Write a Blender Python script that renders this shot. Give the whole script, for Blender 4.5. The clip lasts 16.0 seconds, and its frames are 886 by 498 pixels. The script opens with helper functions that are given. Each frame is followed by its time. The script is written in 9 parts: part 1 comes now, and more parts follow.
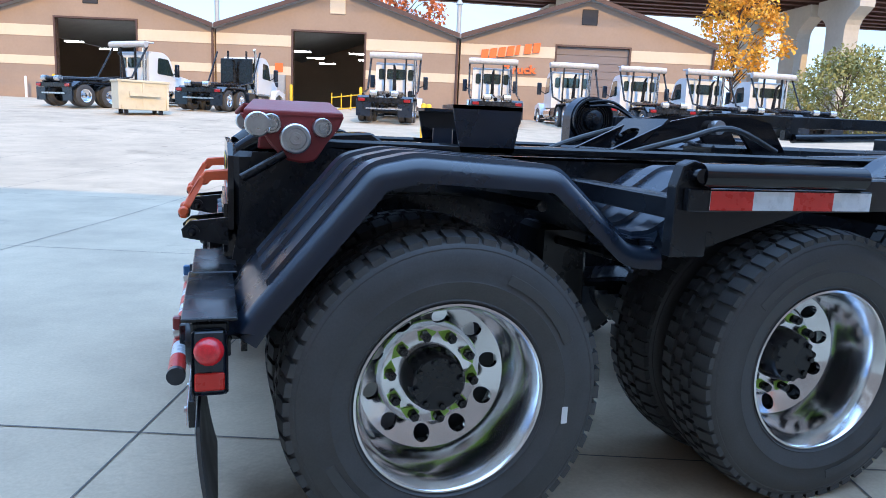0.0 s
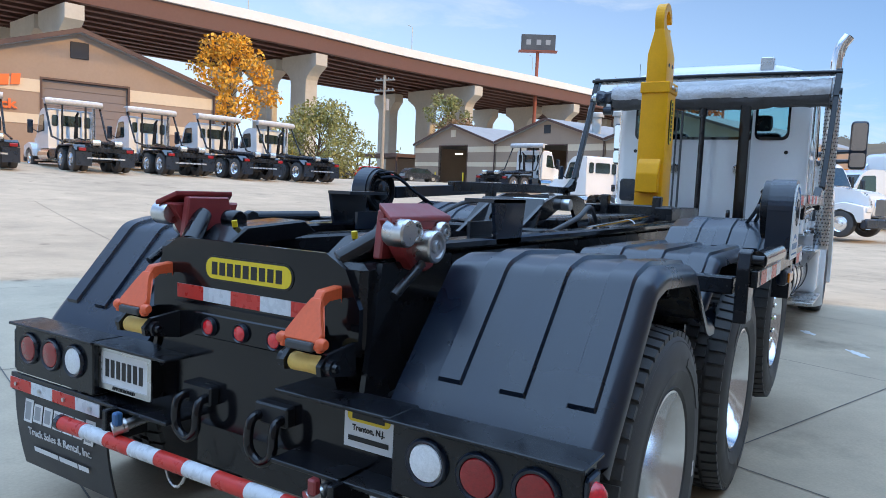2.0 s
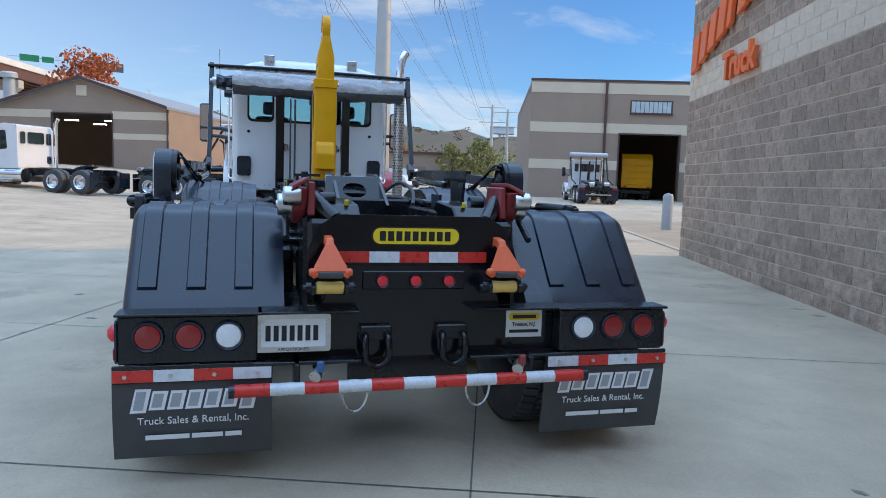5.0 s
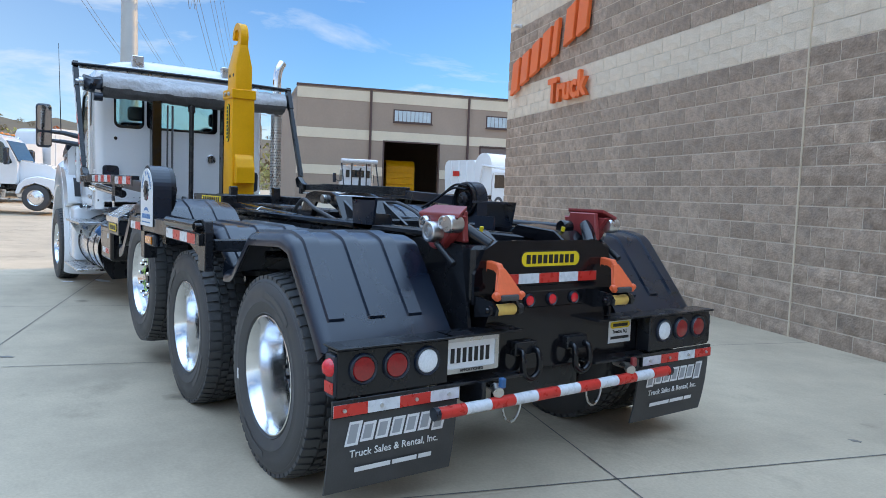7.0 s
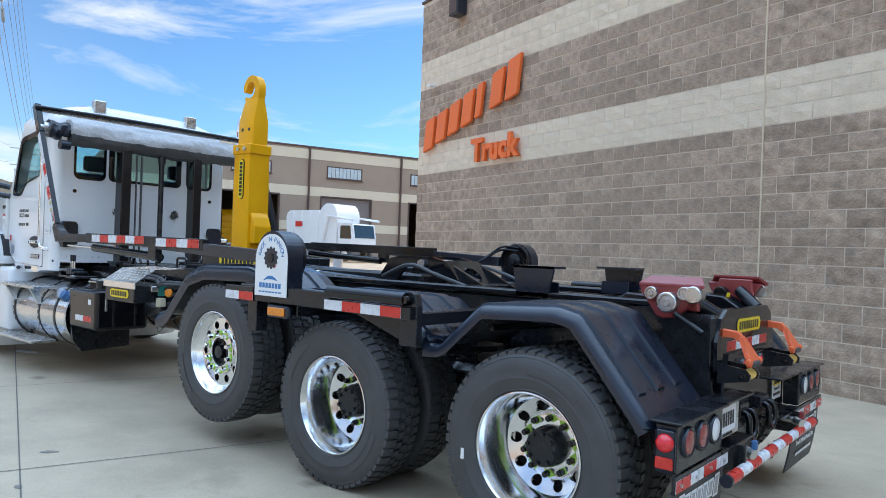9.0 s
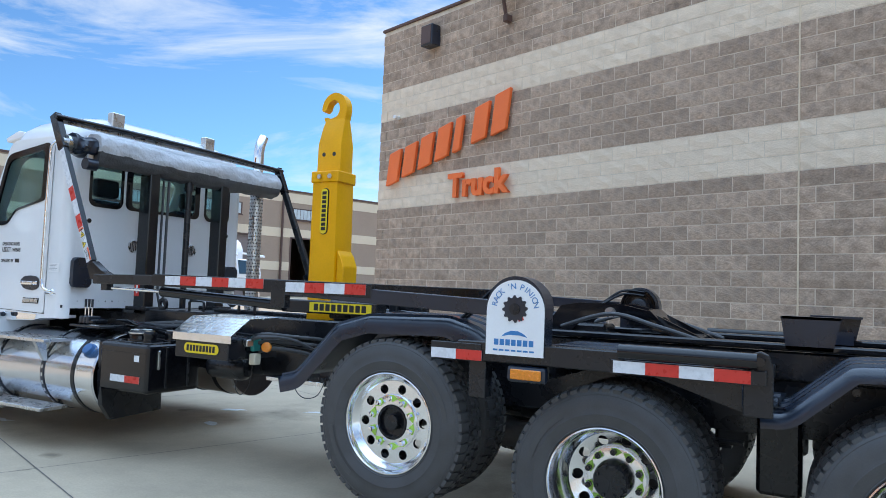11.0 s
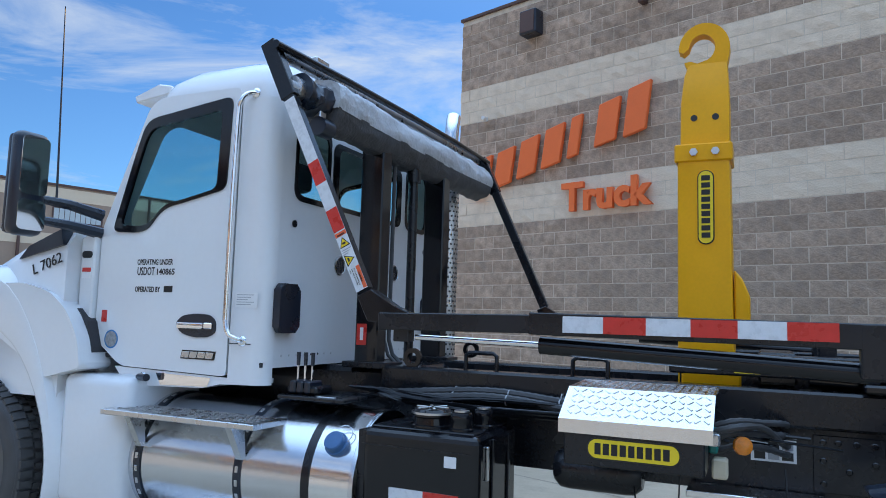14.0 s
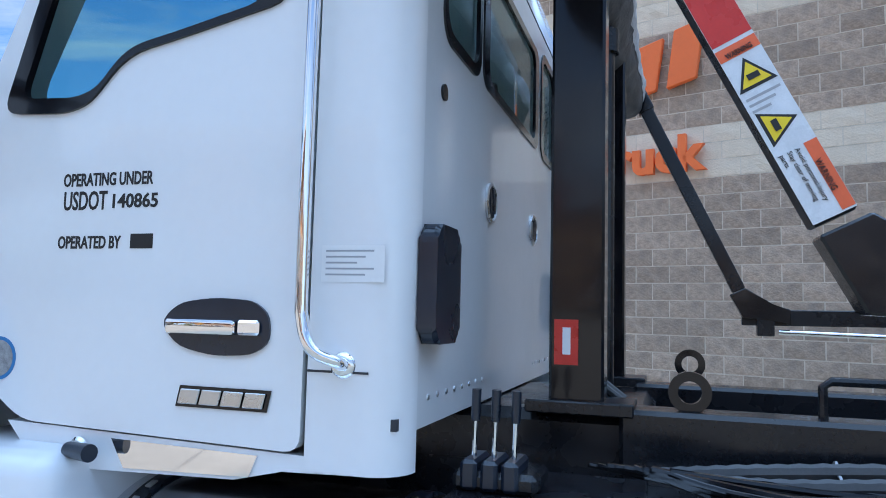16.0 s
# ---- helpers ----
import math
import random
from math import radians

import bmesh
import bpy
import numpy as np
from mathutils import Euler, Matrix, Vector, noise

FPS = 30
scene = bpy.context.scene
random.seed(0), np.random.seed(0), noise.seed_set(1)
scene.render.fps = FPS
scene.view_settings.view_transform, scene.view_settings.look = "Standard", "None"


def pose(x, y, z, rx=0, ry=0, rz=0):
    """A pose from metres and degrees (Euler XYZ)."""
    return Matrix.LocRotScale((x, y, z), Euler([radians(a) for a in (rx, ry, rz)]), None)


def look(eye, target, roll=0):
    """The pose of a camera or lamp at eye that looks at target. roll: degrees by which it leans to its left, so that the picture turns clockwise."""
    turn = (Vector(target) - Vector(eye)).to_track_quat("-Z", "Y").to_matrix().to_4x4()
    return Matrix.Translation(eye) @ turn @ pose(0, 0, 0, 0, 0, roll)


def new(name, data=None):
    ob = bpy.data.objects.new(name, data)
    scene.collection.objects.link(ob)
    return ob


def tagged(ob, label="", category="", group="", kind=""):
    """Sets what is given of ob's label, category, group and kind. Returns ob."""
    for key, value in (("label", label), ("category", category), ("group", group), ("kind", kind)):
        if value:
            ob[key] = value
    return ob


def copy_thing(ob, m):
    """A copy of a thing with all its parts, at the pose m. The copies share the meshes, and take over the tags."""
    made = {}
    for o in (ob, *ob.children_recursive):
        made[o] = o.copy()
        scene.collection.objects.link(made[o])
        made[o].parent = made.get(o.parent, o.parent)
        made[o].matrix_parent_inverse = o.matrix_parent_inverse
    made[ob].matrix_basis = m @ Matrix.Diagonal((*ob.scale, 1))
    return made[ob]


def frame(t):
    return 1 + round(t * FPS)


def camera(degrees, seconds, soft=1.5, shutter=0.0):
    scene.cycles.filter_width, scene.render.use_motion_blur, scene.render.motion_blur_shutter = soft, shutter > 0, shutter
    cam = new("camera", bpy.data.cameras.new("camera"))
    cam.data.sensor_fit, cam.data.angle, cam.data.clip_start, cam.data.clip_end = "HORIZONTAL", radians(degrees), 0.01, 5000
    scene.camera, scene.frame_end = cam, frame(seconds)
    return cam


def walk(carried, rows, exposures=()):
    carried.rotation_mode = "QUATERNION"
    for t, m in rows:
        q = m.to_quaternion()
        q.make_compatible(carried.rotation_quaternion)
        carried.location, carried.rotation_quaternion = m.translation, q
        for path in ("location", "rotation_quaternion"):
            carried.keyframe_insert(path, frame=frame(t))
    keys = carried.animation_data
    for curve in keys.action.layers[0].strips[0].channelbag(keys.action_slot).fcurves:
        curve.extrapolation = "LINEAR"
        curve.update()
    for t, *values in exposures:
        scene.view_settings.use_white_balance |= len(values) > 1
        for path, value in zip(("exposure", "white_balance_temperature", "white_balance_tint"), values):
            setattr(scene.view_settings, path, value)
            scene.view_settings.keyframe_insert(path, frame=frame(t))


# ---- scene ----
cam = camera(64.0, 16.0, soft=0.9)
PATH = [
    (0, 0.072, -3.218, 1.320, -17.55, -9.97, -2.57),
    (0.5, -0.410, -2.914, 1.353, -24.30, -10.07, -2.67),
    (1, -0.840, -2.592, 1.399, -35.27, -9.50, -2.59),
    (1.5, -1.222, -2.197, 1.438, -45.51, -7.97, -2.51),
    (2, -1.596, -1.853, 1.441, -58.03, -5.00, -2.50),
    (2.5, -1.919, -1.402, 1.446, -70.98, -4.28, -1.95),
    (3, -2.301, -0.976, 1.456, -77.77, -3.52, -1.97),
    (3.5, -2.575, -0.513, 1.392, -86.57, -2.55, -2.01),
    (4, -2.948, -0.144, 1.417, -93.48, -3.88, -1.98),
    (4.5, -3.138, 0.214, 1.390, -99.07, -4.86, -1.83),
    (4.7, -3.169, 0.426, 1.381, -101.47, -5.11, -1.83),
    (6.8, -2.704, 2.435, 1.420, -123.22, -4.88, -2.21),
    (7, -2.597, 2.632, 1.437, -125.36, -4.42, -2.12),
    (7.5, -2.365, 3.120, 1.451, -129.31, -3.38, -2.04),
    (8, -2.021, 3.527, 1.455, -133.01, -2.50, -2.08),
    (8.5, -1.611, 3.914, 1.470, -136.37, -1.30, -2.15),
    (8.7, -1.430, 4.052, 1.480, -137.80, -0.76, -2.12),
    (10.8, 0.943, 4.871, 1.453, -151.27, 3.35, -2.15),
    (11, 1.159, 4.921, 1.469, -151.46, 3.36, -2.17),
    (11.5, 1.745, 4.884, 1.495, -151.69, 3.53, -2.18),
    (12, 2.342, 4.841, 1.496, -151.96, 3.79, -2.11),
    (12.5, 2.910, 4.671, 1.512, -152.11, 4.23, -1.99),
    (13, 3.506, 4.512, 1.502, -152.72, 4.93, -1.83),
    (13.5, 4.046, 4.322, 1.486, -153.88, 5.67, -1.80),
    (14, 4.696, 4.080, 1.474, -155.83, 5.66, -1.71),
    (14.5, 5.253, 3.771, 1.438, -156.61, 5.44, -1.59),
    (15, 5.718, 3.353, 1.448, -157.39, 4.44, -1.33),
    (15.5, 6.166, 2.924, 1.452, -158.53, 4.09, -1.15),
    (16, 6.567, 2.435, 1.443, -162.25, 5.16, -1.45),
]
# eye in metres, then yaw, pitch and roll in degrees
EXPOSURES = [(t, e, k, 10.0) for t, e, k in ((0.0, 1.02, 5800.0), (1.5, 0.80, 6350.0), (3.0, 0.48, 6400.0), (4.5, 0.42, 6350.0), (7.0, 0.76, 6850.0), (8.5, 0.88, 7150.0), (11.0, 0.82, 7000.0), (13.0, 0.50, 6600.0), (14.5, 0.42, 6350.0), (16.0, 0.76, 6200.0))]
walk(cam, [(t, pose(x, y, z, 90 + pitch, roll, yaw)) for t, x, y, z, yaw, pitch, roll in PATH], EXPOSURES)

# ---- world and sun ----
SUN_ELEV, SUN_TOWARDS = 29.0, (-0.02, -1.0)     # the sun stands behind the block wall
world = bpy.data.worlds.new("sky")
scene.world = world
world.use_nodes = True
wn, wl = world.node_tree.nodes, world.node_tree.links
wn.clear()
w_out = wn.new("ShaderNodeOutputWorld")
w_bg = wn.new("ShaderNodeBackground")
w_sky = wn.new("ShaderNodeTexSky")
w_sky.sky_type = "NISHITA"
w_sky.sun_disc = False
w_sky.sun_elevation = radians(SUN_ELEV)
w_sky.sun_rotation = math.atan2(SUN_TOWARDS[0], SUN_TOWARDS[1])
w_sky.altitude, w_sky.air_density, w_sky.dust_density, w_sky.ozone_density = 200, 1.0, 0.1, 1.5
w_bg.inputs["Strength"].default_value = 0.15
w_co = wn.new("ShaderNodeTexCoord")
w_map = wn.new("ShaderNodeMapping")
w_map.inputs["Scale"].default_value = (1.5, 2.4, 9.0)
w_map.inputs["Rotation"].default_value = (0.0, 0.25, 0.5)
w_n = wn.new("ShaderNodeTexNoise")
w_n.inputs["Scale"].default_value = 1.3
w_n.inputs["Detail"].default_value = 9.0
w_n.inputs["Roughness"].default_value = 0.62
w_n.inputs["Distortion"].default_value = 0.5
w_ramp = wn.new("ShaderNodeValToRGB")
w_ramp.color_ramp.elements[0].position, w_ramp.color_ramp.elements[1].position = 0.47, 0.68
w_ramp.color_ramp.elements[0].color, w_ramp.color_ramp.elements[1].color = (0, 0, 0, 1), (0.85, 0.85, 0.85, 1)
w_mix = wn.new("ShaderNodeMix")
w_mix.data_type = "RGBA"
w_mix.inputs["B"].default_value = (3.5, 3.9, 4.4, 1)
wl.new(w_co.outputs["Generated"], w_map.inputs["Vector"])
wl.new(w_map.outputs["Vector"], w_n.inputs["Vector"])
wl.new(w_n.outputs["Fac"], w_ramp.inputs["Fac"])
wl.new(w_ramp.outputs["Color"], w_mix.inputs["Factor"])
w_tone = wn.new("ShaderNodeMix")
w_tone.data_type, w_tone.blend_type = "RGBA", "MULTIPLY"
w_tone.inputs["Factor"].default_value = 1.0
w_tone.inputs["B"].default_value = (0.27, 0.47, 0.69, 1)
wl.new(w_sky.outputs["Color"], w_tone.inputs["A"])
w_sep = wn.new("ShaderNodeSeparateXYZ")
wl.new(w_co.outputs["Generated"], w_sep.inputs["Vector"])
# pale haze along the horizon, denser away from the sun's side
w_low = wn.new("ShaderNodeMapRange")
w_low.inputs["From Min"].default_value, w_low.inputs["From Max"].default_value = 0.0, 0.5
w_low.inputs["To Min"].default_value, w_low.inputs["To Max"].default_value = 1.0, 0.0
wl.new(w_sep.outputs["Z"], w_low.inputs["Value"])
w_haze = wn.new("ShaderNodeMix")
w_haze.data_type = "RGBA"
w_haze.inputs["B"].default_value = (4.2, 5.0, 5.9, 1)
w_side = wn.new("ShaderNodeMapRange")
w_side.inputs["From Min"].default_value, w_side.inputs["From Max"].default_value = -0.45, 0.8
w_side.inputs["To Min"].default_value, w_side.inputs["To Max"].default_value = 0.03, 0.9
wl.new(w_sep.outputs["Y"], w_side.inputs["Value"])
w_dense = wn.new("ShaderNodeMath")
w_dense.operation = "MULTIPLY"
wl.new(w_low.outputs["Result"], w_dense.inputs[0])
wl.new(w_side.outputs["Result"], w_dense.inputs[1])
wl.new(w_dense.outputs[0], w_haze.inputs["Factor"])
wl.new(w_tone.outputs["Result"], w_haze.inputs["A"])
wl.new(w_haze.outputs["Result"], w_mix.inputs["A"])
# brightening towards the unseen zenith, added as fill for the shaded yard
w_high = wn.new("ShaderNodeMapRange")
w_high.interpolation_type = "SMOOTHSTEP"
w_high.inputs["From Min"].default_value, w_high.inputs["From Max"].default_value = 0.38, 0.9
wl.new(w_sep.outputs["Z"], w_high.inputs["Value"])
w_fill = wn.new("ShaderNodeMix")
w_fill.data_type = "RGBA"
w_fill.inputs["B"].default_value = (5.6, 8.5, 13.0, 1)
wl.new(w_high.outputs["Result"], w_fill.inputs["Factor"])
wl.new(w_mix.outputs["Result"], w_fill.inputs["A"])
wl.new(w_fill.outputs["Result"], w_bg.inputs["Color"])
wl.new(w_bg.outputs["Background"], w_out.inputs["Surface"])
sun = new("sun", bpy.data.lights.new("sun", "SUN"))
sun.data.energy, sun.data.angle, sun.data.color = 1.85, radians(0.53), (1.0, 0.60, 0.17)
_h = math.hypot(*SUN_TOWARDS)
_sd = Vector((SUN_TOWARDS[0] / _h * math.cos(radians(SUN_ELEV)), SUN_TOWARDS[1] / _h * math.cos(radians(SUN_ELEV)), math.sin(radians(SUN_ELEV))))
sun.matrix_world = look(_sd * 50, (0, 0, 0))

# ---- tools ----
def obj(name, bm, mat, parent=None, label="", smooth=False):
    me = bpy.data.meshes.new(name)
    bmesh.ops.recalc_face_normals(bm, faces=bm.faces[:])
    bm.to_mesh(me)
    bm.free()
    if mat:
        me.materials.append(mat)
    if smooth:
        me.polygons.foreach_set("use_smooth", [True] * len(me.polygons))
        me.set_sharp_from_angle(angle=radians(38))
    ob = new(name, me)
    if parent:
        ob.parent = parent
    if label:
        ob["label"] = label
    return ob


def part(name, bm, mat, parent, label="", smooth=True):
    return obj(name, bm, mat, parent, label, smooth)


def piece(name, me, m, parent):
    ob = new(name, me)
    ob.parent = parent
    ob.matrix_basis = m
    return ob


def thing(name, label, category, group="", kind="", at=(0, 0, 0)):
    ob = new(name)
    ob.empty_display_size = 0.3
    ob.location = at
    return tagged(ob, label, category, group, kind)


def B():
    return bmesh.new()


def bx(bm, x0, x1, y0, y1, z0, z1, bev=0.0, m=None, seg=1):
    vs = [bm.verts.new((x, y, z)) for x in (x0, x1) for y in (y0, y1) for z in (z0, z1)]
    fs = [bm.faces.new([vs[i] for i in f]) for f in ((0, 1, 3, 2), (4, 6, 7, 5), (0, 4, 5, 1), (2, 3, 7, 6), (0, 2, 6, 4), (1, 5, 7, 3))]
    if bev:
        es = list({e for f in fs for e in f.edges})
        r = bmesh.ops.bevel(bm, geom=es, offset=bev, segments=seg, affect="EDGES", profile=0.5)
        vs = list({v for v in vs if v.is_valid} | set(r["verts"]))
    if m is not None:
        bmesh.ops.transform(bm, matrix=m, verts=vs)
    return bm


def frame_of(p0, p1):
    p0, p1 = Vector(p0), Vector(p1)
    return Matrix.Translation(p0) @ (p1 - p0).to_track_quat("Z", "Y").to_matrix().to_4x4()


def cyl(bm, p0, p1, r0, r1=None, n=20, cap=True):
    r1 = r0 if r1 is None else r1
    m, h = frame_of(p0, p1), (Vector(p1) - Vector(p0)).length
    a = [bm.verts.new(m @ Vector((r0 * math.cos(i * math.tau / n), r0 * math.sin(i * math.tau / n), 0))) for i in range(n)]
    b = [bm.verts.new(m @ Vector((r1 * math.cos(i * math.tau / n), r1 * math.sin(i * math.tau / n), h))) for i in range(n)]
    for i in range(n):
        bm.faces.new((a[i], a[(i + 1) % n], b[(i + 1) % n], b[i]))
    if cap:
        bm.faces.new(a[::-1])
        bm.faces.new(b)
    return bm


def lathe(bm, prof, m, n=40, closed=False):
    """Turns a profile of (radius, height) about the z axis of m."""
    rings = []
    for r, h in prof:
        rings.append([bm.verts.new(m @ Vector((r * math.cos(i * math.tau / n), r * math.sin(i * math.tau / n), h))) for i in range(n)])
    pairs = list(zip(rings, rings[1:])) + ([(rings[-1], rings[0])] if closed else [])
    for a, b in pairs:
        for i in range(n):
            bm.faces.new((a[i], a[(i + 1) % n], b[(i + 1) % n], b[i]))
    return bm


def prism(bm, pts, axis, a0, a1, bev=0.0, m=None):
    """A polygon of the two other axes, in their order, drawn out along one axis."""
    def at(p, a):
        q = list(p)
        q.insert("xyz".index(axis), a)
        return Vector(q)
    lo, hi = [bm.verts.new(at(p, a0)) for p in pts], [bm.verts.new(at(p, a1)) for p in pts]
    n = len(pts)
    fs = [bm.faces.new(lo), bm.faces.new(hi[::-1])]
    fs += [bm.faces.new((lo[i], hi[i], hi[(i + 1) % n], lo[(i + 1) % n])) for i in range(n)]
    vs = lo + hi
    if bev:
        es = list({e for f in fs for e in f.edges})
        r = bmesh.ops.bevel(bm, geom=es, offset=bev, segments=1, affect="EDGES", profile=0.5)
        vs = list({v for v in vs if v.is_valid} | set(r["verts"]))
    if m is not None:
        bmesh.ops.transform(bm, matrix=m, verts=vs)
    return bm


def sweep(bm, pts, r, n=10, cap=True):
    """A round tube along points."""
    pts = [Vector(p) for p in pts]
    rings = []
    up = Vector((0, 0, 1))
    for i, p in enumerate(pts):
        d = (pts[min(i + 1, len(pts) - 1)] - pts[max(i - 1, 0)]).normalized()
        side = d.cross(up)
        side = side.normalized() if side.length > 1e-3 else d.cross(Vector((1, 0, 0))).normalized()
        top = side.cross(d)
        rr = r[i] if isinstance(r, (list, tuple)) else r
        rings.append([bm.verts.new(p + side * rr * math.cos(k * math.tau / n) + top * rr * math.sin(k * math.tau / n)) for k in range(n)])
        up = top
    for a, b in zip(rings, rings[1:]):
        for k in range(n):
            bm.faces.new((a[k], a[(k + 1) % n], b[(k + 1) % n], b[k]))
    if cap:
        bm.faces.new(rings[0][::-1])
        bm.faces.new(rings[-1])
    return bm


def curve_pts(pts, n=8):
    """Catmull-Rom through points."""
    pts = [Vector(p) for p in pts]
    out = []
    for i in range(len(pts) - 1):
        p0, p1, p2, p3 = pts[max(i - 1, 0)], pts[i], pts[i + 1], pts[min(i + 2, len(pts) - 1)]
        for k in range(n):
            t = k / n
            out.append(0.5 * ((2 * p1) + (p2 - p0) * t + (2 * p0 - 5 * p1 + 4 * p2 - p3) * t * t + (3 * p1 - p0 - 3 * p2 + p3) * t ** 3))
    return out + [pts[-1]]


def rounded(w, h, r, n=5, cx=0.0, cy=0.0):
    """The outline of a rounded rectangle."""
    out = []
    for sx, sy, a0 in ((1, 1, 0), (-1, 1, 90), (-1, -1, 180), (1, -1, 270)):
        for k in range(n + 1):
            a = radians(a0 + 90 * k / n)
            out.append((cx + sx * (w / 2 - r) + r * math.cos(a), cy + sy * (h / 2 - r) + r * math.sin(a)))
    return out


def arc_poly(pts, rad, n=4):
    """Rounds the corners of a polygon."""
    out = []
    N = len(pts)
    for i in range(N):
        p, a, b = Vector(pts[i]), Vector(pts[i - 1]), Vector(pts[(i + 1) % N])
        r = rad[i] if isinstance(rad, (list, tuple)) else rad
        d0, d1 = (a - p), (b - p)
        r = min(r, d0.length * 0.45, d1.length * 0.45)
        q0, q1 = p + d0.normalized() * r, p + d1.normalized() * r
        for k in range(n + 1):
            t = k / n
            out.append(tuple((1 - t) ** 2 * q0 + 2 * t * (1 - t) * p + t * t * q1))
    return out


def letters(name, text, size, m, mat, parent, depth=0.0015, spacing=1.0, align="CENTER", width=None, shear=0.0, bold=0.0):
    """Built-in letters as a mesh: x along the line, y up, z out of the face."""
    cu = bpy.data.curves.new(name, "FONT")
    cu.body, cu.size, cu.align_x, cu.align_y = text, size, align, "CENTER"
    cu.extrude, cu.space_character, cu.shear, cu.offset, cu.resolution_u = depth, spacing, shear, bold, 3
    tmp = bpy.data.objects.new(name, cu)
    me = bpy.data.meshes.new_from_object(tmp)
    bpy.data.objects.remove(tmp)
    bpy.data.curves.remove(cu)
    me.name = name
    if width and len(me.vertices):
        xs = [v.co.x for v in me.vertices]
        k = width / (max(xs) - min(xs))
        me.transform(Matrix.Diagonal((k, 1, 1, 1)))
    me.materials.clear()
    me.materials.append(mat)
    ob = new(name, me)
    ob.parent = parent
    ob.matrix_basis = m
    return ob


def face_m(p, right, up):
    """A frame at p with x along right, y along up and z out of the face."""
    r, u = Vector(right).normalized(), Vector(up).normalized()
    o = r.cross(u).normalized()
    u = o.cross(r)
    return Matrix(((r.x, u.x, o.x, p[0]), (r.y, u.y, o.y, p[1]), (r.z, u.z, o.z, p[2]), (0, 0, 0, 1)))


# ---- materials ----
MATS = {}


def material(name, col, rough=0.5, metal=0.0, vary=0.12, scale=6.0, fine=90.0, bump=0.02, bump_dist=0.004, spec=0.5, coat=0.0, island=0.0, stain=None, stain_at=(0.55, 0.75), rough_vary=0.1):
    """A worn surface: colour that varies at two scales, uneven gloss and fine relief."""
    if name in MATS:
        return MATS[name]
    mt = bpy.data.materials.new(name)
    mt.use_nodes = True
    n, l = mt.node_tree.nodes, mt.node_tree.links
    p = n["Principled BSDF"]
    co = n.new("ShaderNodeTexCoord")
    big = n.new("ShaderNodeTexNoise")
    big.inputs["Scale"].default_value, big.inputs["Detail"].default_value = scale, 6
    sml = n.new("ShaderNodeTexNoise")
    sml.inputs["Scale"].default_value, sml.inputs["Detail"].default_value = fine, 4
    for t in (big, sml):
        l.new(co.outputs["Object"], t.inputs["Vector"])
    add = n.new("ShaderNodeMath")
    add.operation = "MULTIPLY_ADD"
    l.new(sml.outputs["Fac"], add.inputs[0])
    add.inputs[1].default_value = 0.5
    l.new(big.outputs["Fac"], add.inputs[2])
    rng = n.new("ShaderNodeMapRange")
    rng.inputs["From Min"].default_value, rng.inputs["From Max"].default_value = 0.45, 1.05
    rng.inputs["To Min"].default_value, rng.inputs["To Max"].default_value = 1 - vary, 1 + vary
    l.new(add.outputs[0], rng.inputs["Value"])
    mul = n.new("ShaderNodeMix")
    mul.data_type, mul.blend_type = "RGBA", "MULTIPLY"
    mul.inputs["Factor"].default_value = 1.0
    mul.inputs["A"].default_value = (*col, 1)
    l.new(rng.outputs["Result"], mul.inputs["B"])
    out = mul.outputs["Result"]
    if island:
        ob = n.new("ShaderNodeObjectInfo")
        ge = n.new("ShaderNodeNewGeometry")
        sm = n.new("ShaderNodeMath")
        l.new(ob.outputs["Random"], sm.inputs[0])
        l.new(ge.outputs["Random Per Island"], sm.inputs[1])
        fr = n.new("ShaderNodeMath")
        fr.operation = "FRACT"
        l.new(sm.outputs[0], fr.inputs[0])
        r2 = n.new("ShaderNodeMapRange")
        r2.inputs["To Min"].default_value, r2.inputs["To Max"].default_value = 1 - island, 1 + island
        l.new(fr.outputs[0], r2.inputs["Value"])
        m2 = n.new("ShaderNodeMix")
        m2.data_type, m2.blend_type = "RGBA", "MULTIPLY"
        m2.inputs["Factor"].default_value = 1.0
        l.new(out, m2.inputs["A"])
        l.new(r2.outputs["Result"], m2.inputs["B"])
        out = m2.outputs["Result"]
    if stain:
        sn = n.new("ShaderNodeTexNoise")
        sn.inputs["Scale"].default_value, sn.inputs["Detail"].default_value, sn.inputs["Roughness"].default_value = scale * 0.6, 8, 0.65
        mp = n.new("ShaderNodeMapping")
        mp.inputs["Location"].default_value = (3.7, 1.9, 5.1)
        l.new(co.outputs["Object"], mp.inputs["Vector"])
        l.new(mp.outputs["Vector"], sn.inputs["Vector"])
        rp = n.new("ShaderNodeMapRange")
        rp.inputs["From Min"].default_value, rp.inputs["From Max"].default_value = stain_at
        l.new(sn.outputs["Fac"], rp.inputs["Value"])
        m3 = n.new("ShaderNodeMix")
        m3.data_type = "RGBA"
        l.new(rp.outputs["Result"], m3.inputs["Factor"])
        l.new(out, m3.inputs["A"])
        m3.inputs["B"].default_value = (*stain, 1)
        out = m3.outputs["Result"]
    l.new(out, p.inputs["Base Color"])
    rr = n.new("ShaderNodeMapRange")
    rr.inputs["From Min"].default_value, rr.inputs["From Max"].default_value = 0.3, 0.7
    rr.inputs["To Min"].default_value, rr.inputs["To Max"].default_value = max(0.02, rough - rough_vary), min(1, rough + rough_vary)
    l.new(big.outputs["Fac"], rr.inputs["Value"])
    l.new(rr.outputs["Result"], p.inputs["Roughness"])
    p.inputs["Metallic"].default_value = metal
    p.inputs["Specular IOR Level"].default_value = spec
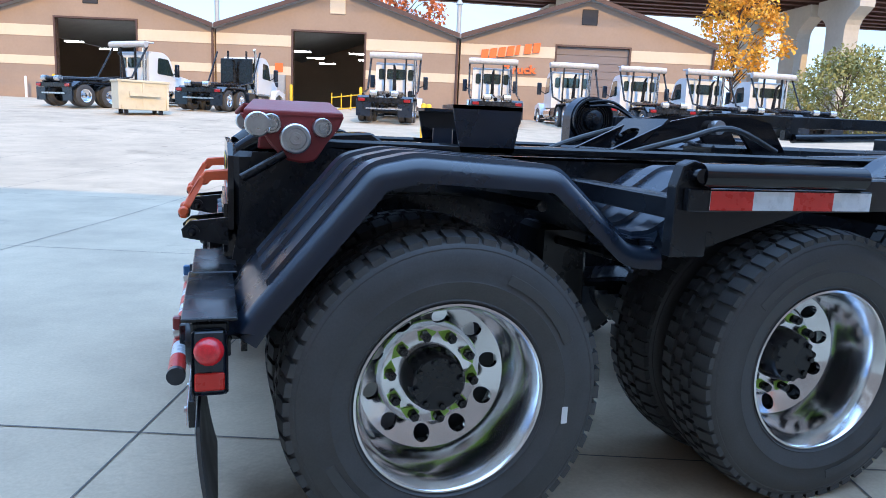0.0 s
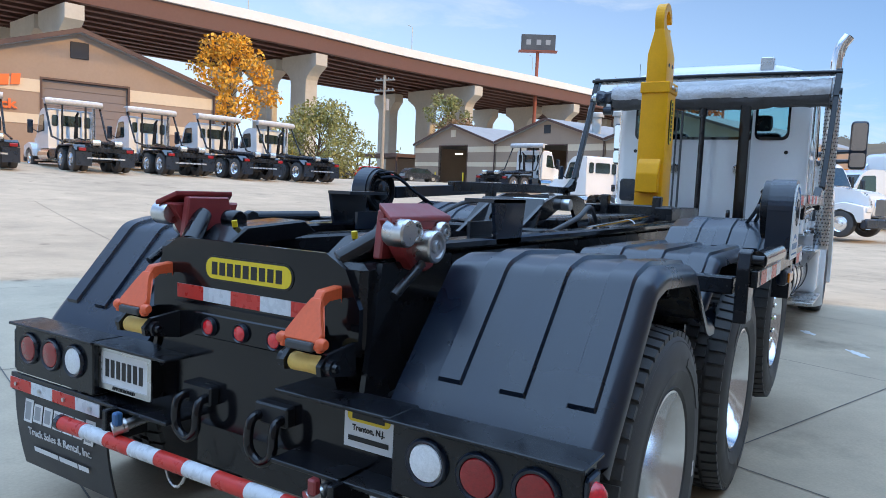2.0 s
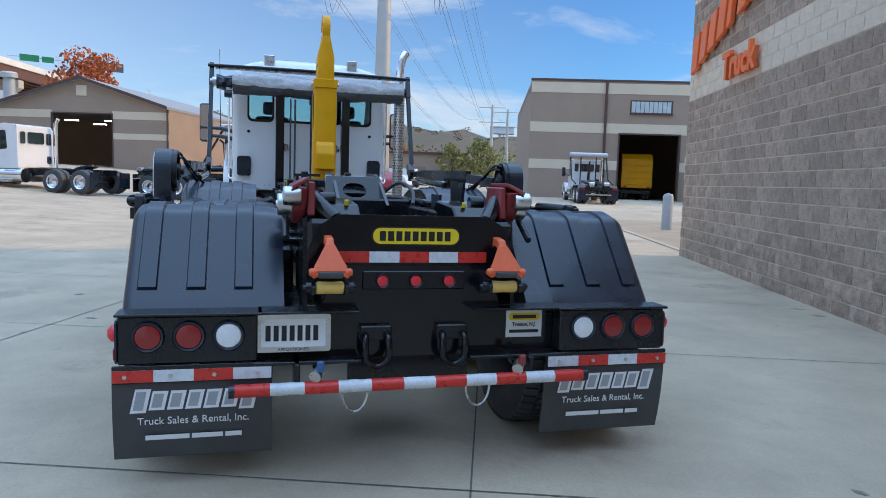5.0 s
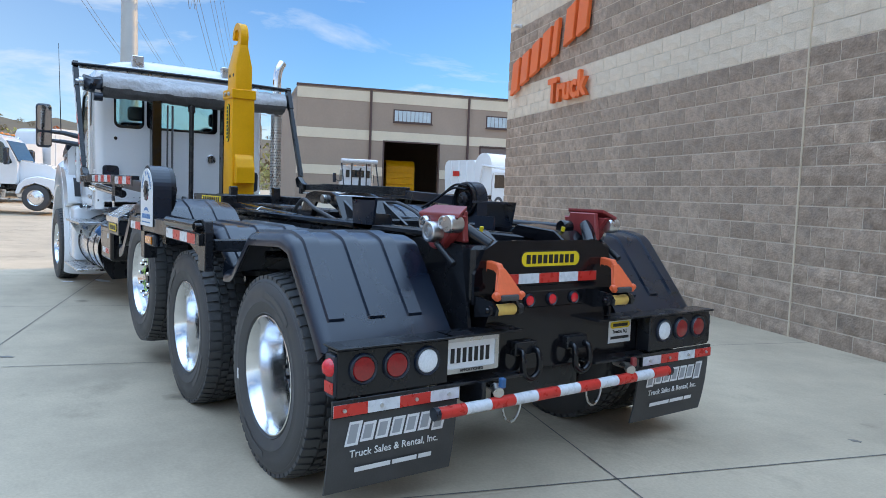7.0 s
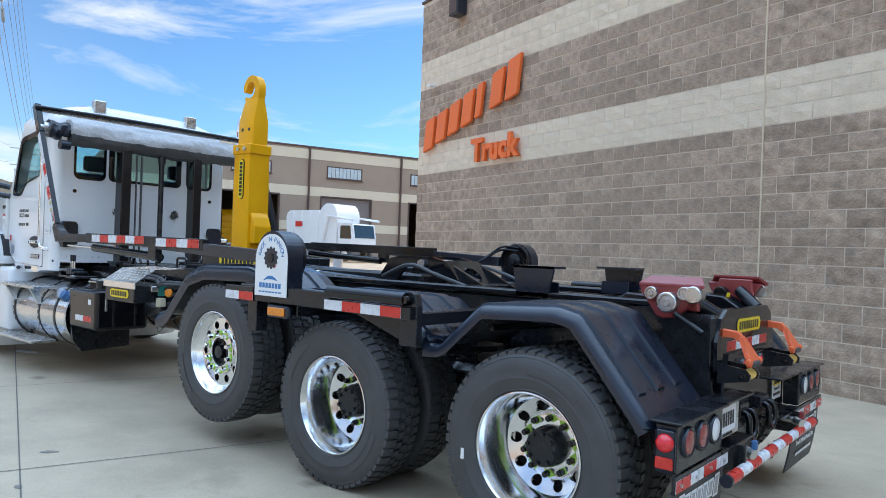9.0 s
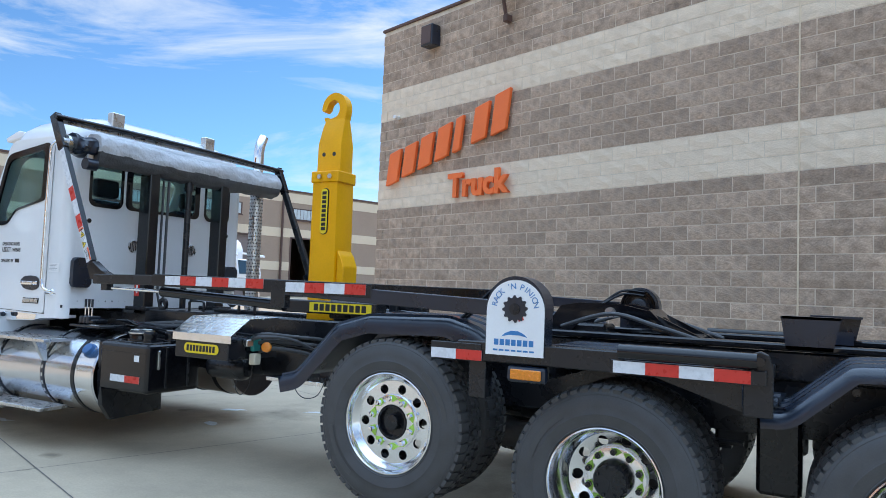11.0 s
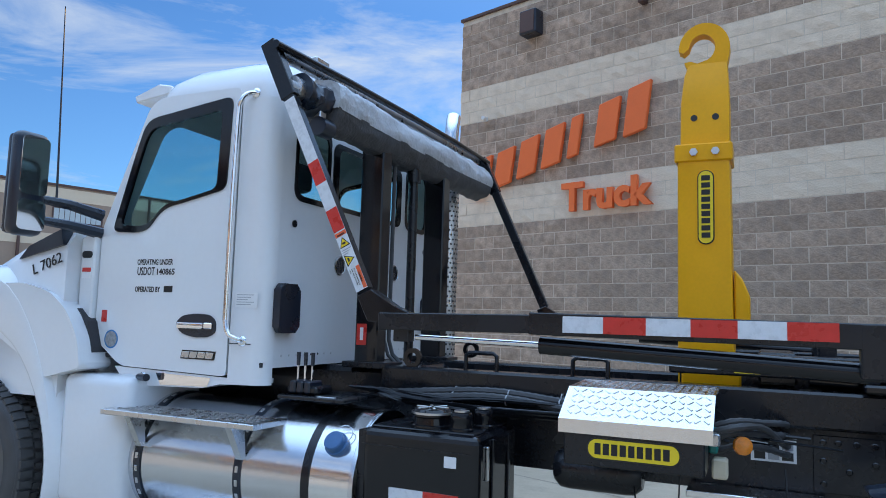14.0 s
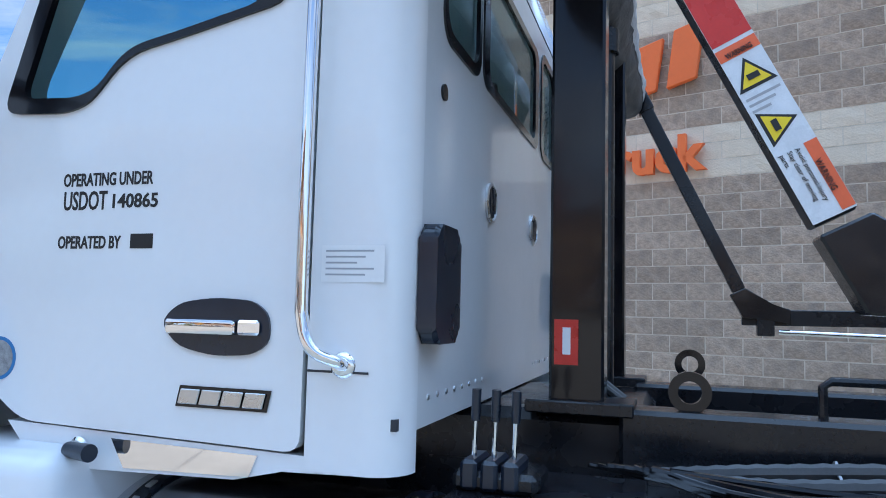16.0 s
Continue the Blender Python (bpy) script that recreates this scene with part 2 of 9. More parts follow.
    p.inputs["Coat Weight"].default_value = coat
    p.inputs["Coat Roughness"].default_value = 0.05
    if bump:
        bp = n.new("ShaderNodeBump")
        bp.inputs["Strength"].default_value, bp.inputs["Distance"].default_value = min(1.0, bump * 10), bump_dist
        l.new(add.outputs[0], bp.inputs["Height"])
        l.new(bp.outputs["Normal"], p.inputs["Normal"])
    MATS[name] = mt
    return mt


def glass_mat(name, tint, rough=0.02):
    mt = bpy.data.materials.new(name)
    mt.use_nodes = True
    p = mt.node_tree.nodes["Principled BSDF"]
    p.inputs["Base Color"].default_value = (*tint, 1)
    p.inputs["Roughness"].default_value = rough
    p.inputs["Transmission Weight"].default_value = 1.0
    p.inputs["IOR"].default_value = 1.15
    p.inputs["Specular IOR Level"].default_value = 1.0
    return mt


def glow_mat(name, col, strength):
    mt = bpy.data.materials.new(name)
    mt.use_nodes = True
    p = mt.node_tree.nodes["Principled BSDF"]
    p.inputs["Base Color"].default_value = (*col, 1)
    p.inputs["Emission Color"].default_value = (*col, 1)
    p.inputs["Emission Strength"].default_value = strength
    return mt


def concrete_mat():
    """Worn yard concrete: broad patches, mottling, oil spots and fine grit."""
    mt = bpy.data.materials.new("concrete")
    mt.use_nodes = True
    n, l = mt.node_tree.nodes, mt.node_tree.links
    p = n["Principled BSDF"]
    co = n.new("ShaderNodeTexCoord")

    def tex(kind, scale, detail=6.0, rough=0.6):
        t = n.new(kind)
        t.inputs["Scale"].default_value = scale
        if kind == "ShaderNodeTexNoise":
            t.inputs["Detail"].default_value, t.inputs["Roughness"].default_value = detail, rough
        l.new(co.outputs["Object"], t.inputs["Vector"])
        return t

    def ramp(sock, a, b, lo, hi):
        r = n.new("ShaderNodeMapRange")
        r.inputs["From Min"].default_value, r.inputs["From Max"].default_value = a, b
        r.inputs["To Min"].default_value, r.inputs["To Max"].default_value = lo, hi
        l.new(sock, r.inputs["Value"])
        return r.outputs["Result"]

    def mul(a, b):
        m = n.new("ShaderNodeMath")
        m.operation = "MULTIPLY"
        l.new(a, m.inputs[0])
        l.new(b, m.inputs[1])
        return m.outputs[0]
    broad, mott, fine = tex("ShaderNodeTexNoise", 0.16, 3), tex("ShaderNodeTexNoise", 0.9, 9, 0.68), tex("ShaderNodeTexNoise", 55, 4)
    k = mul(ramp(broad.outputs["Fac"], 0.3, 0.7, 0.90, 1.08), ramp(mott.outputs["Fac"], 0.3, 0.72, 0.76, 1.13))
    k = mul(k, ramp(fine.outputs["Fac"], 0.3, 0.7, 0.93, 1.06))
    # oil drips and damp blots
    spot = tex("ShaderNodeTexVoronoi", 0.85)
    warp = n.new("ShaderNodeMath")
    warp.operation = "MULTIPLY_ADD"
    l.new(tex("ShaderNodeTexNoise", 7, 5).outputs["Fac"], warp.inputs[0])
    warp.inputs[1].default_value = 0.16
    l.new(spot.outputs["Distance"], warp.inputs[2])
    k = mul(k, ramp(warp.outputs[0], 0.105, 0.17, 0.55, 1.0))
    blot = tex("ShaderNodeTexNoise", 0.42, 8, 0.72)
    k = mul(k, ramp(blot.outputs["Fac"], 0.56, 0.70, 1.0, 0.68))
    m = n.new("ShaderNodeMix")
    m.data_type, m.blend_type = "RGBA", "MULTIPLY"
    m.inputs["Factor"].default_value = 1.0
    m.inputs["A"].default_value = (0.52, 0.42, 0.305, 1)
    l.new(k, m.inputs["B"])
    l.new(m.outputs["Result"], p.inputs["Base Color"])
    p.inputs["Specular IOR Level"].default_value = 0.15
    l.new(ramp(mott.outputs["Fac"], 0.3, 0.7, 0.7, 0.95), p.inputs["Roughness"])
    bp = n.new("ShaderNodeBump")
    bp.inputs["Strength"].default_value, bp.inputs["Distance"].default_value = 0.3, 0.003
    l.new(fine.outputs["Fac"], bp.inputs["Height"])
    l.new(bp.outputs["Normal"], p.inputs["Normal"])
    return mt


concrete = concrete_mat()
joint_dark = material("joint_filler", (0.13, 0.12, 0.11), 0.9)
block_dark = material("split_face_block", (0.415, 0.305, 0.228), 0.92, 0, 0.42, 7.0, 45, 0.10, 0.02, 0.25, island=0.16, stain=(0.20, 0.165, 0.145), stain_at=(0.54, 0.80))
block_light = material("pale_block", (0.74, 0.61, 0.47), 0.9, 0, 0.14, 5.0, 60, 0.08, 0.014, 0.25, island=0.025)
mortar = material("mortar", (0.66, 0.56, 0.45), 0.95, 0, 0.2, 9, 80, 0.03)
far_brown = material("far_block_brown", (0.36, 0.265, 0.20), 0.9, 0, 0.10, 0.5, 6, 0.02)
far_tan = material("far_block_tan", (0.70, 0.58, 0.43), 0.9, 0, 0.06, 0.5, 6, 0.02)
far_trim = material("brown_trim", (0.10, 0.055, 0.045), 0.6)
roof_grey = material("grey_shingle", (0.30, 0.31, 0.32), 0.9, 0, 0.12, 1.2, 12, 0.03)
door_taupe = material("taupe_door", (0.22, 0.18, 0.17), 0.6, 0, 0.06, 1, 10)
dark_in = material("dark_interior", (0.045, 0.045, 0.05), 0.9)
orange_sign = material("orange_letters", (0.92, 0.17, 0.035), 0.5, 0, 0.05, 3, 40, 0.01)
black_paint = material("black_paint", (0.011, 0.012, 0.015), 0.25, 0, 0.3, 5, 70, 0.012, 0.002, 0.38, coat=0.10)
black_gloss = material("black_gloss_paint", (0.006, 0.006, 0.008), 0.14, 0, 0.2, 5, 70, 0.006, 0.001, 0.4, coat=0.15)
black_plastic = material("black_plastic", (0.007, 0.013, 0.026), 0.30, 0, 0.3, 5, 240, 0.03, 0.0008, 0.55, coat=0.2, rough_vary=0.06)
rubber = material("tyre_rubber", (0.060, 0.060, 0.062), 0.55, 0, 0.25, 9, 160, 0.03, 0.001, 0.5)
rubber_worn = material("tyre_letters", (0.062, 0.062, 0.063), 0.5)
polished = material("polished_aluminium", (0.82, 0.83, 0.85), 0.15, 1.0, 0.05, 6, 60, 0, rough_vary=0.04)
satin = material("satin_aluminium", (0.66, 0.68, 0.72), 0.20, 1.0, 0.05, 5, 70, 0, rough_vary=0.03)
brushed = material("brushed_steel", (0.62, 0.62, 0.62), 0.3, 1.0, 0.12, 12, 120, 0.02, 0.001)
chrome = material("chrome", (0.9, 0.9, 0.91), 0.05, 1.0, 0.03, 4, 30, 0, rough_vary=0.02)
white_paint = material("white_cab_paint", (0.80, 0.81, 0.82), 0.22, 0, 0.025, 2, 30, 0.004, 0.001, 0.5, coat=0.7, rough_vary=0.05)
yellow_paint = material("yellow_paint", (0.87, 0.40, 0.003), 0.38, 0, 0.08, 4, 60, 0.01, 0.001, 0.3)
label_yellow = material("yellow_label", (0.85, 0.62, 0.02), 0.4, 0, 0.04)
orange_paint = material("orange_paint", (0.80, 0.135, 0.045), 0.42, 0, 0.12, 9, 90, 0.02, stain=(0.25, 0.08, 0.03), stain_at=(0.66, 0.8))
red_primer = material("red_oxide_paint", (0.27, 0.035, 0.035), 0.4, 0, 0.15, 9, 90, 0.02, coat=0.2)
tape_red = material("red_reflective_tape", (0.62, 0.035, 0.025), 0.32, 0, 0.1, 30, 300, 0.01)
tape_white = material("silver_reflective_tape", (0.68, 0.70, 0.73), 0.3, 0, 0.1, 30, 300, 0.01)
lens_red = material("red_lens", (0.28, 0.008, 0.010), 0.16, 0, 0.25, 120, 400, 0.05, 0.002, coat=0.6)
lens_red_bright = material("bright_red_lens", (0.75, 0.02, 0.03), 0.12, 0, 0.2, 90, 300, 0.04, 0.002, coat=0.6)
lens_clear = material("clear_lens", (0.80, 0.82, 0.84), 0.15, 0, 0.12, 120, 300, 0.05, 0.002, coat=0.6)
lens_amber = material("amber_lens", (0.75, 0.22, 0.01), 0.2, 0, 0.2, 90, 300, 0.04, 0.002, coat=0.5)
white_vinyl = material("white_vinyl", (0.80, 0.80, 0.80), 0.4, 0, 0.04)
grey_vinyl = material("grey_vinyl", (0.36, 0.37, 0.39), 0.45, 0, 0.05)
blue_vinyl = material("blue_vinyl", (0.03, 0.19, 0.45), 0.4, 0, 0.05)
black_vinyl = material("black_vinyl", (0.012, 0.012, 0.013), 0.45)
green_mark = material("green_wheel_indicator", (0.42, 0.70, 0.10), 0.4, 0, 0.1)
# dark hem colour that also carries the shade under the tarp roll
tarp_shade_grey = material("shaded_tarp", (0.075, 0.075, 0.08), 0.55, 0, 0.3, 10, 60, 0.12, 0.01)
tarp_white = material("white_tarp", (0.50, 0.50, 0.51), 0.4, 0, 0.16, 9, 38, 0.10, 0.02)
tread_plate = material("bright_tread_plate", (0.80, 0.80, 0.80), 0.22, 1.0, 0.08, 8, 60, 0.02)
bolt_yellow = material("yellow_nylon", (0.75, 0.48, 0.12), 0.5, 0, 0.12, 9, 90, 0.02, stain=(0.2, 0.12, 0.05), stain_at=(0.6, 0.8))
window_glass = glass_mat("tinted_glass", (0.55, 0.72, 0.72))
blue_cap = material("blue_plastic", (0.04, 0.13, 0.30), 0.4)
safety_yellow = material("safety_yellow", (0.80, 0.52, 0.02), 0.5, 0, 0.1)
pier_con = material("pier_concrete", (0.55, 0.51, 0.44), 0.85, 0, 0.12, 0.2, 2, 0.02)
girder_brown = material("brown_girder", (0.15, 0.075, 0.06), 0.7, 0, 0.12, 0.3, 3)
parapet_white = material("pale_parapet", (0.80, 0.80, 0.78), 0.8, 0, 0.06, 0.3, 3)
steel_pole = material("galvanised_steel", (0.50, 0.50, 0.48), 0.55, 0.3, 0.08, 1, 12)
wood_pole = material("weathered_wood", (0.40, 0.35, 0.29), 0.9, 0, 0.2, 2, 30, 0.05)
bark = material("bark", (0.10, 0.075, 0.055), 0.95, 0, 0.3, 4, 30, 0.1)
leaf_yellow = material("yellow_leaves", (0.72, 0.36, 0.03), 0.7, 0, 0.2, 1.2, 9, 0, island=0.35)
leaf_green = material("green_leaves", (0.27, 0.26, 0.085), 0.7, 0, 0.25, 1.2, 9, 0, island=0.35)
leaf_rust = material("rust_leaves", (0.50, 0.13, 0.03), 0.7, 0, 0.25, 1.2, 9, 0, island=0.35)
hill_scrub = material("dry_scrub", (0.115, 0.088, 0.05), 0.95, 0, 0.35, 0.02, 0.3, 0)
leaf_scrub = material("dry_leaves", (0.17, 0.12, 0.055), 0.8, 0, 0.3, 0.05, 0.5, 0, island=0.4)
cable_grey = material("weathered_cable", (0.20, 0.21, 0.22), 0.6)
insulator_grey = material("grey_enamel", (0.36, 0.37, 0.38), 0.5)
rust_pole = material("rust_red_steel", (0.34, 0.10, 0.06), 0.7, 0, 0.15, 1, 10)
far_panel = material("faded_print", (0.09, 0.10, 0.11), 0.6, 0, 0.3, 0.6, 5)
sign_green = material("sign_green", (0.02, 0.22, 0.09), 0.5)
dark_glass = material("dark_window", (0.02, 0.035, 0.035), 0.06, 0, 0.2, 1, 8, 0, spec=0.8, coat=0.5, rough_vary=0.02)
car_red = material("red_car_paint", (0.40, 0.02, 0.025), 0.25, 0, 0.05, coat=0.6)
car_dark = material("dark_car_paint", (0.03, 0.035, 0.045), 0.25, 0, 0.05, coat=0.6)
cream_paint = material("cream_paint", (0.62, 0.56, 0.42), 0.6, 0, 0.12, 3, 30, 0.02, stain=(0.35, 0.28, 0.18), stain_at=(0.6, 0.8))
pale_pane = material("pale_pane", (0.50, 0.56, 0.58), 0.25, 0, 0.06, 2, 10, 0)
dry_earth = material("dry_earth", (0.36, 0.27, 0.18), 0.95, 0, 0.25, 0.8, 14, 0.05)
bronze_vinyl = material("bronze_vinyl", (0.30, 0.30, 0.30), 0.4, 0, 0.4, 60, 300, 0)
leaf_brown = material("brown_leaves", (0.26, 0.15, 0.07), 0.7, 0, 0.25, 1.2, 9, 0, island=0.35)
splash_white = material("pale_splash", (0.72, 0.72, 0.70), 0.7, 0, 0.15, 8, 60, 0.01)

# ---- the yard: s runs along the block wall, u away from it ----
YAW = radians(-18.72)
YARD = Matrix.Translation((0, -4.547, 0)) @ Matrix.Rotation(YAW, 4, "Z")


def F(s, u, z=0.0):
    return YARD @ Vector((s, u, z))


def rise(s, u):
    """The height of the yard, which climbs gently away from the wall."""
    c = min(max((s - 10) / 18, 0), 1)
    t = min(max((u - 9 - 3 * c) / (40 - 3 * c), 0), 1)
    t = t * t * (3 - 2 * t)
    k = 1.85 - 0.35 * min(max(s / 58, 0), 1)
    return k * t + 0.4 * min(max((s - 24) / 26, 0), 1)


def slab_grid(name, us, ss, mat):
    bm = B()
    grid = [[bm.verts.new(F(s, u, rise(s, u))) for s in ss] for u in us]
    for a, b in zip(grid, grid[1:]):
        for i in range(len(ss) - 1):
            bm.faces.new((a[i], a[i + 1], b[i + 1], b[i]))
    return obj(name, bm, mat, smooth=True)


def spread(a, b, n):
    return [a + (b - a) * i / n for i in range(n + 1)]


ground = slab_grid("ground", [-1800, -600, -200, -80, -40, -20] + spread(-10, 60, 70) + [80, 120, 200, 400, 900, 2200],
                   [-1800, -600, -200, -100] + spread(-60, 120, 60) + [160, 260, 500, 1000, 2500], concrete)
tagged(ground, "pale worn concrete yard with stains and joints", "ground", kind="structure")


def yard_joint(s0, u0, s1, u1, w=0.009):
    """A filled joint in the yard's concrete."""
    bm = B()
    n = 12
    d = Vector((u0 - u1, s1 - s0)).normalized() * w / 2
    rows = []
    for i in range(n + 1):
        s, u = s0 + (s1 - s0) * i / n, u0 + (u1 - u0) * i / n
        rows.append([bm.verts.new(F(s + k * d.x, u + k * d.y, rise(s, u) + 0.004)) for k in (-1, 1)])
    for a, b in zip(rows, rows[1:]):
        bm.faces.new((a[0], a[1], b[1], b[0]))
    return part("joint", bm, joint_dark, ground, smooth=False)


for u in (4.03, 7.85, 11.7, 15.5, 19.3):
    yard_joint(-40, u, 45, u)
for s in (-18.9, -16.05, -13.15, -10.25, -7.4, -4.5, -1.62, 1.27, 4.15, 7.05, 9.95, 12.85, 15.7, 18.6, 21.5):
    yard_joint(s, 0.05, s, 24)

# ---- the block wall beside the truck ----
WALL_S0, WALL_S1, WALL_H = -9.0, 10.38, 7.1
COURSE, LONG = 0.2139, 0.428
Z0 = 3.165 - 15 * COURSE          # the lower edge of the first whole course


def band(row):
    return 15 <= row < 18 or 24 <= row < 27


wall = obj("wall_north", bx(B(), WALL_S0, WALL_S1 - 0.012, -0.4, -0.0145, -0.3, WALL_H), mortar)
wall.matrix_world = YARD
tagged(wall, "brown split-face concrete block wall with two pale bands", "wall", kind="structure")
bm = B()
bx(bm, WALL_S0, WALL_S1 + 0.03, -0.45, 0.03, WALL_H, WALL_H + 0.06, 0.008)
cop = obj("coping", bm, far_trim, wall, "dark metal coping along the wall top", False)
# unseen extension of the wall, added to shade the ground behind the truck
rest = obj("wall_north_rest", bx(B(), -30.0, WALL_S0 - 0.004, -0.4, -0.01, -0.3, WALL_H), block_dark)
rest.matrix_world = YARD
tagged(rest, "unseen brown block wall added to shade the yard behind the truck", "wall", kind="structure")
for name, (s0, s1, u0, u1) in {"wall_west": (-30.4, -30.004, -30, -0.05), "wall_east": (WALL_S1 - 0.4, WALL_S1 - 0.012, -30, -0.42)}.items():
    o = obj(name, bx(B(), s0, s1, u0, u1, -0.3, WALL_H), far_brown)
    o.matrix_world = YARD
    tagged(o, "plain brown block side wall of the workshop", "wall", kind="structure")
o = obj("roof", bx(B(), WALL_S0, WALL_S1, -30, -0.42, WALL_H - 0.5, WALL_H - 0.3), roof_grey)
o.matrix_world = YARD
tagged(o, "flat grey roof of the workshop", "roof", kind="structure")

# ---- brown gabled workshops ----
def gable_row(name, m, spans, base, eave, peak, deep, doors, extras=(), label=""):
    """Gabled bays side by side; x runs along the front, y back from it."""
    row = thing(name, label, "building")
    row.matrix_world = m
    t = 0.35
    for i, (x0, x1) in enumerate(spans):
        xm = (x0 + x1) / 2
        outline = [(x0, base - 0.6), (x1, base - 0.6), (x1, eave), (xm, peak), (x0, eave)]
        holes = [d for d in doors if x0 < d[0] < x1]
        # the front is built of strips left, right and above each opening
        bm = B()
        def top(x):
            return eave + (peak - eave) * (1 - abs(x - xm) / ((x1 - x0) / 2))
        cuts = sorted({x0, x1, xm, *[c for d in holes for c in d[:2]]})
        for a, b in zip(cuts, cuts[1:]):
            z = base - 0.6
            for d in holes:
                if d[0] <= a and b <= d[1]:
                    z = d[2]
            prism(bm, [(a, z), (b, z), (b, top(b)), (a, top(a))], "y", 0, t)
        part("front_wall", bm, far_brown, row, smooth=False)
        for z0, z1 in ((eave - 0.95, eave - 0.25), (eave - 2.75, eave - 2.2)):
            for a, b in zip([x0] + [d[1] for d in holes], [d[0] for d in holes] + [x1]):
                bm = bx(B(), a + 0.02, b - 0.02, -0.03, 0.05, z0, z1)
                part("pale_band", bm, far_tan, row, smooth=False)
        bm = B()
        for xa, za, xb, zb in ((x0 - 0.05, eave, xm, peak), (xm, peak, x1 + 0.05, eave)):
            prism(bm, [(xa, za), (xb, zb), (xb, zb + 0.25), (xa, za + 0.25)], "y", -0.45, deep)
        part("roof", bm, roof_grey, row, "grey shingle gable roof", False)
        bm = B()
        for xa, za, xb, zb in ((x0, eave, xm, peak), (xm, peak, x1, eave)):
            prism(bm, [(xa, za + 0.03), (xb, zb + 0.03), (xb, zb + 0.3), (xa, za + 0.3)], "y", -0.52, -0.455)
        part("fascia", bm, far_trim, row, "dark brown gable trim", False)
        bm = bx(B(), xm - 0.5, xm + 0.5, -0.08, 0.02, peak - 1.45, peak - 0.5, 0.03)
        part("gable_vent", bm, far_tan if i % 2 == 0 else dark_in, row, "louvred vent under the ridge", False)
        bm = cyl(B(), (x1 - 0.1, -0.12, base), (x1 - 0.1, -0.12, eave), 0.08, n=8)
        part("downspout", bm, far_trim, row, "brown downspout")
        for d in holes:
            bm = B()
            for a, b in ((d[0] - 0.12, d[0]), (d[1], d[1] + 0.12)):
                bx(bm, a, b, -0.06, t, base - 0.2, d[2] + 0.12)
            bx(bm, d[0], d[1], -0.06, t, d[2], d[2] + 0.12)
            part("door_frame", bm, far_trim, row, smooth=False)
            if d[3]:
                n = 10
                rd = part("roller_door", bx(B(), d[0], d[1], 0.212, 0.25, base - 0.2, d[2]), door_taupe, row, "closed taupe sectional door", False)
                for k in range(n):
                    z = base - 0.2 + (d[2] - base + 0.2) * k / n
                    part("door_panel", bx(B(), d[0], d[1], 0.15, 0.21, z + 0.012, z + (d[2] - base + 0.2) / n - 0.012), door_taupe, rd, smooth=False)
    # the hall behind the openings
    x0, x1 = spans[0][0], spans[-1][1]
    for a, b, c, d in ((x0, x1, deep - 0.3, deep), (x0, x0 + 0.3, 0.35, deep - 0.3), (x1 - 0.3, x1, 0.35, deep - 0.3)):
        part("hall_wall", bx(B(), a, b, c, d, base - 0.5, eave), far_brown, row, smooth=False)
    for a, b in spans:
        part("rear_gable", prism(B(), [(a - 0.1, eave), (b + 0.1, eave), ((a + b) / 2, peak)], "y", deep - 0.3, deep), far_brown, row, smooth=False)
    for a, b in spans:
        for k in range(3):
            for j in range(2):
                part("strip_light", bx(B(), a + 4 + 4 * j, a + 5.3 + 4 * j, 4 + 5 * k, 4.2 + 5 * k, eave - 0.9, eave - 0.8), hall_lamp, row, "white strip light under the hall roof", False)
    return row


hall_lamp = glow_mat("strip_light_tube", (1, 0.98, 0.92), 6.0)
gab1 = gable_row("gabled_workshop", YARD @ Matrix.Translation((0, 48.4, 0)), [(-48.6, -32.6), (-32.3, -16.3), (-16.2, -0.5), (-0.4, 15.85)], 1.9, 6.75, 9.4, 26,
                 [(-26.65, -21.4, 7.0, 0), (-11.2, -6.6, 6.78, 0), (5.78, 10.4, 6.57, 1)], label="long brown block workshop with four gables and pale bands")
gab2 = gable_row("gabled_workshop", YARD @ Matrix.Translation((58, 0, 0)) @ Matrix.Rotation(radians(-90), 4, "Z") @ Matrix.Diagonal((1, 1, 1, 1)),
                 [(-82.2, -65.9), (-65.8, -49.3), (-49.2, -33.0)], 1.9, 6.95, 9.45, 24,
                 [(-76.8, -71.2, 6.85, 0), (-60.5, -54.5, 6.65, 0), (-43.9, -38.3, 6.4, 0)], label="brown block workshop with three gables and grey roofs")
gab2.matrix_world = YARD @ Matrix.Translation((58, 0, 0)) @ Matrix.Rotation(radians(-90), 4, "Z")

# ---- tall warehouse across the end of the yard ----
ware = thing("warehouse", "tall flat-roofed brown block warehouse with pale bands", "building")
ware.matrix_world = YARD @ Matrix.Translation((53, 0, 0)) @ Matrix.Rotation(radians(-90), 4, "Z")
# x runs along the front (x = -u), y back from it
W0, W1, WH = -1.0, 42.0, 9.65
wdoors = [(6.1, 10.75, 5.55), (14.5, 19.1, 5.55), (23.0, 27.6, 5.55)]
cuts = sorted([W0, W1] + [c for d in wdoors for c in d[:2]])
for a, b in zip(cuts, cuts[1:]):
    z = next((d[2] for d in wdoors if d[0] <= a and b <= d[1]), -0.3)
    part("front_wall", bx(B(), a, b, 0, 0.4, z, WH), far_brown, ware, smooth=False)
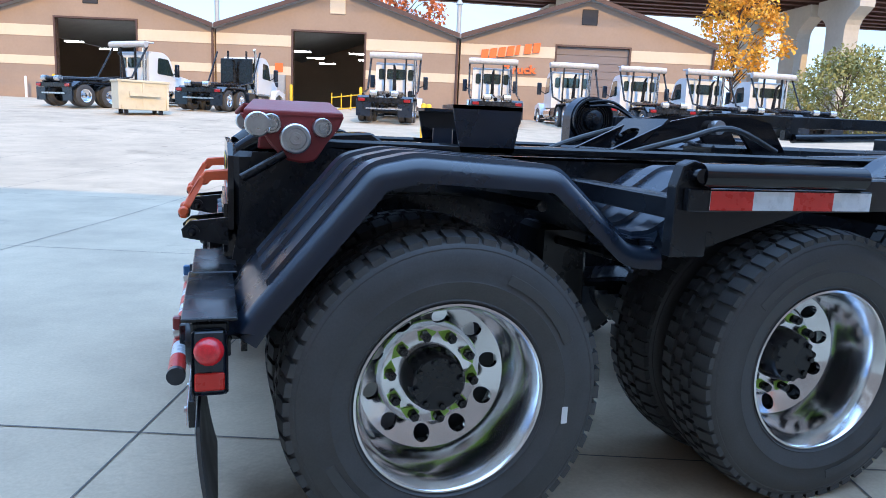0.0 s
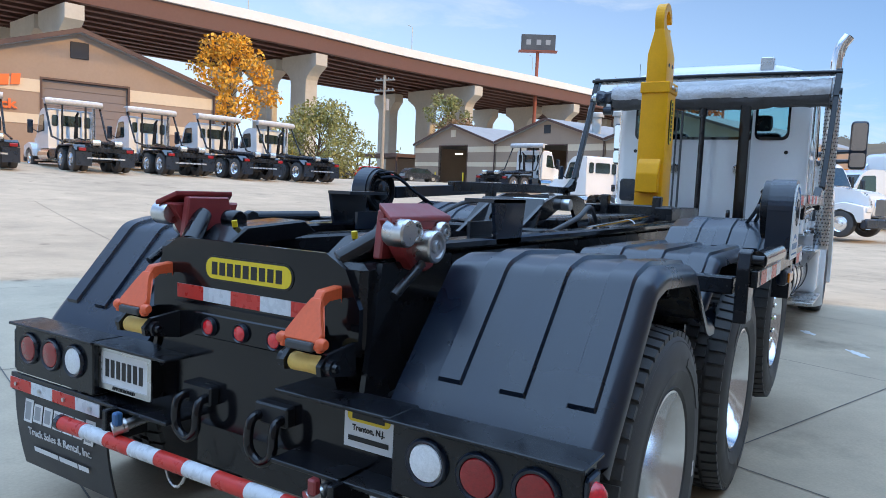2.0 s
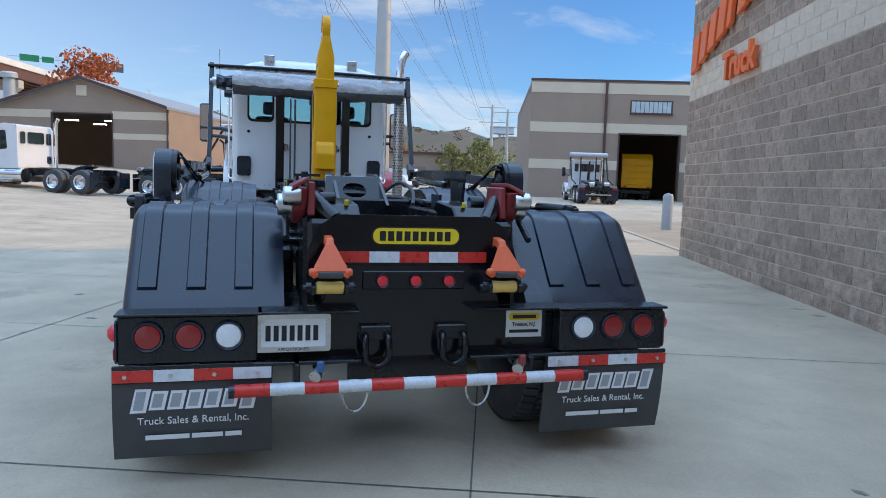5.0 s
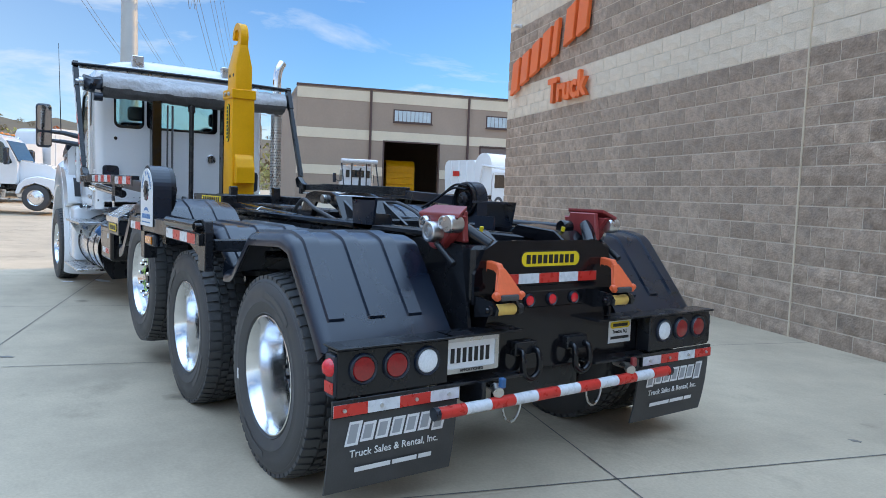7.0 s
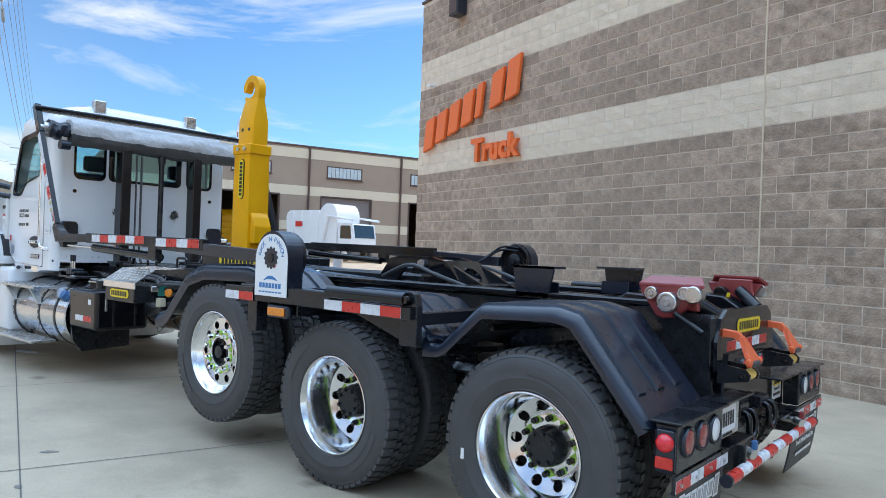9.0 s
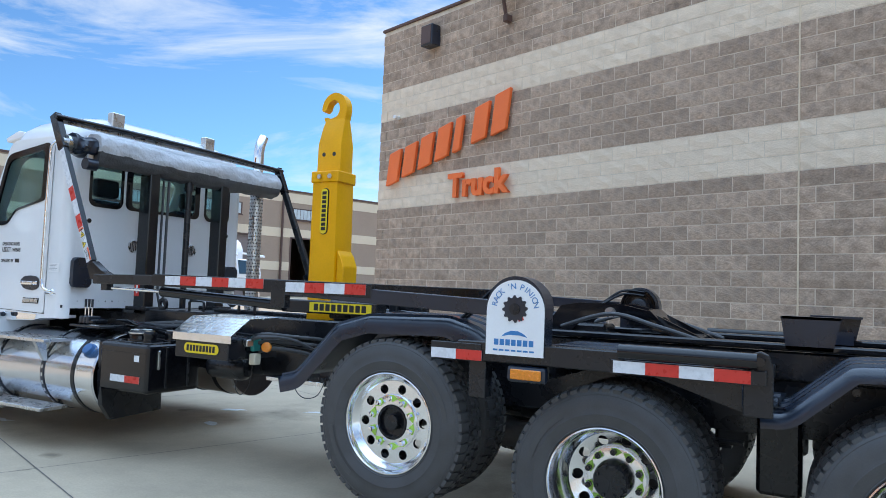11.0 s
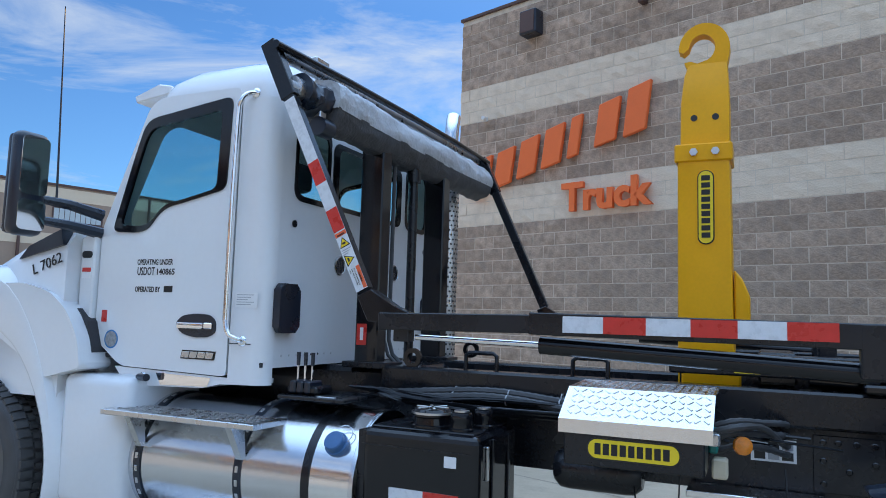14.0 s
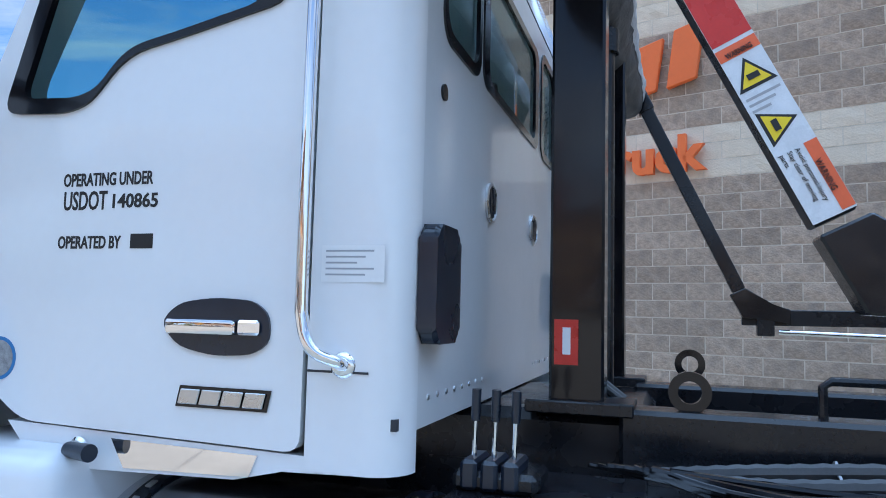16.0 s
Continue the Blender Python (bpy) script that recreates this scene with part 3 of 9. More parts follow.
for z0, z1 in ((WH - 0.95, WH - 0.12), (5.6, 6.4), (2.7, 3.45)):
    ends = [W0] + [W1] if z0 > 5 else None
    spans = [(W0, W1)] if ends else list(zip([W0] + [d[1] for d in wdoors], [d[0] for d in wdoors] + [W1]))
    for a, b in spans:
        part("pale_band", bx(B(), a, b, -0.03, 0.05, z0 + 0.01, z1), far_tan, ware, smooth=False)
for a, b, c, d in ((W0, W0 + 0.4, 0.4, 29.6), (W0, W1, 29.6, 30), (W1 - 0.4, W1, 0.4, 29.6)):
    part("side_wall", bx(B(), a, b, c, d, -0.3, WH), far_brown, ware, smooth=False)
part("roof", bx(B(), W0, W1, 0.4, 29.6, WH - 0.6, WH - 0.3), roof_grey, ware, smooth=False)
part("coping", bx(B(), W0 - 0.05, W1, -0.08, 0.42, WH, WH + 0.15), far_trim, ware, smooth=False)
for x in (4.9, 13.3, 22.0):
    part("downspout", cyl(B(), (x, -0.12, 0), (x, -0.12, WH), 0.1, n=8), far_trim, ware)
for x in (6.8, 14.9, 23.0):
    win = part("window", bx(B(), x, x + 3.3, -0.05, -0.01, 7.2, 8.25), far_trim, ware, "dark window frame", False)
    for k in range(9):
        part("pane", bx(B(), x + 0.1 + 0.345 * k, x + 0.40 + 0.345 * k, -0.075, -0.05, 7.3, 8.15), pale_pane, win, "pale translucent pane", False)
    part("sill", bx(B(), x - 0.05, x + 3.35, -0.14, -0.05, 7.12, 7.2), far_trim, win, smooth=False)
for d in wdoors:
    bm = B()
    for a, b in ((d[0] - 0.12, d[0]), (d[1], d[1] + 0.12)):
        bx(bm, a, b, -0.06, 0.4, -0.2, d[2] + 0.12)
    bx(bm, d[0], d[1], -0.06, 0.4, d[2], d[2] + 0.12)
    part("door_frame", bm, far_trim, ware, smooth=False)

# the second warehouse door is shut
for k in range(9):
    part("door_panel", bx(B(), wdoors[1][0] + 0.02, wdoors[1][1] - 0.02, 0.16, 0.21, 0.2 + 0.594 * k, 0.2 + 0.594 * k + 0.585), door_taupe, ware, "taupe sectional door panel" if k == 0 else "", False)
# dry earth strip beyond the wall's corner, edged by a kerb
apron = obj("verge", bx(B(), 10.45, 30.0, -14.0, -0.42, -0.3, 0.022), dry_earth)
apron.matrix_world = YARD
tagged(apron, "bare tan earth verge beside the workshop", "verge", kind="structure")
kerb = obj("kerb", bx(B(), 10.45, 30.0, -0.415, -0.27, -0.3, 0.030, 0.008), concrete)
kerb.matrix_world = YARD
tagged(kerb, "low flush concrete kerb along the verge", "kerb", kind="structure")

# ---- the hook-lift truck: x forward, y to its left, bumper at x = 0 ----
truck = thing("hooklift_truck", "white cab truck with a black hook-lift body and yellow mast", "truck")
SIDES = (-1, 1)


def plate(bm, outline, holes=(), m=None, thick=0.006):
    """A flat sheet in the x-y plane of m with holes right through, thickened along -z."""
    loops = []
    for pts in (outline, *holes):
        vs = [bm.verts.new((p[0], p[1], 0)) for p in pts]
        loops += [bm.edges.new((vs[i], vs[(i + 1) % len(vs)])) for i in range(len(vs))]
    made = bmesh.ops.triangle_fill(bm, use_beauty=True, use_dissolve=False, edges=loops, normal=(0, 0, 1))
    fs = [g for g in made["geom"] if isinstance(g, bmesh.types.BMFace)]
    ext = bmesh.ops.extrude_face_region(bm, geom=fs)
    vs2 = [g for g in ext["geom"] if isinstance(g, bmesh.types.BMVert)]
    bmesh.ops.translate(bm, vec=(0, 0, -thick), verts=vs2)
    if m is not None:
        vs = {v for e in loops if e.is_valid for v in e.verts} | set(vs2)
        bmesh.ops.transform(bm, matrix=m, verts=list(vs))
    return bm


def circle(r, n=16, cx=0.0, cy=0.0):
    return [(cx + r * math.cos(i * math.tau / n), cy + r * math.sin(i * math.tau / n)) for i in range(n)]


# -- wheels: local z points out of the truck, the tyre's middle at 0 --
def tyre_mesh():
    bm = B()
    prof = [(0.292, -0.105), (0.305, -0.125), (0.34, -0.139), (0.41, -0.146), (0.455, -0.140), (0.482, -0.128), (0.494, -0.112), (0.498, -0.09), (0.499, 0.0),
            (0.498, 0.09), (0.494, 0.112), (0.482, 0.128), (0.470, 0.1345), (0.466, 0.1335), (0.455, 0.140), (0.41, 0.146), (0.375, 0.1435), (0.371, 0.146), (0.34, 0.139), (0.316, 0.131), (0.312, 0.134), (0.305, 0.125), (0.292, 0.105)]
    lathe(bm, prof, Matrix(), 72, closed=True)
    return bm


def tread_mesh():
    bm = B()
    n = 54
    for i in range(n):
        a = i * math.tau / n
        for lo, hi, sk, wid in ((-0.128, -0.06, 0.0, 0.72), (-0.045, -0.004, 0.3, 0.62), (0.004, 0.045, -0.2, 0.62), (0.06, 0.128, 0.1, 0.72)):
            da = math.tau / n * wid / 2
            a0 = a + sk * math.tau / n
            side = 1 if lo > 0.05 else (-1 if hi < -0.05 else 0)
            vs = []
            for r, zz in ((0.497, (lo, hi)), (0.5135, (lo, hi))):
                for ang in (a0 - da, a0 + da):
                    for z in zz:
                        rr = r
                        zo = z
                        if side and abs(z) > 0.1:
                            rr = r - (0.020 if r < 0.5 else 0.012)
                        vs.append(bm.verts.new((rr * math.cos(ang), rr * math.sin(ang), zo)))
            for f in ((4, 5, 7, 6), (0, 4, 6, 2), (1, 3, 7, 5), (0, 1, 5, 4), (2, 6, 7, 3)):
                bm.faces.new([vs[k] for k in f])
    return bm


def rim_mesh(deep):
    bm = B()
    d = -0.115 if deep else 0.055
    if deep:
        prof = [(0.288, 0.085), (0.303, 0.118), (0.301, 0.128), (0.294, 0.130), (0.287, 0.120), (0.280, 0.098), (0.272, 0.085), (0.268, 0.05), (0.262, 0.03), (0.258, -0.02), (0.252, -0.045), (0.246, d + 0.039)]
    else:
        prof = [(0.288, 0.085), (0.303, 0.118), (0.301, 0.128), (0.294, 0.130), (0.287, 0.120), (0.282, 0.102), (0.276, 0.09), (0.266, 0.082), (0.255, d + 0.008), (0.246, d)]
    lathe(bm, prof, Matrix(), 72)
    lathe(bm, [(0.246, d + 0.039 if deep else d), (0.243, d - 0.09 if not deep else d - 0.03)], Matrix(), 72)
    # the disc with its ten hand holes
    holes = [circle(0.0285, 18, 0.205 * math.cos(i * math.tau / 10), 0.203 * math.sin(i * math.tau / 10)) for i in range(10)]
    disc = plate(B(), circle(0.246, 60), [circle(0.168, 48)] + holes, Matrix.Translation((0, 0, d)), 0.02)
    if deep:                                    # the disc of a dual wheel is dished outwards
        for v in disc.verts:
            v.co.z += 0.5 * max(0.0, math.hypot(v.co.x, v.co.y) - 0.168)
    me = bpy.data.meshes.new("disc")
    disc.to_mesh(me)
    bm.from_mesh(me)
    bpy.data.meshes.remove(me)
    lathe(bm, [(0.168, d), (0.166, d + 0.014), (0.160, d + 0.016), (0.105, d + 0.016), (0.103, d - 0.02)], Matrix(), 60)
    return bm


WHEEL_CACHE = {}


def wheel_parts(kind):
    if kind in WHEEL_CACHE:
        return WHEEL_CACHE[kind]
    deep = kind == "dual"
    d = -0.115 if deep else 0.055
    out = {}

    def mesh(name, bm, mat, smooth=True):
        o = obj(name, bm, mat, smooth=smooth)
        me = o.data
        bpy.data.objects.remove(o)
        return me
    out["rim"] = mesh("rim", rim_mesh(deep), polished)
    bm = B()
    if deep:
        lathe(bm, [(0.103, d), (0.103, d + 0.05), (0.097, d + 0.058), (0.095, d + 0.095), (0.085, d + 0.108), (0.0, d + 0.110)], Matrix(), 40)
    else:
        lathe(bm, [(0.103, d - 0.01), (0.098, d + 0.018), (0.090, d + 0.02), (0.086, d - 0.012), (0.05, d - 0.015), (0.046, d + 0.03), (0.0, d + 0.034)], Matrix(), 40)
    out["hub"] = mesh("hub", bm, black_paint)
    out["bolt"] = mesh("hub_bolt", cyl(B(), (0, 0, 0), (0, 0, 0.032), 0.011, n=6), black_paint)
    out["nut"] = mesh("lug_nut", lathe(cyl(B(), (0, 0, 0), (0, 0, 0.034), 0.0175, n=6), [(0.0175, 0.034), (0.014, 0.042), (0.0, 0.044)], Matrix(), 6), chrome if not deep else black_paint)
    bm = B()
    prism(bm, [(-0.020, -0.016), (0.012, -0.020), (0.044, 0.0), (0.012, 0.020), (-0.020, 0.016)], "z", 0, 0.004)
    out["tab"] = mesh("nut_indicator", bm, green_mark, False)
    out["tyre"] = mesh("wheel", tyre_mesh(), rubber)
    out["tread"] = mesh("tread", tread_mesh(), rubber, False)
    out["mark"] = mesh("raised_mark", bx(B(), -0.03, 0.03, -0.016, 0.016, 0, 0.0025, 0.001), rubber_worn, False)
    out["d"] = d
    WHEEL_CACHE[kind] = out
    return out


def wheel(x, side, z, kind, turn):
    p = wheel_parts(kind)
    yc = (1.09 if kind == "steer" else 1.172) * side
    m = Matrix.Translation((x, yc, z)) @ Matrix.Rotation(radians(-90 * side), 4, "X") @ Matrix.Rotation(turn, 4, "Z")
    w = new("wheel", p["tyre"])
    w.parent, w.matrix_basis = truck, m
    w["label"] = "black truck tyre with lugged shoulders"
    tagged(piece("tread", p["tread"], Matrix(), w), "lugged tread blocks", kind="stuff")
    r = piece("rim", p["rim"], Matrix(), w)
    r["label"] = "polished aluminium rim with ten hand holes"
    piece("hub", p["hub"], Matrix(), w)
    for i in range(8 if kind == "dual" else 0):
        a = i * math.tau / 8
        piece("hub_bolt", p["bolt"], Matrix.Translation((0.075 * math.cos(a), 0.075 * math.sin(a), p["d"] + 0.09)), w)
    for i in range(10):
        a = (i + 0.5) * math.tau / 10
        pos = Matrix.Translation((0.1425 * math.cos(a), 0.1425 * math.sin(a), p["d"] + 0.018))
        piece("lug_nut", p["nut"], pos, w)
        if kind != "steer":
            piece("nut_indicator", p["tab"], pos @ Matrix.Rotation(a + radians(90 if i % 2 else -90), 4, "Z") @ Matrix.Translation((0, 0, -0.0005)), w)["label"] = "lime green wheel nut indicator"
    for i, a in enumerate((0.30, 0.42, 0.54, 0.66, 0.78, 0.9) if kind == "dual" else (0.15, 0.28, 0.41, 0.54, 0.67, 0.8)):
        for base in (0.0, math.pi):
            q = Matrix.Rotation(a + base, 4, "Z") @ Matrix.Translation((0.405, 0, 0.1455)) @ Matrix.Rotation(radians(90), 4, "Z")
            piece("raised_mark", p["mark"], q, w)
    if kind != "steer":
        inner = new("inner_tyre", p["tyre"])
        inner.parent = truck
        tagged(piece("tread", p["tread"], Matrix(), inner), "lugged tread blocks", kind="stuff")
        inner.matrix_basis = Matrix.Translation((x, side * 0.80, z)) @ Matrix.Rotation(radians(-90 * side), 4, "X")
    return w


for k, (x, z, kind) in enumerate(((0.745, 0.500, "dual"), (2.165, 0.500, "dual"), (3.475, 0.665, "lift"), (9.14, 0.512, "steer"))):
    for side in SIDES:
        wheel(x, side, z, kind, 0.4 + k * 1.3 + side * 0.2)
    bm = cyl(B(), (x, -1.0, z), (x, 1.0, z), 0.075, n=16)
    if kind == "dual":
        lathe(bm, [(0.08, -0.22), (0.17, -0.12), (0.19, 0.0), (0.17, 0.12), (0.08, 0.22)], Matrix.Translation((x, 0, z)) @ Matrix.Rotation(radians(90), 4, "X"), 20)
    part("axle", bm, black_paint, truck)
for side in SIDES:
    part("tyre_tag", bx(B(), 1.11, 1.13, side * 1.3165 - 0.002, side * 1.3165 + 0.002, 0.40, 0.455), white_vinyl, truck, "small white tag on the tyre wall", False)

# -- chassis and body frame --
for side in SIDES:
    y = side * 0.43
    bm = prism(B(), [(y - side * 0.0, 0.72), (y - side * 0.09, 0.72), (y - side * 0.09, 0.735), (y - side * 0.012, 0.735), (y - side * 0.012, 1.015), (y - side * 0.09, 1.015), (y - side * 0.09, 1.03), (y, 1.03)], "x", 0.16, 9.3)
    part("frame_rail", bm, black_paint, truck, smooth=False)
    part("body_rail", bx(B(), 0.25, 6.70, side * 0.33, side * 0.47, 1.035, 1.20, 0.012), black_paint, truck, "black body subframe rail", False)
    part("guide_rail", bx(B(), 0.38, 4.3, side * 0.395, side * 0.50, 1.205, 1.245, 0.01), black_gloss, truck, "glossy black guide rail", False)
for x in (0.75, 1.5, 2.3, 3.0, 3.7, 4.4, 5.2, 6.0):
    part("crossmember", bx(B(), x - 0.05, x + 0.05, -0.42, 0.42, 0.76, 0.98, 0.01), black_paint, truck, smooth=False)
part("driveshaft", sweep(B(), [(8.0, 0, 0.85), (5.0, 0, 0.72), (2.3, 0, 0.58)], 0.055, 14), black_paint, truck)
for x in (0.71, 2.08):
    for side in SIDES:
        bm = B()
        for k in range(5):
            bx(bm, x - 0.5 + k * 0.06, x + 0.5 - k * 0.06, side * 0.52 - 0.04, side * 0.52 + 0.04, 0.66 - 0.02 * k, 0.678 - 0.02 * k)
        part("leaf_spring", bm, black_paint, truck, smooth=False)
for side in SIDES:
    part("suspension_beam", bx(B(), 1.28, 1.5, side * 0.5, side * 0.72, 0.45, 0.95, 0.02), black_paint, truck, smooth=False)
    part("air_bag", lathe(B(), [(0.0, 0), (0.11, 0), (0.13, 0.04), (0.11, 0.09), (0.13, 0.14), (0.11, 0.18), (0, 0.18)], Matrix.Translation((3.75, side * 0.55, 0.62)), 20), rubber, truck)

# -- rear fenders --
def fender(name, pts, y0, y1, side, ribs, lip=0.07, mat=black_plastic, rib_from=None):
    """A moulded fender along a profile of (x, z), with ribs and a turned-down outer lip."""
    path = [Vector(p) for p in arc_poly(pts, [0] + [0.035] * (len(pts) - 2) + [0], 4)]
    if rib_from:
        k = next(i for i, p in enumerate(path) if p.x > rib_from + 0.015)
        a, b = path[k - 1], path[k]
        path[k:k] = [a.lerp(b, (x - a.x) / (b.x - a.x)) for x in (rib_from - 0.014, rib_from, rib_from + 0.006, rib_from + 0.02) if x > a.x]
    N = len(path)
    nor = []
    for i in range(N):
        d = (path[min(i + 1, N - 1)] - path[max(i - 1, 0)]).normalized()
        nor.append(Vector((-d.y, d.x)))
    w = y1 - y0
    cols = [(y0, -0.012)]
    for k in range(ribs):
        c = y0 + w * (0.265 + 0.298 * k)
        cols += [(c - 0.046, 0.0), (c - 0.040, 0.013), (c + 0.034, 0.013), (c + 0.040, 0.0)]
    cols += [(y1 - 0.05, 0.0), (y1 - 0.028, -0.006), (y1 - 0.010, -0.022), (y1, -0.045), (y1, -lip)]
    full = cols + [(y1 - 0.008, -lip), (y1 - 0.010, -0.048), (y1 - 0.05, -0.012), (y0, -0.022)]
    bm = B()
    rings = []
    for i, (p, n) in enumerate(zip(path, nor)):
        e = 0 if i in (0,) else 1
        ring = []
        for y, o in full:
            oo = o if (o <= 0 or (p.x > rib_from + 0.004 if rib_from else 0.09 < i / (N - 1))) else 0.0
            q = p + n * oo
            ring.append(bm.verts.new((q.x, side * y, q.y)))
        rings.append(ring)
    M = len(full)
    for a, b in zip(rings, rings[1:]):
        for k in range(M):
            bm.faces.new((a[k], a[(k + 1) % M], b[(k + 1) % M], b[k]))
    bm.faces.new(rings[0])
    bm.faces.new(rings[-1][::-1])
    return part(name, bm, mat, truck, "black moulded plastic fender with raised ribs")


for side in SIDES:
    fender("rear_fender", [(0.115, 0.735), (0.16, 0.80), (0.49, 1.195), (0.62, 1.225), (1.07, 1.20), (1.335, 0.965), (1.44, 0.960)], 0.60, 1.30, side, 3, rib_from=0.205)
    fender("middle_fender", [(1.38, 0.985), (1.46, 0.990), (1.74, 1.185), (2.5, 1.185), (2.62, 1.14)], 0.60, 1.25, side, 3, 0.05)
    fender("front_fender", [(2.76, 1.16), (2.92, 1.265), (3.10, 1.315), (3.66, 1.300), (3.90, 1.23), (4.22, 0.90), (4.34, 0.87)], 0.72, 1.30, side, 3, 0.11, black_plastic)
    # the stays under the fenders
    for x, z in ((0.5, 1.1), (1.05, 1.1), (1.36, 0.93), (3.3, 1.15)):
        part("fender_stay", cyl(B(), (x, side * 0.45, z - 0.05), (x, side * 1.2, z - 0.02), 0.018, n=8), black_paint, truck)

# -- rear bumper with its lamps --
def tape(name, p, along, up, n, width, height, first_red, parent, thick=0.002, gap=0.0):
    """Reflective tape: a strip with red and silver blocks, laid on a face."""
    m = face_m(p, along, up)
    strip = part(name, bx(B(), 0, n * width, -height / 2, height / 2, 0, thick, m=m), tape_white, parent, "red and silver reflective tape", False)
    for k in range(n):
        if (k % 2 == 0) == first_red:
            part("red_block", bx(B(), k * width + gap, (k + 1) * width - gap, -height / 2, height / 2, thick, thick + 0.0006, m=m), tape_red, strip, smooth=False)
    return strip


def round_lamp(p, out, r, lens, name="tail_lamp"):
    m = frame_of(p, Vector(p) + Vector(out))
    ring = part(name, lathe(B(), [(r * 0.78, 0.0), (r * 0.80, 0.012), (r * 0.92, 0.016), (r, 0.010), (r * 1.02, 0.0)], m, 32), black_plastic, truck, "round lamp in a black rubber grommet")
    part("lens", lathe(B(), [(r * 0.79, 0.008), (r * 0.74, 0.013), (r * 0.4, 0.017), (0.0001, 0.018)], m, 32), lens, ring)
    return ring


LAMP_Z = 0.695
for side in SIDES:
    y0, y1 = (0.72, 1.29)
    bm = bx(B(), 0.004, 0.10, side * y0, side * y1, 0.565, 0.772, 0.006)
    part("lamp_box", bm, black_paint, truck, "black steel lamp box with worn edges", False)
    part("lamp_shelf", bx(B(), -0.02, 0.125, side * 0.70, side * 1.30, 0.774, 0.786, 0.003), black_paint, truck, smooth=False)
    for y, lens in ((1.17, lens_red), (1.005, lens_red), (0.842, lens_clear)):
        round_lamp((0.004, side * y, LAMP_Z - 0.01), (-1, 0, 0), 0.068, lens)
    tape("reflective_strip", (-0.006, side * 1.31, 0.518) if side > 0 else (-0.006, -0.66, 0.518), (0, -1, 0), (0, 0, 1), 4, 0.1625, 0.052, side > 0, truck)
    part("strip_backing", bx(B(), -0.004, 0.012, side * 0.655, side * 1.312, 0.485, 0.562, 0.002), black_paint, truck, smooth=False)
    for k in range(4):
        part("bolt", cyl(B(), (-0.008, side * (0.72 + 0.18 * k), 0.518), (-0.016, side * (0.72 + 0.18 * k), 0.518), 0.009, n=8), brushed, truck)
    # side marker above a reflector on the end of the box
    e = part("side_marker_lamp", bx(B(), 0.006, 0.096, side * 1.291, side * 1.303, 0.57, 0.755, 0.01), black_plastic, truck, smooth=False)
    part("lens", lathe(B(), [(0.04, 0.0), (0.036, 0.016), (0.02, 0.03), (0.0001, 0.034)], frame_of((0.05, side * 1.303, 0.695), (0.05, side * 2.0, 0.695)), 20), lens_red_bright, e, "domed red marker lens")
    part("reflector", bx(B(), 0.012, 0.09, side * 1.3035, side * 1.309, 0.585, 0.635, 0.004), tape_red, e, "flat red reflector", False)

# -- mud flaps --
def block_word(n, w, h, m, parent, slant=0.22, face=grey_vinyl, edge=white_vinyl, name="logo_block"):
    """A brand word as plain slanted blocks with a pale outline."""
    for k in range(n):
        x = -w / 2 + w * k / n
        ww = w / n * 0.86
        hh = h * (1.0 + 0.25 * (k in (0, n - 1)))
        part(name, prism(B(), [(x, -hh / 2), (x + ww, -hh / 2), (x + ww + slant * hh, hh / 2), (x + slant * hh, hh / 2)], "z", 0, 0.0012, m=m), edge, parent, "plain pale slanted block", False)
        b = h * 0.14
        part(name, prism(B(), [(x + b, -hh / 2 + b), (x + ww - b, -hh / 2 + b), (x + ww - b + slant * hh * 0.7, hh / 2 - b), (x + b + slant * hh * 0.7, hh / 2 - b)], "z", 0.0012, 0.002, m=m), face, parent, smooth=False)


for side in SIDES:
    c = side * 0.985
    bm = B()
    n = 10
    rows = []
    for i in range(n + 1):
        t = i / n
        rows.append([bm.verts.new((0.014 + 0.045 * t * t + dx, c + yy, 0.487 - 0.35 * t)) for yy, dx in ((-0.33, 0), (0.33, 0), (0.33, 0.010), (-0.33, 0.010))])
    for a, b in zip(rows, rows[1:]):
        for k in range(4):
            bm.faces.new((a[k], a[(k + 1) % 4], b[(k + 1) % 4], b[k]))
    bm.faces.new(rows[0])
    bm.faces.new(rows[-1][::-1])
    flap = part("mud_flap", bm, rubber, truck, "black rubber mud flap with white lettering")
    m = face_m((0.0125, c, 0.405), (0, -1, 0), (-0.02, 0, 1))
    block_word(7, 0.52, 0.084, m, flap)
    letters("flap_lettering", "Truck Sales & Rental, Inc.", 0.047, face_m((0.018, c, 0.312), (0, -1, 0), (-0.10, 0, 1)), white_vinyl, flap, width=0.46)
    for k, (a, b) in enumerate(((-0.20, -0.02), (-0.01, 0.12), (0.13, 0.20))):
        part("address_bar", bx(B(), a, b, -0.012, 0.010, 0, 0.001, m=face_m((0.027, c, 0.238), (0, -1, 0), (-0.16, 0, 1))), white_vinyl, flap, smooth=False)

# -- rear underride bar --
bm = cyl(B(), (-0.06, 0.815, 0.452), (-0.06, -0.815, 0.462), 0.028, n=20)
bar = part("underride_bar", bm, tape_white, truck, "red and silver striped round bar across the rear")
for k in range(11):
    if k % 2 == 0:
        a, b = 0.8155 - k * 0.1483, 0.8155 - (k + 1) * 0.1483
        z = 0.452 + 0.005 * (0.815 - a) / 0.815
        part("red_band", cyl(B(), (-0.06, a, z), (-0.06, b, z + 0.001), 0.0288, n=20), tape_red, bar)
for y, z in ((0.815, 0.452), (-0.815, 0.462)):
    part("bar_cap", cyl(B(), (-0.06, y, z), (-0.06, y * 1.03, z), 0.0305, n=20), black_plastic, bar, "black plastic end cap")
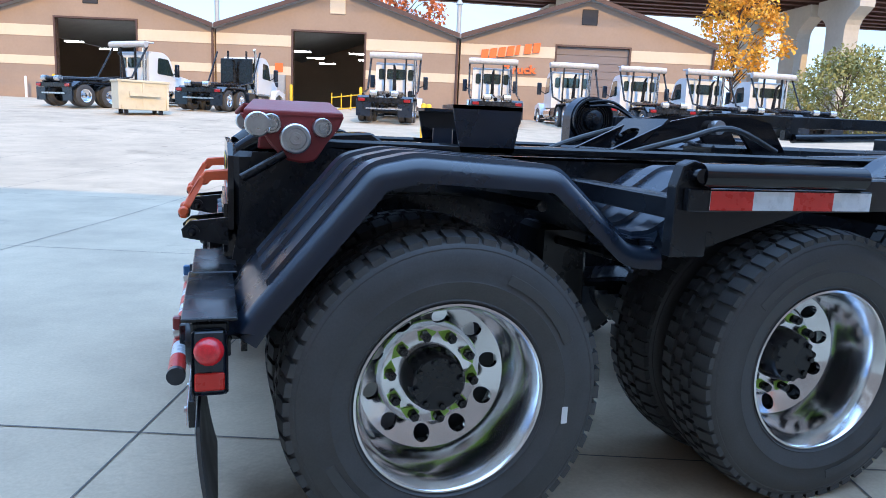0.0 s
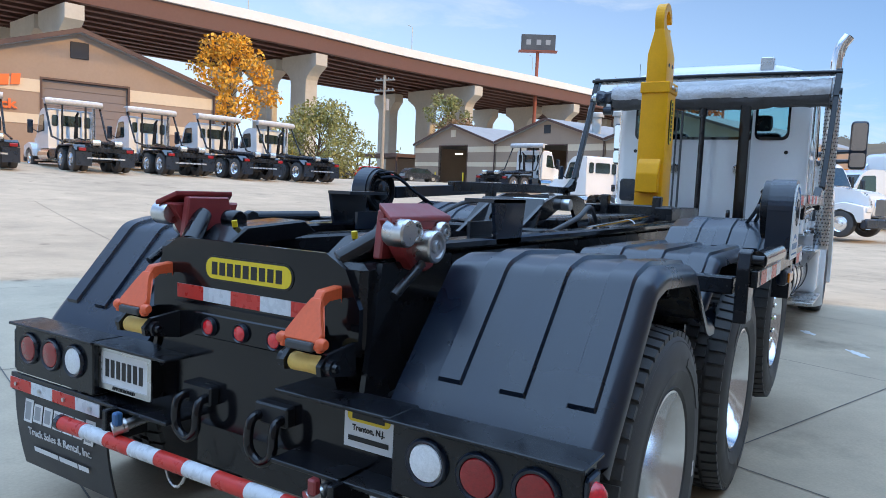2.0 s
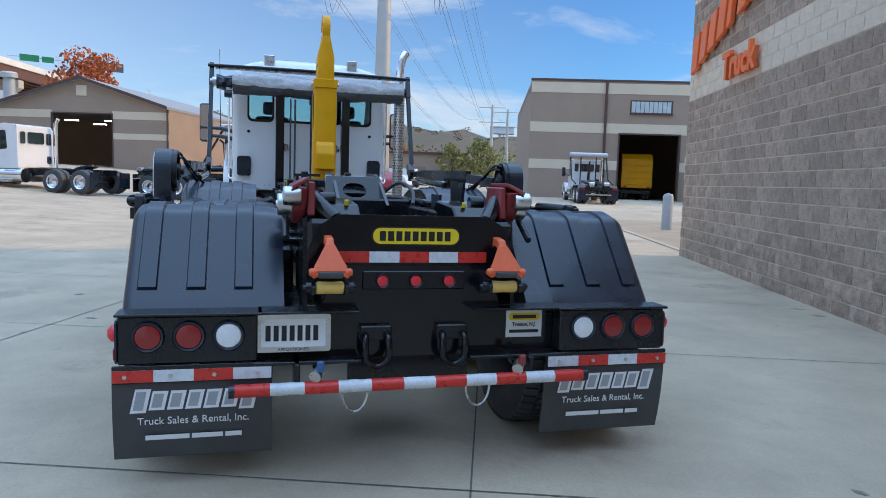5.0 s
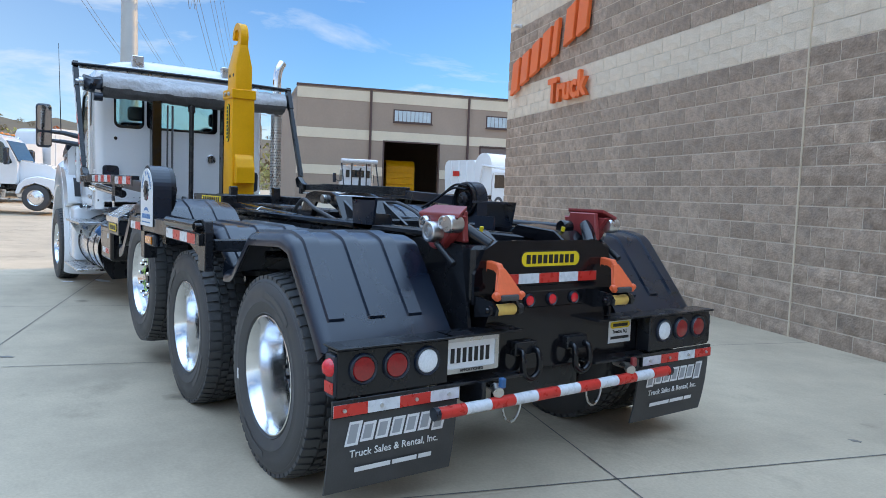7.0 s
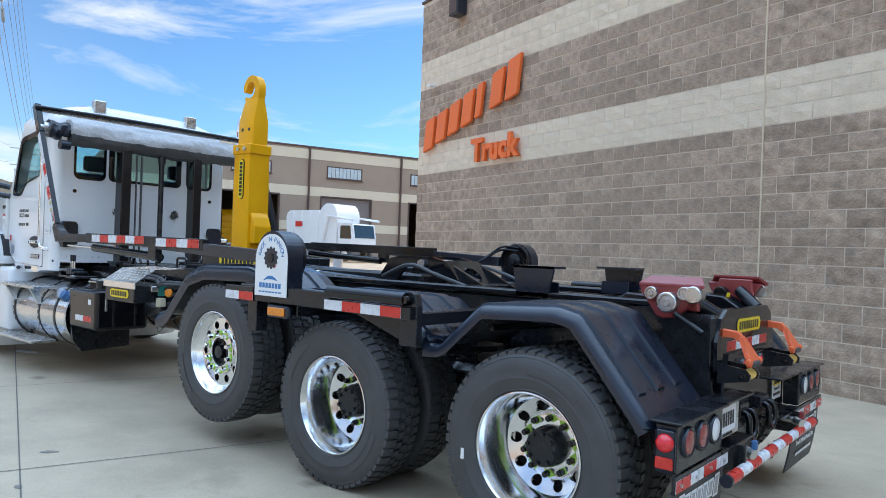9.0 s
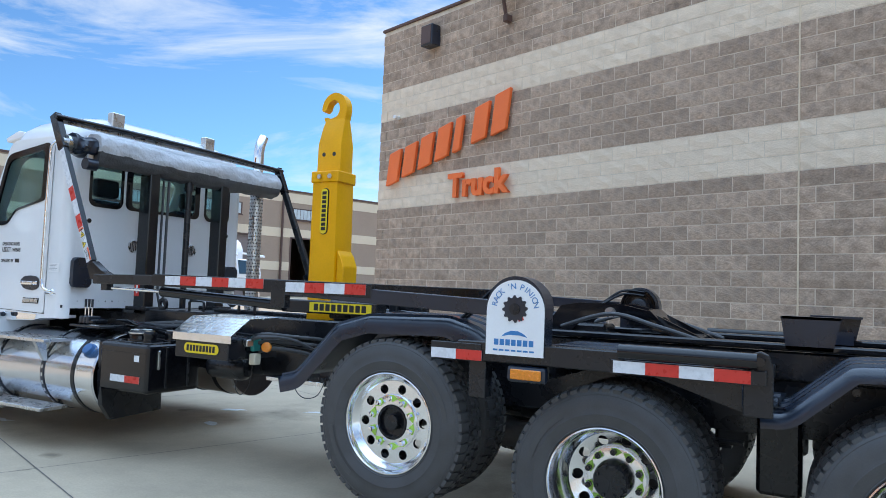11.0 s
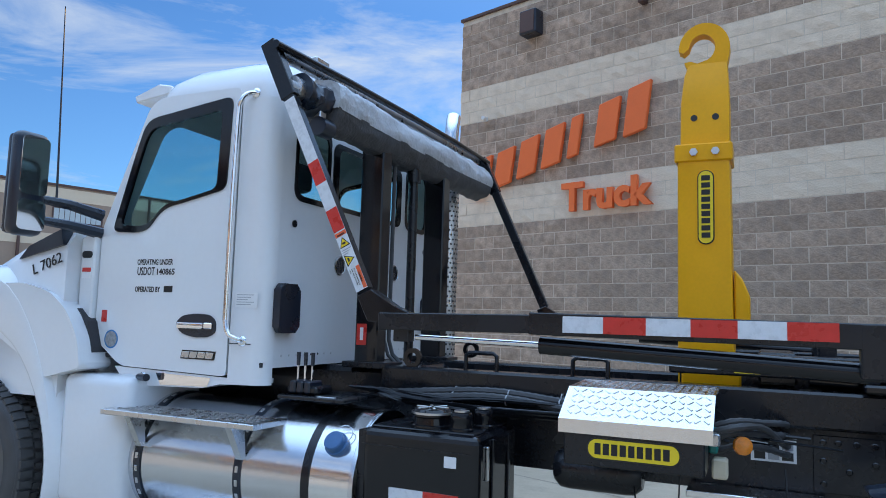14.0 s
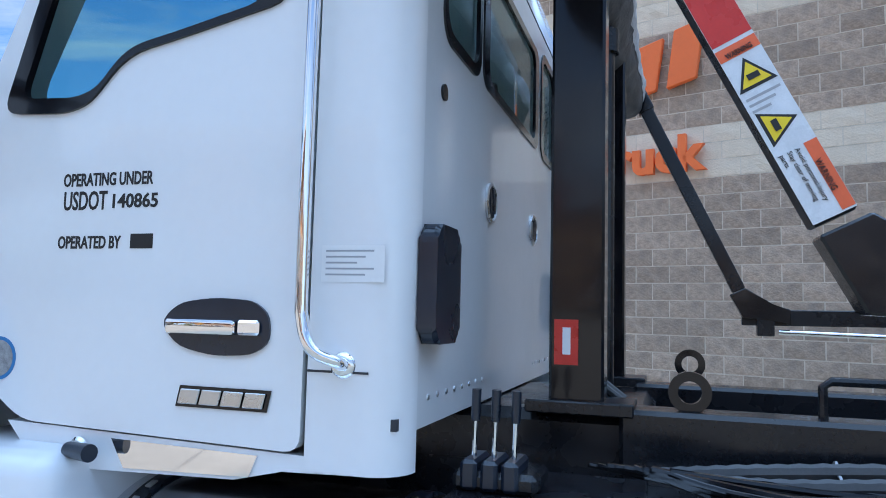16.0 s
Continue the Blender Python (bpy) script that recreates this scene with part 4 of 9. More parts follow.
for y in (-0.55, 0.55):
    part("bar_bracket", bx(B(), -0.06, 0.12, y - 0.012, y + 0.012, 0.43, 0.56, 0.004), black_paint, truck, smooth=False)
for y, c in ((0.455, blue_cap), (-0.495, red_primer)):
    bm = cyl(B(), (0.06, y, 0.525), (-0.055, y, 0.515), 0.021, n=14)
    cyl(bm, (-0.03, y, 0.517), (-0.075, y + 0.02, 0.505), 0.027, n=14)
    part("air_coupling", bm, brushed, truck, "metal brake hose coupling")
    part("coupling_lever", bx(B(), -0.085, -0.055, y - 0.02, y + 0.012, 0.525, 0.575, 0.006), c, truck, smooth=False)

# -- rear centre panel, plate and tow loops --
part("rear_panel", prism(B(), [(-0.72, 0.545), (0.72, 0.545), (0.72, 0.77), (0.44, 0.775), (0.36, 0.98), (-0.36, 0.98), (-0.44, 0.775), (-0.72, 0.77)], "x", 0.10, 0.16), black_gloss, truck, "glossy black rear panel", False)
part("rear_sill", bx(B(), -0.01, 0.12, -0.74, -0.26, 0.545, 0.560, 0.003), black_paint, truck, smooth=False)
part("rear_sill", bx(B(), -0.01, 0.12, 0.26, 0.74, 0.545, 0.560, 0.003), black_paint, truck, smooth=False)
part("plate_shelf", bx(B(), -0.01, 0.14, 0.27, 0.72, 0.774, 0.786, 0.003), black_paint, truck, smooth=False)
part("plate_shelf", bx(B(), -0.01, 0.14, -0.72, -0.27, 0.776, 0.788, 0.003), black_paint, truck, smooth=False)
part("lower_panel", bx(B(), 0.165, 0.19, -0.30, 0.30, 0.36, 0.55), black_paint, truck, smooth=False)
bm = B()
plate(bm, rounded(0.33, 0.172, 0.012), [rounded(0.285, 0.128, 0.008)], face_m((0.030, 0.563, 0.682), (0, -1, 0), (0, 0, 1)), 0.006)
lic = part("licence_plate", plate(B(), rounded(0.315, 0.158, 0.012), [], face_m((0.036, 0.563, 0.682), (0, -1, 0), (0, 0, 1)), 0.004), white_vinyl, truck, "white licence plate in a bright frame", False)
part("plate_frame", bm, brushed, lic, smooth=False)
for k in range(7):
    part("plate_bar", bx(B(), -0.123 + 0.035 * k, -0.101 + 0.035 * k, -0.036, 0.034, 0, 0.0015, m=face_m((0.035, 0.563, 0.682), (0, -1, 0), (0, 0, 1))), black_vinyl, lic, smooth=False)
letters("plate_lettering", "APPORTIONED", 0.02, face_m((0.0285, 0.563, 0.608), (0, -1, 0), (0, 0, 1)), black_vinyl, lic, width=0.14)
part("plate_bracket", bx(B(), 0.037, 0.10, 0.42, 0.70, 0.60, 0.75), black_paint, truck, smooth=False)
st = part("maker_sticker", bx(B(), -0.095, 0.095, -0.068, 0.068, 0, 0.002, m=face_m((0.0985, -0.566, 0.69), (0, -1, 0), (0, 0, 1))), white_vinyl, truck, "white sticker with a yellow oval", False)
part("oval", plate(B(), rounded(0.165, 0.038, 0.018), [], face_m((0.095, -0.566, 0.725), (0, -1, 0), (0, 0, 1)), 0.001), label_yellow, st, smooth=False)
part("oval_bar", bx(B(), -0.062, 0.062, -0.009, 0.009, 0, 0.001, m=face_m((0.0938, -0.566, 0.725), (0, -1, 0), (0, 0, 1))), black_vinyl, st, smooth=False)
letters("sticker_lettering", "Trenton, N.J.", 0.026, face_m((0.0955, -0.566, 0.686), (0, -1, 0), (0, 0, 1)), black_vinyl, st, depth=0.0006, width=0.125, bold=0.0008)
for z, w in ((0.652, 0.155),):
    part("text_bar", bx(B(), -w / 2, w / 2, -0.008, 0.008, 0, 0.001, m=face_m((0.0955, -0.566, z), (0, -1, 0), (0, 0, 1))), black_vinyl, st, smooth=False)
for y in (0.185, -0.185):
    ring = [(0.10, y - 0.05, 0.655), (0.04, y - 0.052, 0.655), (0.02, y - 0.055, 0.62), (0.018, y - 0.05, 0.55), (0.02, y, 0.515), (0.018, y + 0.05, 0.55), (0.02, y + 0.055, 0.62), (0.04, y + 0.052, 0.655), (0.10, y + 0.05, 0.655)]
    part("tow_loop", sweep(B(), curve_pts(ring, 4), 0.017, 10), black_gloss, truck, "thick black tow loop")
    part("loop_plate", bx(B(), 0.06, 0.105, y - 0.075, y + 0.075, 0.63, 0.70, 0.006), black_paint, truck, smooth=False)
for y in (0.28, -0.32):
    pts = [(0.05, y + 0.06 * math.cos(a), 0.40 - 0.10 * abs(math.sin(a))) for a in [math.pi * k / 12 for k in range(13)]]
    part("safety_chain", sweep(B(), pts, 0.006, 6), brushed, truck, "hanging bright safety chain")

# -- cross plate with the yellow oval --
def oval_label(p, right, up, w, h, parent=None, name="oval_label"):
    m = face_m(p, right, up)
    o = part(name, plate(B(), rounded(w, h, h * 0.48, 8), [], m, 0.003), black_vinyl, parent or truck, "yellow oval maker label with dark blocks", False)
    part("yellow_face", plate(B(), rounded(w * 0.965, h * 0.86, h * 0.41, 8), [], m @ Matrix.Translation((0, 0, 0.002)), 0.002), label_yellow, o, smooth=False)
    for k in range(9):
        a = -w * 0.41 + w * 0.82 * k / 9
        part("dark_block", bx(B(), a, a + w * 0.066, -h * 0.26, h * 0.26, 0.002, 0.003, m=m), black_vinyl, o, smooth=False)
    return o


part("cross_plate", prism(B(), [(-0.50, 0.90), (0.50, 0.90), (0.50, 1.05), (0.44, 1.17), (0.36, 1.215), (-0.36, 1.215), (-0.44, 1.17), (-0.50, 1.05)], "x", 0.115, 0.135), black_gloss, truck, "glossy black rear cross plate", False)
part("cross_tube", bx(B(), 0.135, 0.30, -0.50, 0.50, 0.90, 1.19, 0.02), black_paint, truck, smooth=False)
oval_label((0.112, -0.008, 1.118), (0, -1, 0), (0, 0, 1), 0.432, 0.088)
tape("cross_tape", (0.114, 0.36, 1.018), (0, -1, 0), (0, 0, 1), 5, 0.144, 0.052, True, truck)
part("lamp_bar", bx(B(), 0.095, 0.115, -0.25, 0.25, 0.865, 0.955, 0.006), black_gloss, truck, smooth=False)
for y in (0.155, -0.005, -0.168):
    round_lamp((0.095, y, 0.908), (-1, 0, 0), 0.034, lens_red_bright, "marker_lamp")
for side in SIDES:
    part("cheek_plate", prism(B(), [(0.12, 0.75), (0.20, 1.19), (0.62, 1.20), (0.70, 0.80)], "y", side * 0.50, side * 0.52), black_paint, truck, "black side plate of the tail frame", False)

# -- orange container locks with yellow rollers --
def shrink(bm, y):
    """The lock at its true size, about its lower bar."""
    p = Vector((-0.02, y, 0.955))
    bmesh.ops.transform(bm, matrix=Matrix.Translation(p) @ Matrix.Diagonal((0.84, 0.84, 0.84, 1)) @ Matrix.Translation(-p), verts=bm.verts[:])
    return bm


for side in SIDES:
    y = side * 0.41
    m = face_m((-0.045, y, 0.965), (0, -1, 0), (0.55, 0, 1))
    bm = prism(B(), [(-0.080, 0.0), (0.080, 0.0), (0.088, 0.03), (0.034, 0.125), (0.024, 0.165), (-0.024, 0.165), (-0.034, 0.125), (-0.088, 0.03)], "z", -0.014, 0.014, 0.005, m=m)
    shrink(bm, y)
    lk = part("container_lock", bm, orange_paint, truck, "orange forged container lock, scuffed", False)
    bm = prism(B(), [(0.030, 1.075), (0.022, 1.108), (0.045, 1.140), (0.150, 1.150), (0.172, 1.128), (0.176, 1.055), (0.146, 1.050), (0.140, 1.108), (0.070, 1.105), (0.056, 1.080)], "y", y - 0.022, y + 0.022, 0.006)
    shrink(bm, y)
    part("lock_hook", bm, orange_paint, lk, smooth=False)
    bm = B()
    for k in (-1, 1):
        lathe(bm, [(0.0, -0.02), (0.016, -0.019), (0.022, -0.008), (0.022, 0.008), (0.016, 0.019), (0.0, 0.02)], Matrix.Translation((-0.045, y + k * 0.094, 0.968)) @ Matrix.Rotation(radians(90), 4, "X"), 14)
        bx(bm, -0.060, -0.030, y + k * 0.086 - 0.012, y + k * 0.086 + 0.012, 0.938, 0.975, 0.005)
    cyl(bm, (-0.045, y - 0.085, 0.955), (-0.045, y + 0.085, 0.955), 0.013, n=12)
    shrink(bm, y)
    part("lock_arm", bm, orange_paint, lk)
    part("lock_pad", shrink(bx(B(), -0.068, -0.020, y - 0.066, y + 0.066, 0.937, 0.972, 0.010, seg=2), y), rubber, lk, "dark worn pad", False)
    part("yellow_roller", lathe(B(), [(0.0, -0.062), (0.024, -0.062), (0.029, -0.054), (0.027, 0.0), (0.029, 0.054), (0.024, 0.062), (0.0, 0.062)], Matrix.Translation((-0.012, y, 0.893)) @ Matrix.Rotation(radians(90), 4, "X"), 20), bolt_yellow, lk, "worn yellow nylon roller")
    for k in (-1, 1):
        bm = prism(B(), [(-0.045, 0.87), (0.115, 0.84), (0.115, 0.945), (-0.02, 0.93), (-0.05, 0.90)], "y", y + k * 0.074 - 0.009, y + k * 0.074 + 0.009)
        cyl(bm, (-0.012, y + k * 0.083, 0.893), (-0.012, y + k * 0.106, 0.893), 0.026, n=16)
        part("roller_cheek", bm, black_paint, lk, smooth=False)
        part("cheek_bolt", lathe(B(), [(0.0, 0.014), (0.012, 0.012), (0.016, 0.0)], frame_of((-0.012, y + k * 0.106, 0.893), (-0.012, y + k * 0.4, 0.893)), 12), black_gloss, lk)

# -- red roller carriers --
for side in SIDES:
    y = side * 0.535
    car = part("roller_carrier", prism(B(), [(0.185, 1.335), (0.53, 1.335), (0.51, 1.285), (0.46, 1.225), (0.425, 1.165), (0.385, 1.155), (0.32, 1.165), (0.265, 1.215), (0.225, 1.28)], "y", y - side * 0.035, y + side * 0.03, 0.008), red_primer, truck, "dark red cast roller carrier", False)
    # the hood leans in from the outer edge
    bm = B()
    lo = [(0.165, side * 0.570, 1.322), (0.525, side * 0.570, 1.322), (0.485, side * 0.492, 1.364), (0.205, side * 0.492, 1.364)]
    vs = [bm.verts.new(p) for p in lo] + [bm.verts.new((p[0], p[1], p[2] + 0.020)) for p in lo]
    for f in ((0, 1, 2, 3), (4, 5, 6, 7), (0, 1, 5, 4), (1, 2, 6, 5), (2, 3, 7, 6), (3, 0, 4, 7)):
        bm.faces.new([vs[q] for q in f])
    bmesh.ops.bevel(bm, geom=bm.edges[:], offset=0.006, segments=2, affect="EDGES", profile=0.5)
    part("carrier_hood", bm, red_primer, car, smooth=False)
    part("carrier_web", prism(B(), [(0.22, 1.20), (0.48, 1.20), (0.44, 1.36), (0.24, 1.36)], "y", y - side * 0.075, y - side * 0.04, 0.006), red_primer, car, smooth=False)
    for x, z, r, out in ((0.262, 1.296, 0.036, 0.605), (0.445, 1.288, 0.036, 0.598), (0.345, 1.246, 0.054, 0.632)):
        d = out - 0.565
        m = frame_of((x, side * 0.565, z), (x, side * 1.0, z))
        bm = lathe(B(), [(r, 0.0), (r, d - 0.006), (r * 0.90, d), (r * 0.72, d), (r * 0.66, d - 0.008), (r * 0.42, d - 0.008), (r * 0.38, d + 0.006), (r * 0.16, d + 0.006), (r * 0.14, d - 0.002), (0.0001, d - 0.002)], m, 28)
        part("roller_cap", bm, brushed, car, "bright machined pin cap")
    part("roller", lathe(B(), [(0.0, 0.0), (0.040, 0.0), (0.045, 0.008), (0.045, 0.076), (0.040, 0.082), (0, 0.082)], frame_of((0.215, side * 0.528, 1.292), (0.215, side * 1.0, 1.292)), 28), brushed, car, "bright steel roller")
    y = side * 0.585
    part("carrier_arm", prism(B(), [(0.24, 1.0), (0.30, 1.20), (0.42, 1.22), (0.62, 1.20), (0.66, 1.05)], "y", y - side * 0.13, y - side * 0.07), black_paint, truck, smooth=False)
    part("carrier_tube", cyl(B(), (0.17, side * 0.37, 1.185), (0.31, side * 0.47, 1.285), 0.038, n=20), black_gloss, truck, "short glossy black tube")
    part("pivot_boss", lathe(B(), [(0.0, 0.0), (0.036, 0.0), (0.04, 0.006), (0.04, 0.07), (0.03, 0.075), (0.0, 0.075)], frame_of((0.40, side * 0.35, 1.27), (0.40, side * 0.9, 1.27)), 24), black_gloss, truck)
    part("link_rod", cyl(B(), (0.16, y + side * 0.01, 1.10), (0.31, y + side * 0.01, 1.19), 0.016, n=12), black_paint, truck, "short black rod")
    bm = prism(B(), [(0.20, 1.165), (0.34, 1.255), (0.66, 1.275), (0.74, 1.22), (0.60, 1.20)], "y", side * 0.24, side * 0.43, 0.008)
    part("latch_plate", bm, black_gloss, truck, "bent glossy black plate", False)
    part("grease_nipple", cyl(B(), (0.33, side * 0.30, 1.25), (0.325, side * 0.30, 1.275), 0.011, n=8), label_yellow, truck)
    # saddle
    sx = 1.12 if side < 0 else 1.25
    bm = B()
    prism(bm, [(sx - 0.15, 1.40), (sx + 0.15, 1.40), (sx + 0.12, 1.215), (sx - 0.11, 1.215)], "y", side * 0.485, side * 0.50)
    prism(bm, [(sx - 0.15, 1.385), (sx + 0.15, 1.385), (sx + 0.15, 1.40), (sx - 0.15, 1.40)], "y", side * 0.36, side * 0.50)
    prism(bm, [(sx - 0.10, 1.30), (sx + 0.10, 1.30), (sx + 0.10, 1.215), (sx - 0.10, 1.215)], "y", side * 0.35, side * 0.365)
    part("container_saddle", bm, black_plastic, truck, "black folded steel saddle", False)

# -- side rails of the tarp gear --
def box_beam(bm, p0, p1, w, h, bev=0.004, up=(0, 0, 1)):
    """A rectangular tube from p0 to p1; w across, h along up."""
    p0, p1 = Vector(p0), Vector(p1)
    d = (p1 - p0).normalized()
    side = d.cross(Vector(up)).normalized()
    top = side.cross(d)
    m = Matrix(((d.x, side.x, top.x, p0.x), (d.y, side.y, top.y, p0.y), (d.z, side.z, top.z, p0.z), (0, 0, 0, 1)))
    return bx(bm, 0, (p1 - p0).length, -w / 2, w / 2, -h / 2, h / 2, bev, m=m)


for side in SIDES:
    yo = side * 1.46
    o = (0, side, 0)
    along = (-1, 0, 0) if side > 0 else (1, 0, 0)

    def on(x, z, off=0.0):
        return (x, yo + side * off, z)
    part("tarp_rail", bx(B(), 2.05, 2.95, side * 1.36, side * 1.445, 1.10, 1.205, 0.006), black_paint, truck, "black tarp gear rail", False)
    part("tape_rail", bx(B(), 1.40, 2.10, side * 1.425, side * 1.452, 1.098, 1.165, 0.003), black_paint, truck, smooth=False)
    part("rail_end", prism(B(), [(1.375, 0.955), (1.50, 0.955), (1.50, 1.17), (1.47, 1.235), (1.43, 1.25), (1.395, 1.235), (1.375, 1.17)], "y", side * 1.375, side * 1.425, 0.004), black_paint, truck, "black end bracket of the rail", False)
    part("rail_pin", cyl(B(), (1.43, side * 1.42, 1.205), (1.43, side * 1.468, 1.205), 0.022, n=12), black_gloss, truck)
    part("rail_tube", cyl(B(), (1.44, side * 1.44, 1.205), (2.06, side * 1.44, 1.205), 0.037, n=20), black_gloss, truck, "glossy black tube on the rail")
    tape("side_tape", (2.085 if side > 0 else 1.475, side * 1.4525, 1.132), along, (0, 0, 1), 4, 0.155, 0.058, side < 0, truck)
    tape("side_tape", (3.105 if side > 0 else 2.795, side * 1.4525, 1.128), along, (0, 0, 1), 2, 0.155, 0.055, side < 0, truck)
    part("tape_rail", bx(B(), 2.80, 3.11, side * 1.42, side * 1.4515, 1.096, 1.19, 0.003), black_paint, truck, smooth=False)
    part("rail_drop", bx(B(), 2.78, 2.88, side * 1.34, side * 1.43, 0.90, 1.10, 0.004), black_paint, truck, smooth=False)
    part("rail_support", bx(B(), 2.45, 2.58, side * 0.47, side * 1.36, 1.02, 1.10, 0.006), black_paint, truck, smooth=False)
    part("rail_support", bx(B(), 1.42, 1.50, side * 0.47, side * 1.36, 1.06, 1.13, 0.006), black_paint, truck, smooth=False)
    part("rail_gusset", prism(B(), [(1.51, 0.965), (1.51, 1.095), (1.92, 1.095)], "y", side * 1.36, side * 1.372), black_paint, truck, smooth=False)
    amb = part("amber_marker", bx(B(), 2.43, 2.65, side * 1.40, side * 1.452, 1.005, 1.092, 0.02, seg=2), black_plastic, truck, "amber side marker lamp in a black case", False)
    part("lens", bx(B(), 2.455, 2.625, side * 1.452, side * 1.462, 1.022, 1.075, 0.004), lens_amber, amb, smooth=False)
    # gear housing
    bm = cyl(B(), (2.61, side * 1.33, 1.395), (2.61, side * 1.45, 1.395), 0.165, n=40)
    bx(bm, 2.445, 2.775, side * 1.33, side * 1.45, 1.17, 1.39)
    gh = part("gear_housing", bm, black_plastic, truck, "black round gear housing", False)
    gm = frame_of((2.61, side * 1.331, 1.395), (2.61, side * 1.23, 1.395))
    part("cable_drum", lathe(B(), [(0.158, 0.0), (0.158, 0.035), (0.146, 0.038), (0.138, 0.010), (0.075, 0.012), (0.07, 0.045), (0.05, 0.055), (0.03, 0.058), (0.026, 0.075), (0.0, 0.076)], gm, 40), black_paint, gh, "black cable drum with a raised rim")
    for k in range(3):
        rr = 0.128 - 0.016 * k
        part("cable_turn", lathe(B(), [(rr - 0.006, 0.012), (rr - 0.003, 0.020), (rr + 0.003, 0.020), (rr + 0.006, 0.012)], gm, 36), black_gloss, gh, "wound black cable")
    for k, dz in enumerate((0.125, 0.095)):
        pts = curve_pts([(2.56, side * (1.30 - 0.015 * k), 1.395 + dz), (2.75, side * (1.29 - 0.02 * k), 1.40 + dz), (2.93, side * (1.24 - 0.03 * k), 1.34 + dz * 0.5), (3.15, side * (1.16 - 0.05 * k), 1.27), (3.5, side * (1.10 - 0.05 * k), 1.235)], 8)
        part("drum_cable", sweep(B(), pts, 0.011, 8), black_gloss, truck, "black cable from the drum")
    arch = [(-0.163, 0.0), (0.163, 0.0)] + [(0.163 * math.cos(radians(a)), 0.235 + 0.163 * math.sin(radians(a))) for a in range(0, 181, 12)]
    pm = face_m((2.608, side * 1.457, 1.142), along, (0, 0, 1))
    plq = part("gear_plaque", plate(B(), arch, [], pm, 0.006), white_vinyl, truck, "white arched plaque with a dark gear and blue print", False)
    teeth = []
    for k in range(48):
        r = 0.060 if (k // 2) % 2 else 0.072
        teeth.append((r * math.cos(k * math.tau / 48), 0.245 + r * math.sin(k * math.tau / 48)))
    part("gear", plate(B(), teeth, [circle(0.012, 10, 0, 0.245)], pm @ Matrix.Translation((0, 0, 0.004)), 0.004), black_plastic, plq, "dark toothed gear disc", False)
    part("gear_boss", cyl(B(), pm @ Vector((0, 0.245, 0.004)), pm @ Vector((0, 0.245, 0.010)), 0.03, n=16), black_paint, plq)
    hump = [(-0.075, 0.098), (-0.05, 0.118), (-0.02, 0.13), (0.02, 0.13), (0.05, 0.118), (0.075, 0.098), (0.03, 0.108), (-0.03, 0.108)]
    part("blue_swoosh", plate(B(), hump, [], pm @ Matrix.Translation((0, 0, 0.001)), 0.001), blue_vinyl, plq, smooth=False)
    for a, b, z0, z1 in ((-0.115, 0.115, 0.052, 0.084), (-0.12, 0.12, 0.022, 0.031)):
        for k in range(7):
            w = (b - a) / 7
            part("blue_bar", bx(B(), a + w * k, a + w * (k + 0.78), z0, z1, 0.0, 0.001, m=pm), blue_vinyl, plq, smooth=False)
    word = "RACK 'N PINION"
    for k, ch in enumerate(word):
        if ch == " ":
            continue
        a = radians(168 - 156 * k / (len(word) - 1))
        mm = pm @ Matrix.Translation((0.118 * math.cos(a), 0.245 + 0.118 * math.sin(a), 0.0008)) @ Matrix.Rotation(a - math.pi / 2, 4, "Z")
        letters("plaque_letter", ch, 0.045, mm, blue_vinyl, plq, depth=0.0008)
    part("red_patch", bx(B(), 0.075, 0.105, 0.165, 0.19, 0.0, 0.001, m=pm @ Matrix.Rotation(0.3, 4, "Z")), tape_red, plq, smooth=False)
    # lower arm
    ya = side * 1.315
    part("lower_arm", box_beam(B(), (2.78, ya, 1.385), (4.35, ya, 1.447), 0.05, 0.088), black_plastic, truck, "black lower tarp arm", False)
    part("lower_arm", box_beam(B(), (3.6, ya, 1.45), (5.55, ya, 1.468), 0.058, 0.088), black_paint, truck, "black lower tarp arm", False)
    part("lower_arm", box_beam(B(), (5.5, ya, 1.466), (6.24, ya, 1.458), 0.05, 0.075), black_paint, truck, "black lower tarp arm", False)
    for x0, n, z in ((5.41, 6, 1.468), (4.27, 4, 1.455)):
        tape("arm_tape", (x0 if side > 0 else x0 - n * 0.158, side * 1.3465, z), along, (0, 0, 1), n, 0.158, 0.064, side < 0, truck)
    part("arm_joint", bx(B(), 4.278, 4.40, side * 1.285, side * 1.345, 1.315, 1.50, 0.005), black_paint, truck, smooth=False)
    # the elbow and the rising arm
    part("arm_elbow", prism(B(), [(x - (0.0 if side > 0 else 0.07), z) for x, z in ((6.10, 1.425), (6.17, 1.450), (6.307, 1.455), (6.366, 1.566), (6.297, 1.600), (6.180, 1.522), (6.10, 1.500))], "y", side * 1.252, side * 1.318, 0.004), black_gloss, truck, "black cranked arm elbow", False)
    part("elbow_drop", bx(B(), 6.10, 6.175, side * 1.255, side * 1.315, 1.372, 1.46, 0.004), black_paint, truck, smooth=False)
    a0, a1 = (Vector((6.325, 1.285, 1.558)), Vector((6.930, 1.285, 2.785))) if side > 0 else (Vector((6.235, ya, 1.555)), Vector((6.795, -1.34, 2.755)))
    arm = part("rising_arm", box_beam(B(), a0.lerp(a1, 0.028), a1, 0.05, 0.064, up=(-1, 0, 0.3)), black_paint, truck, "slanted arm with warning stickers and reflective tape" if side > 0 else "slanted black tarp arm", False)
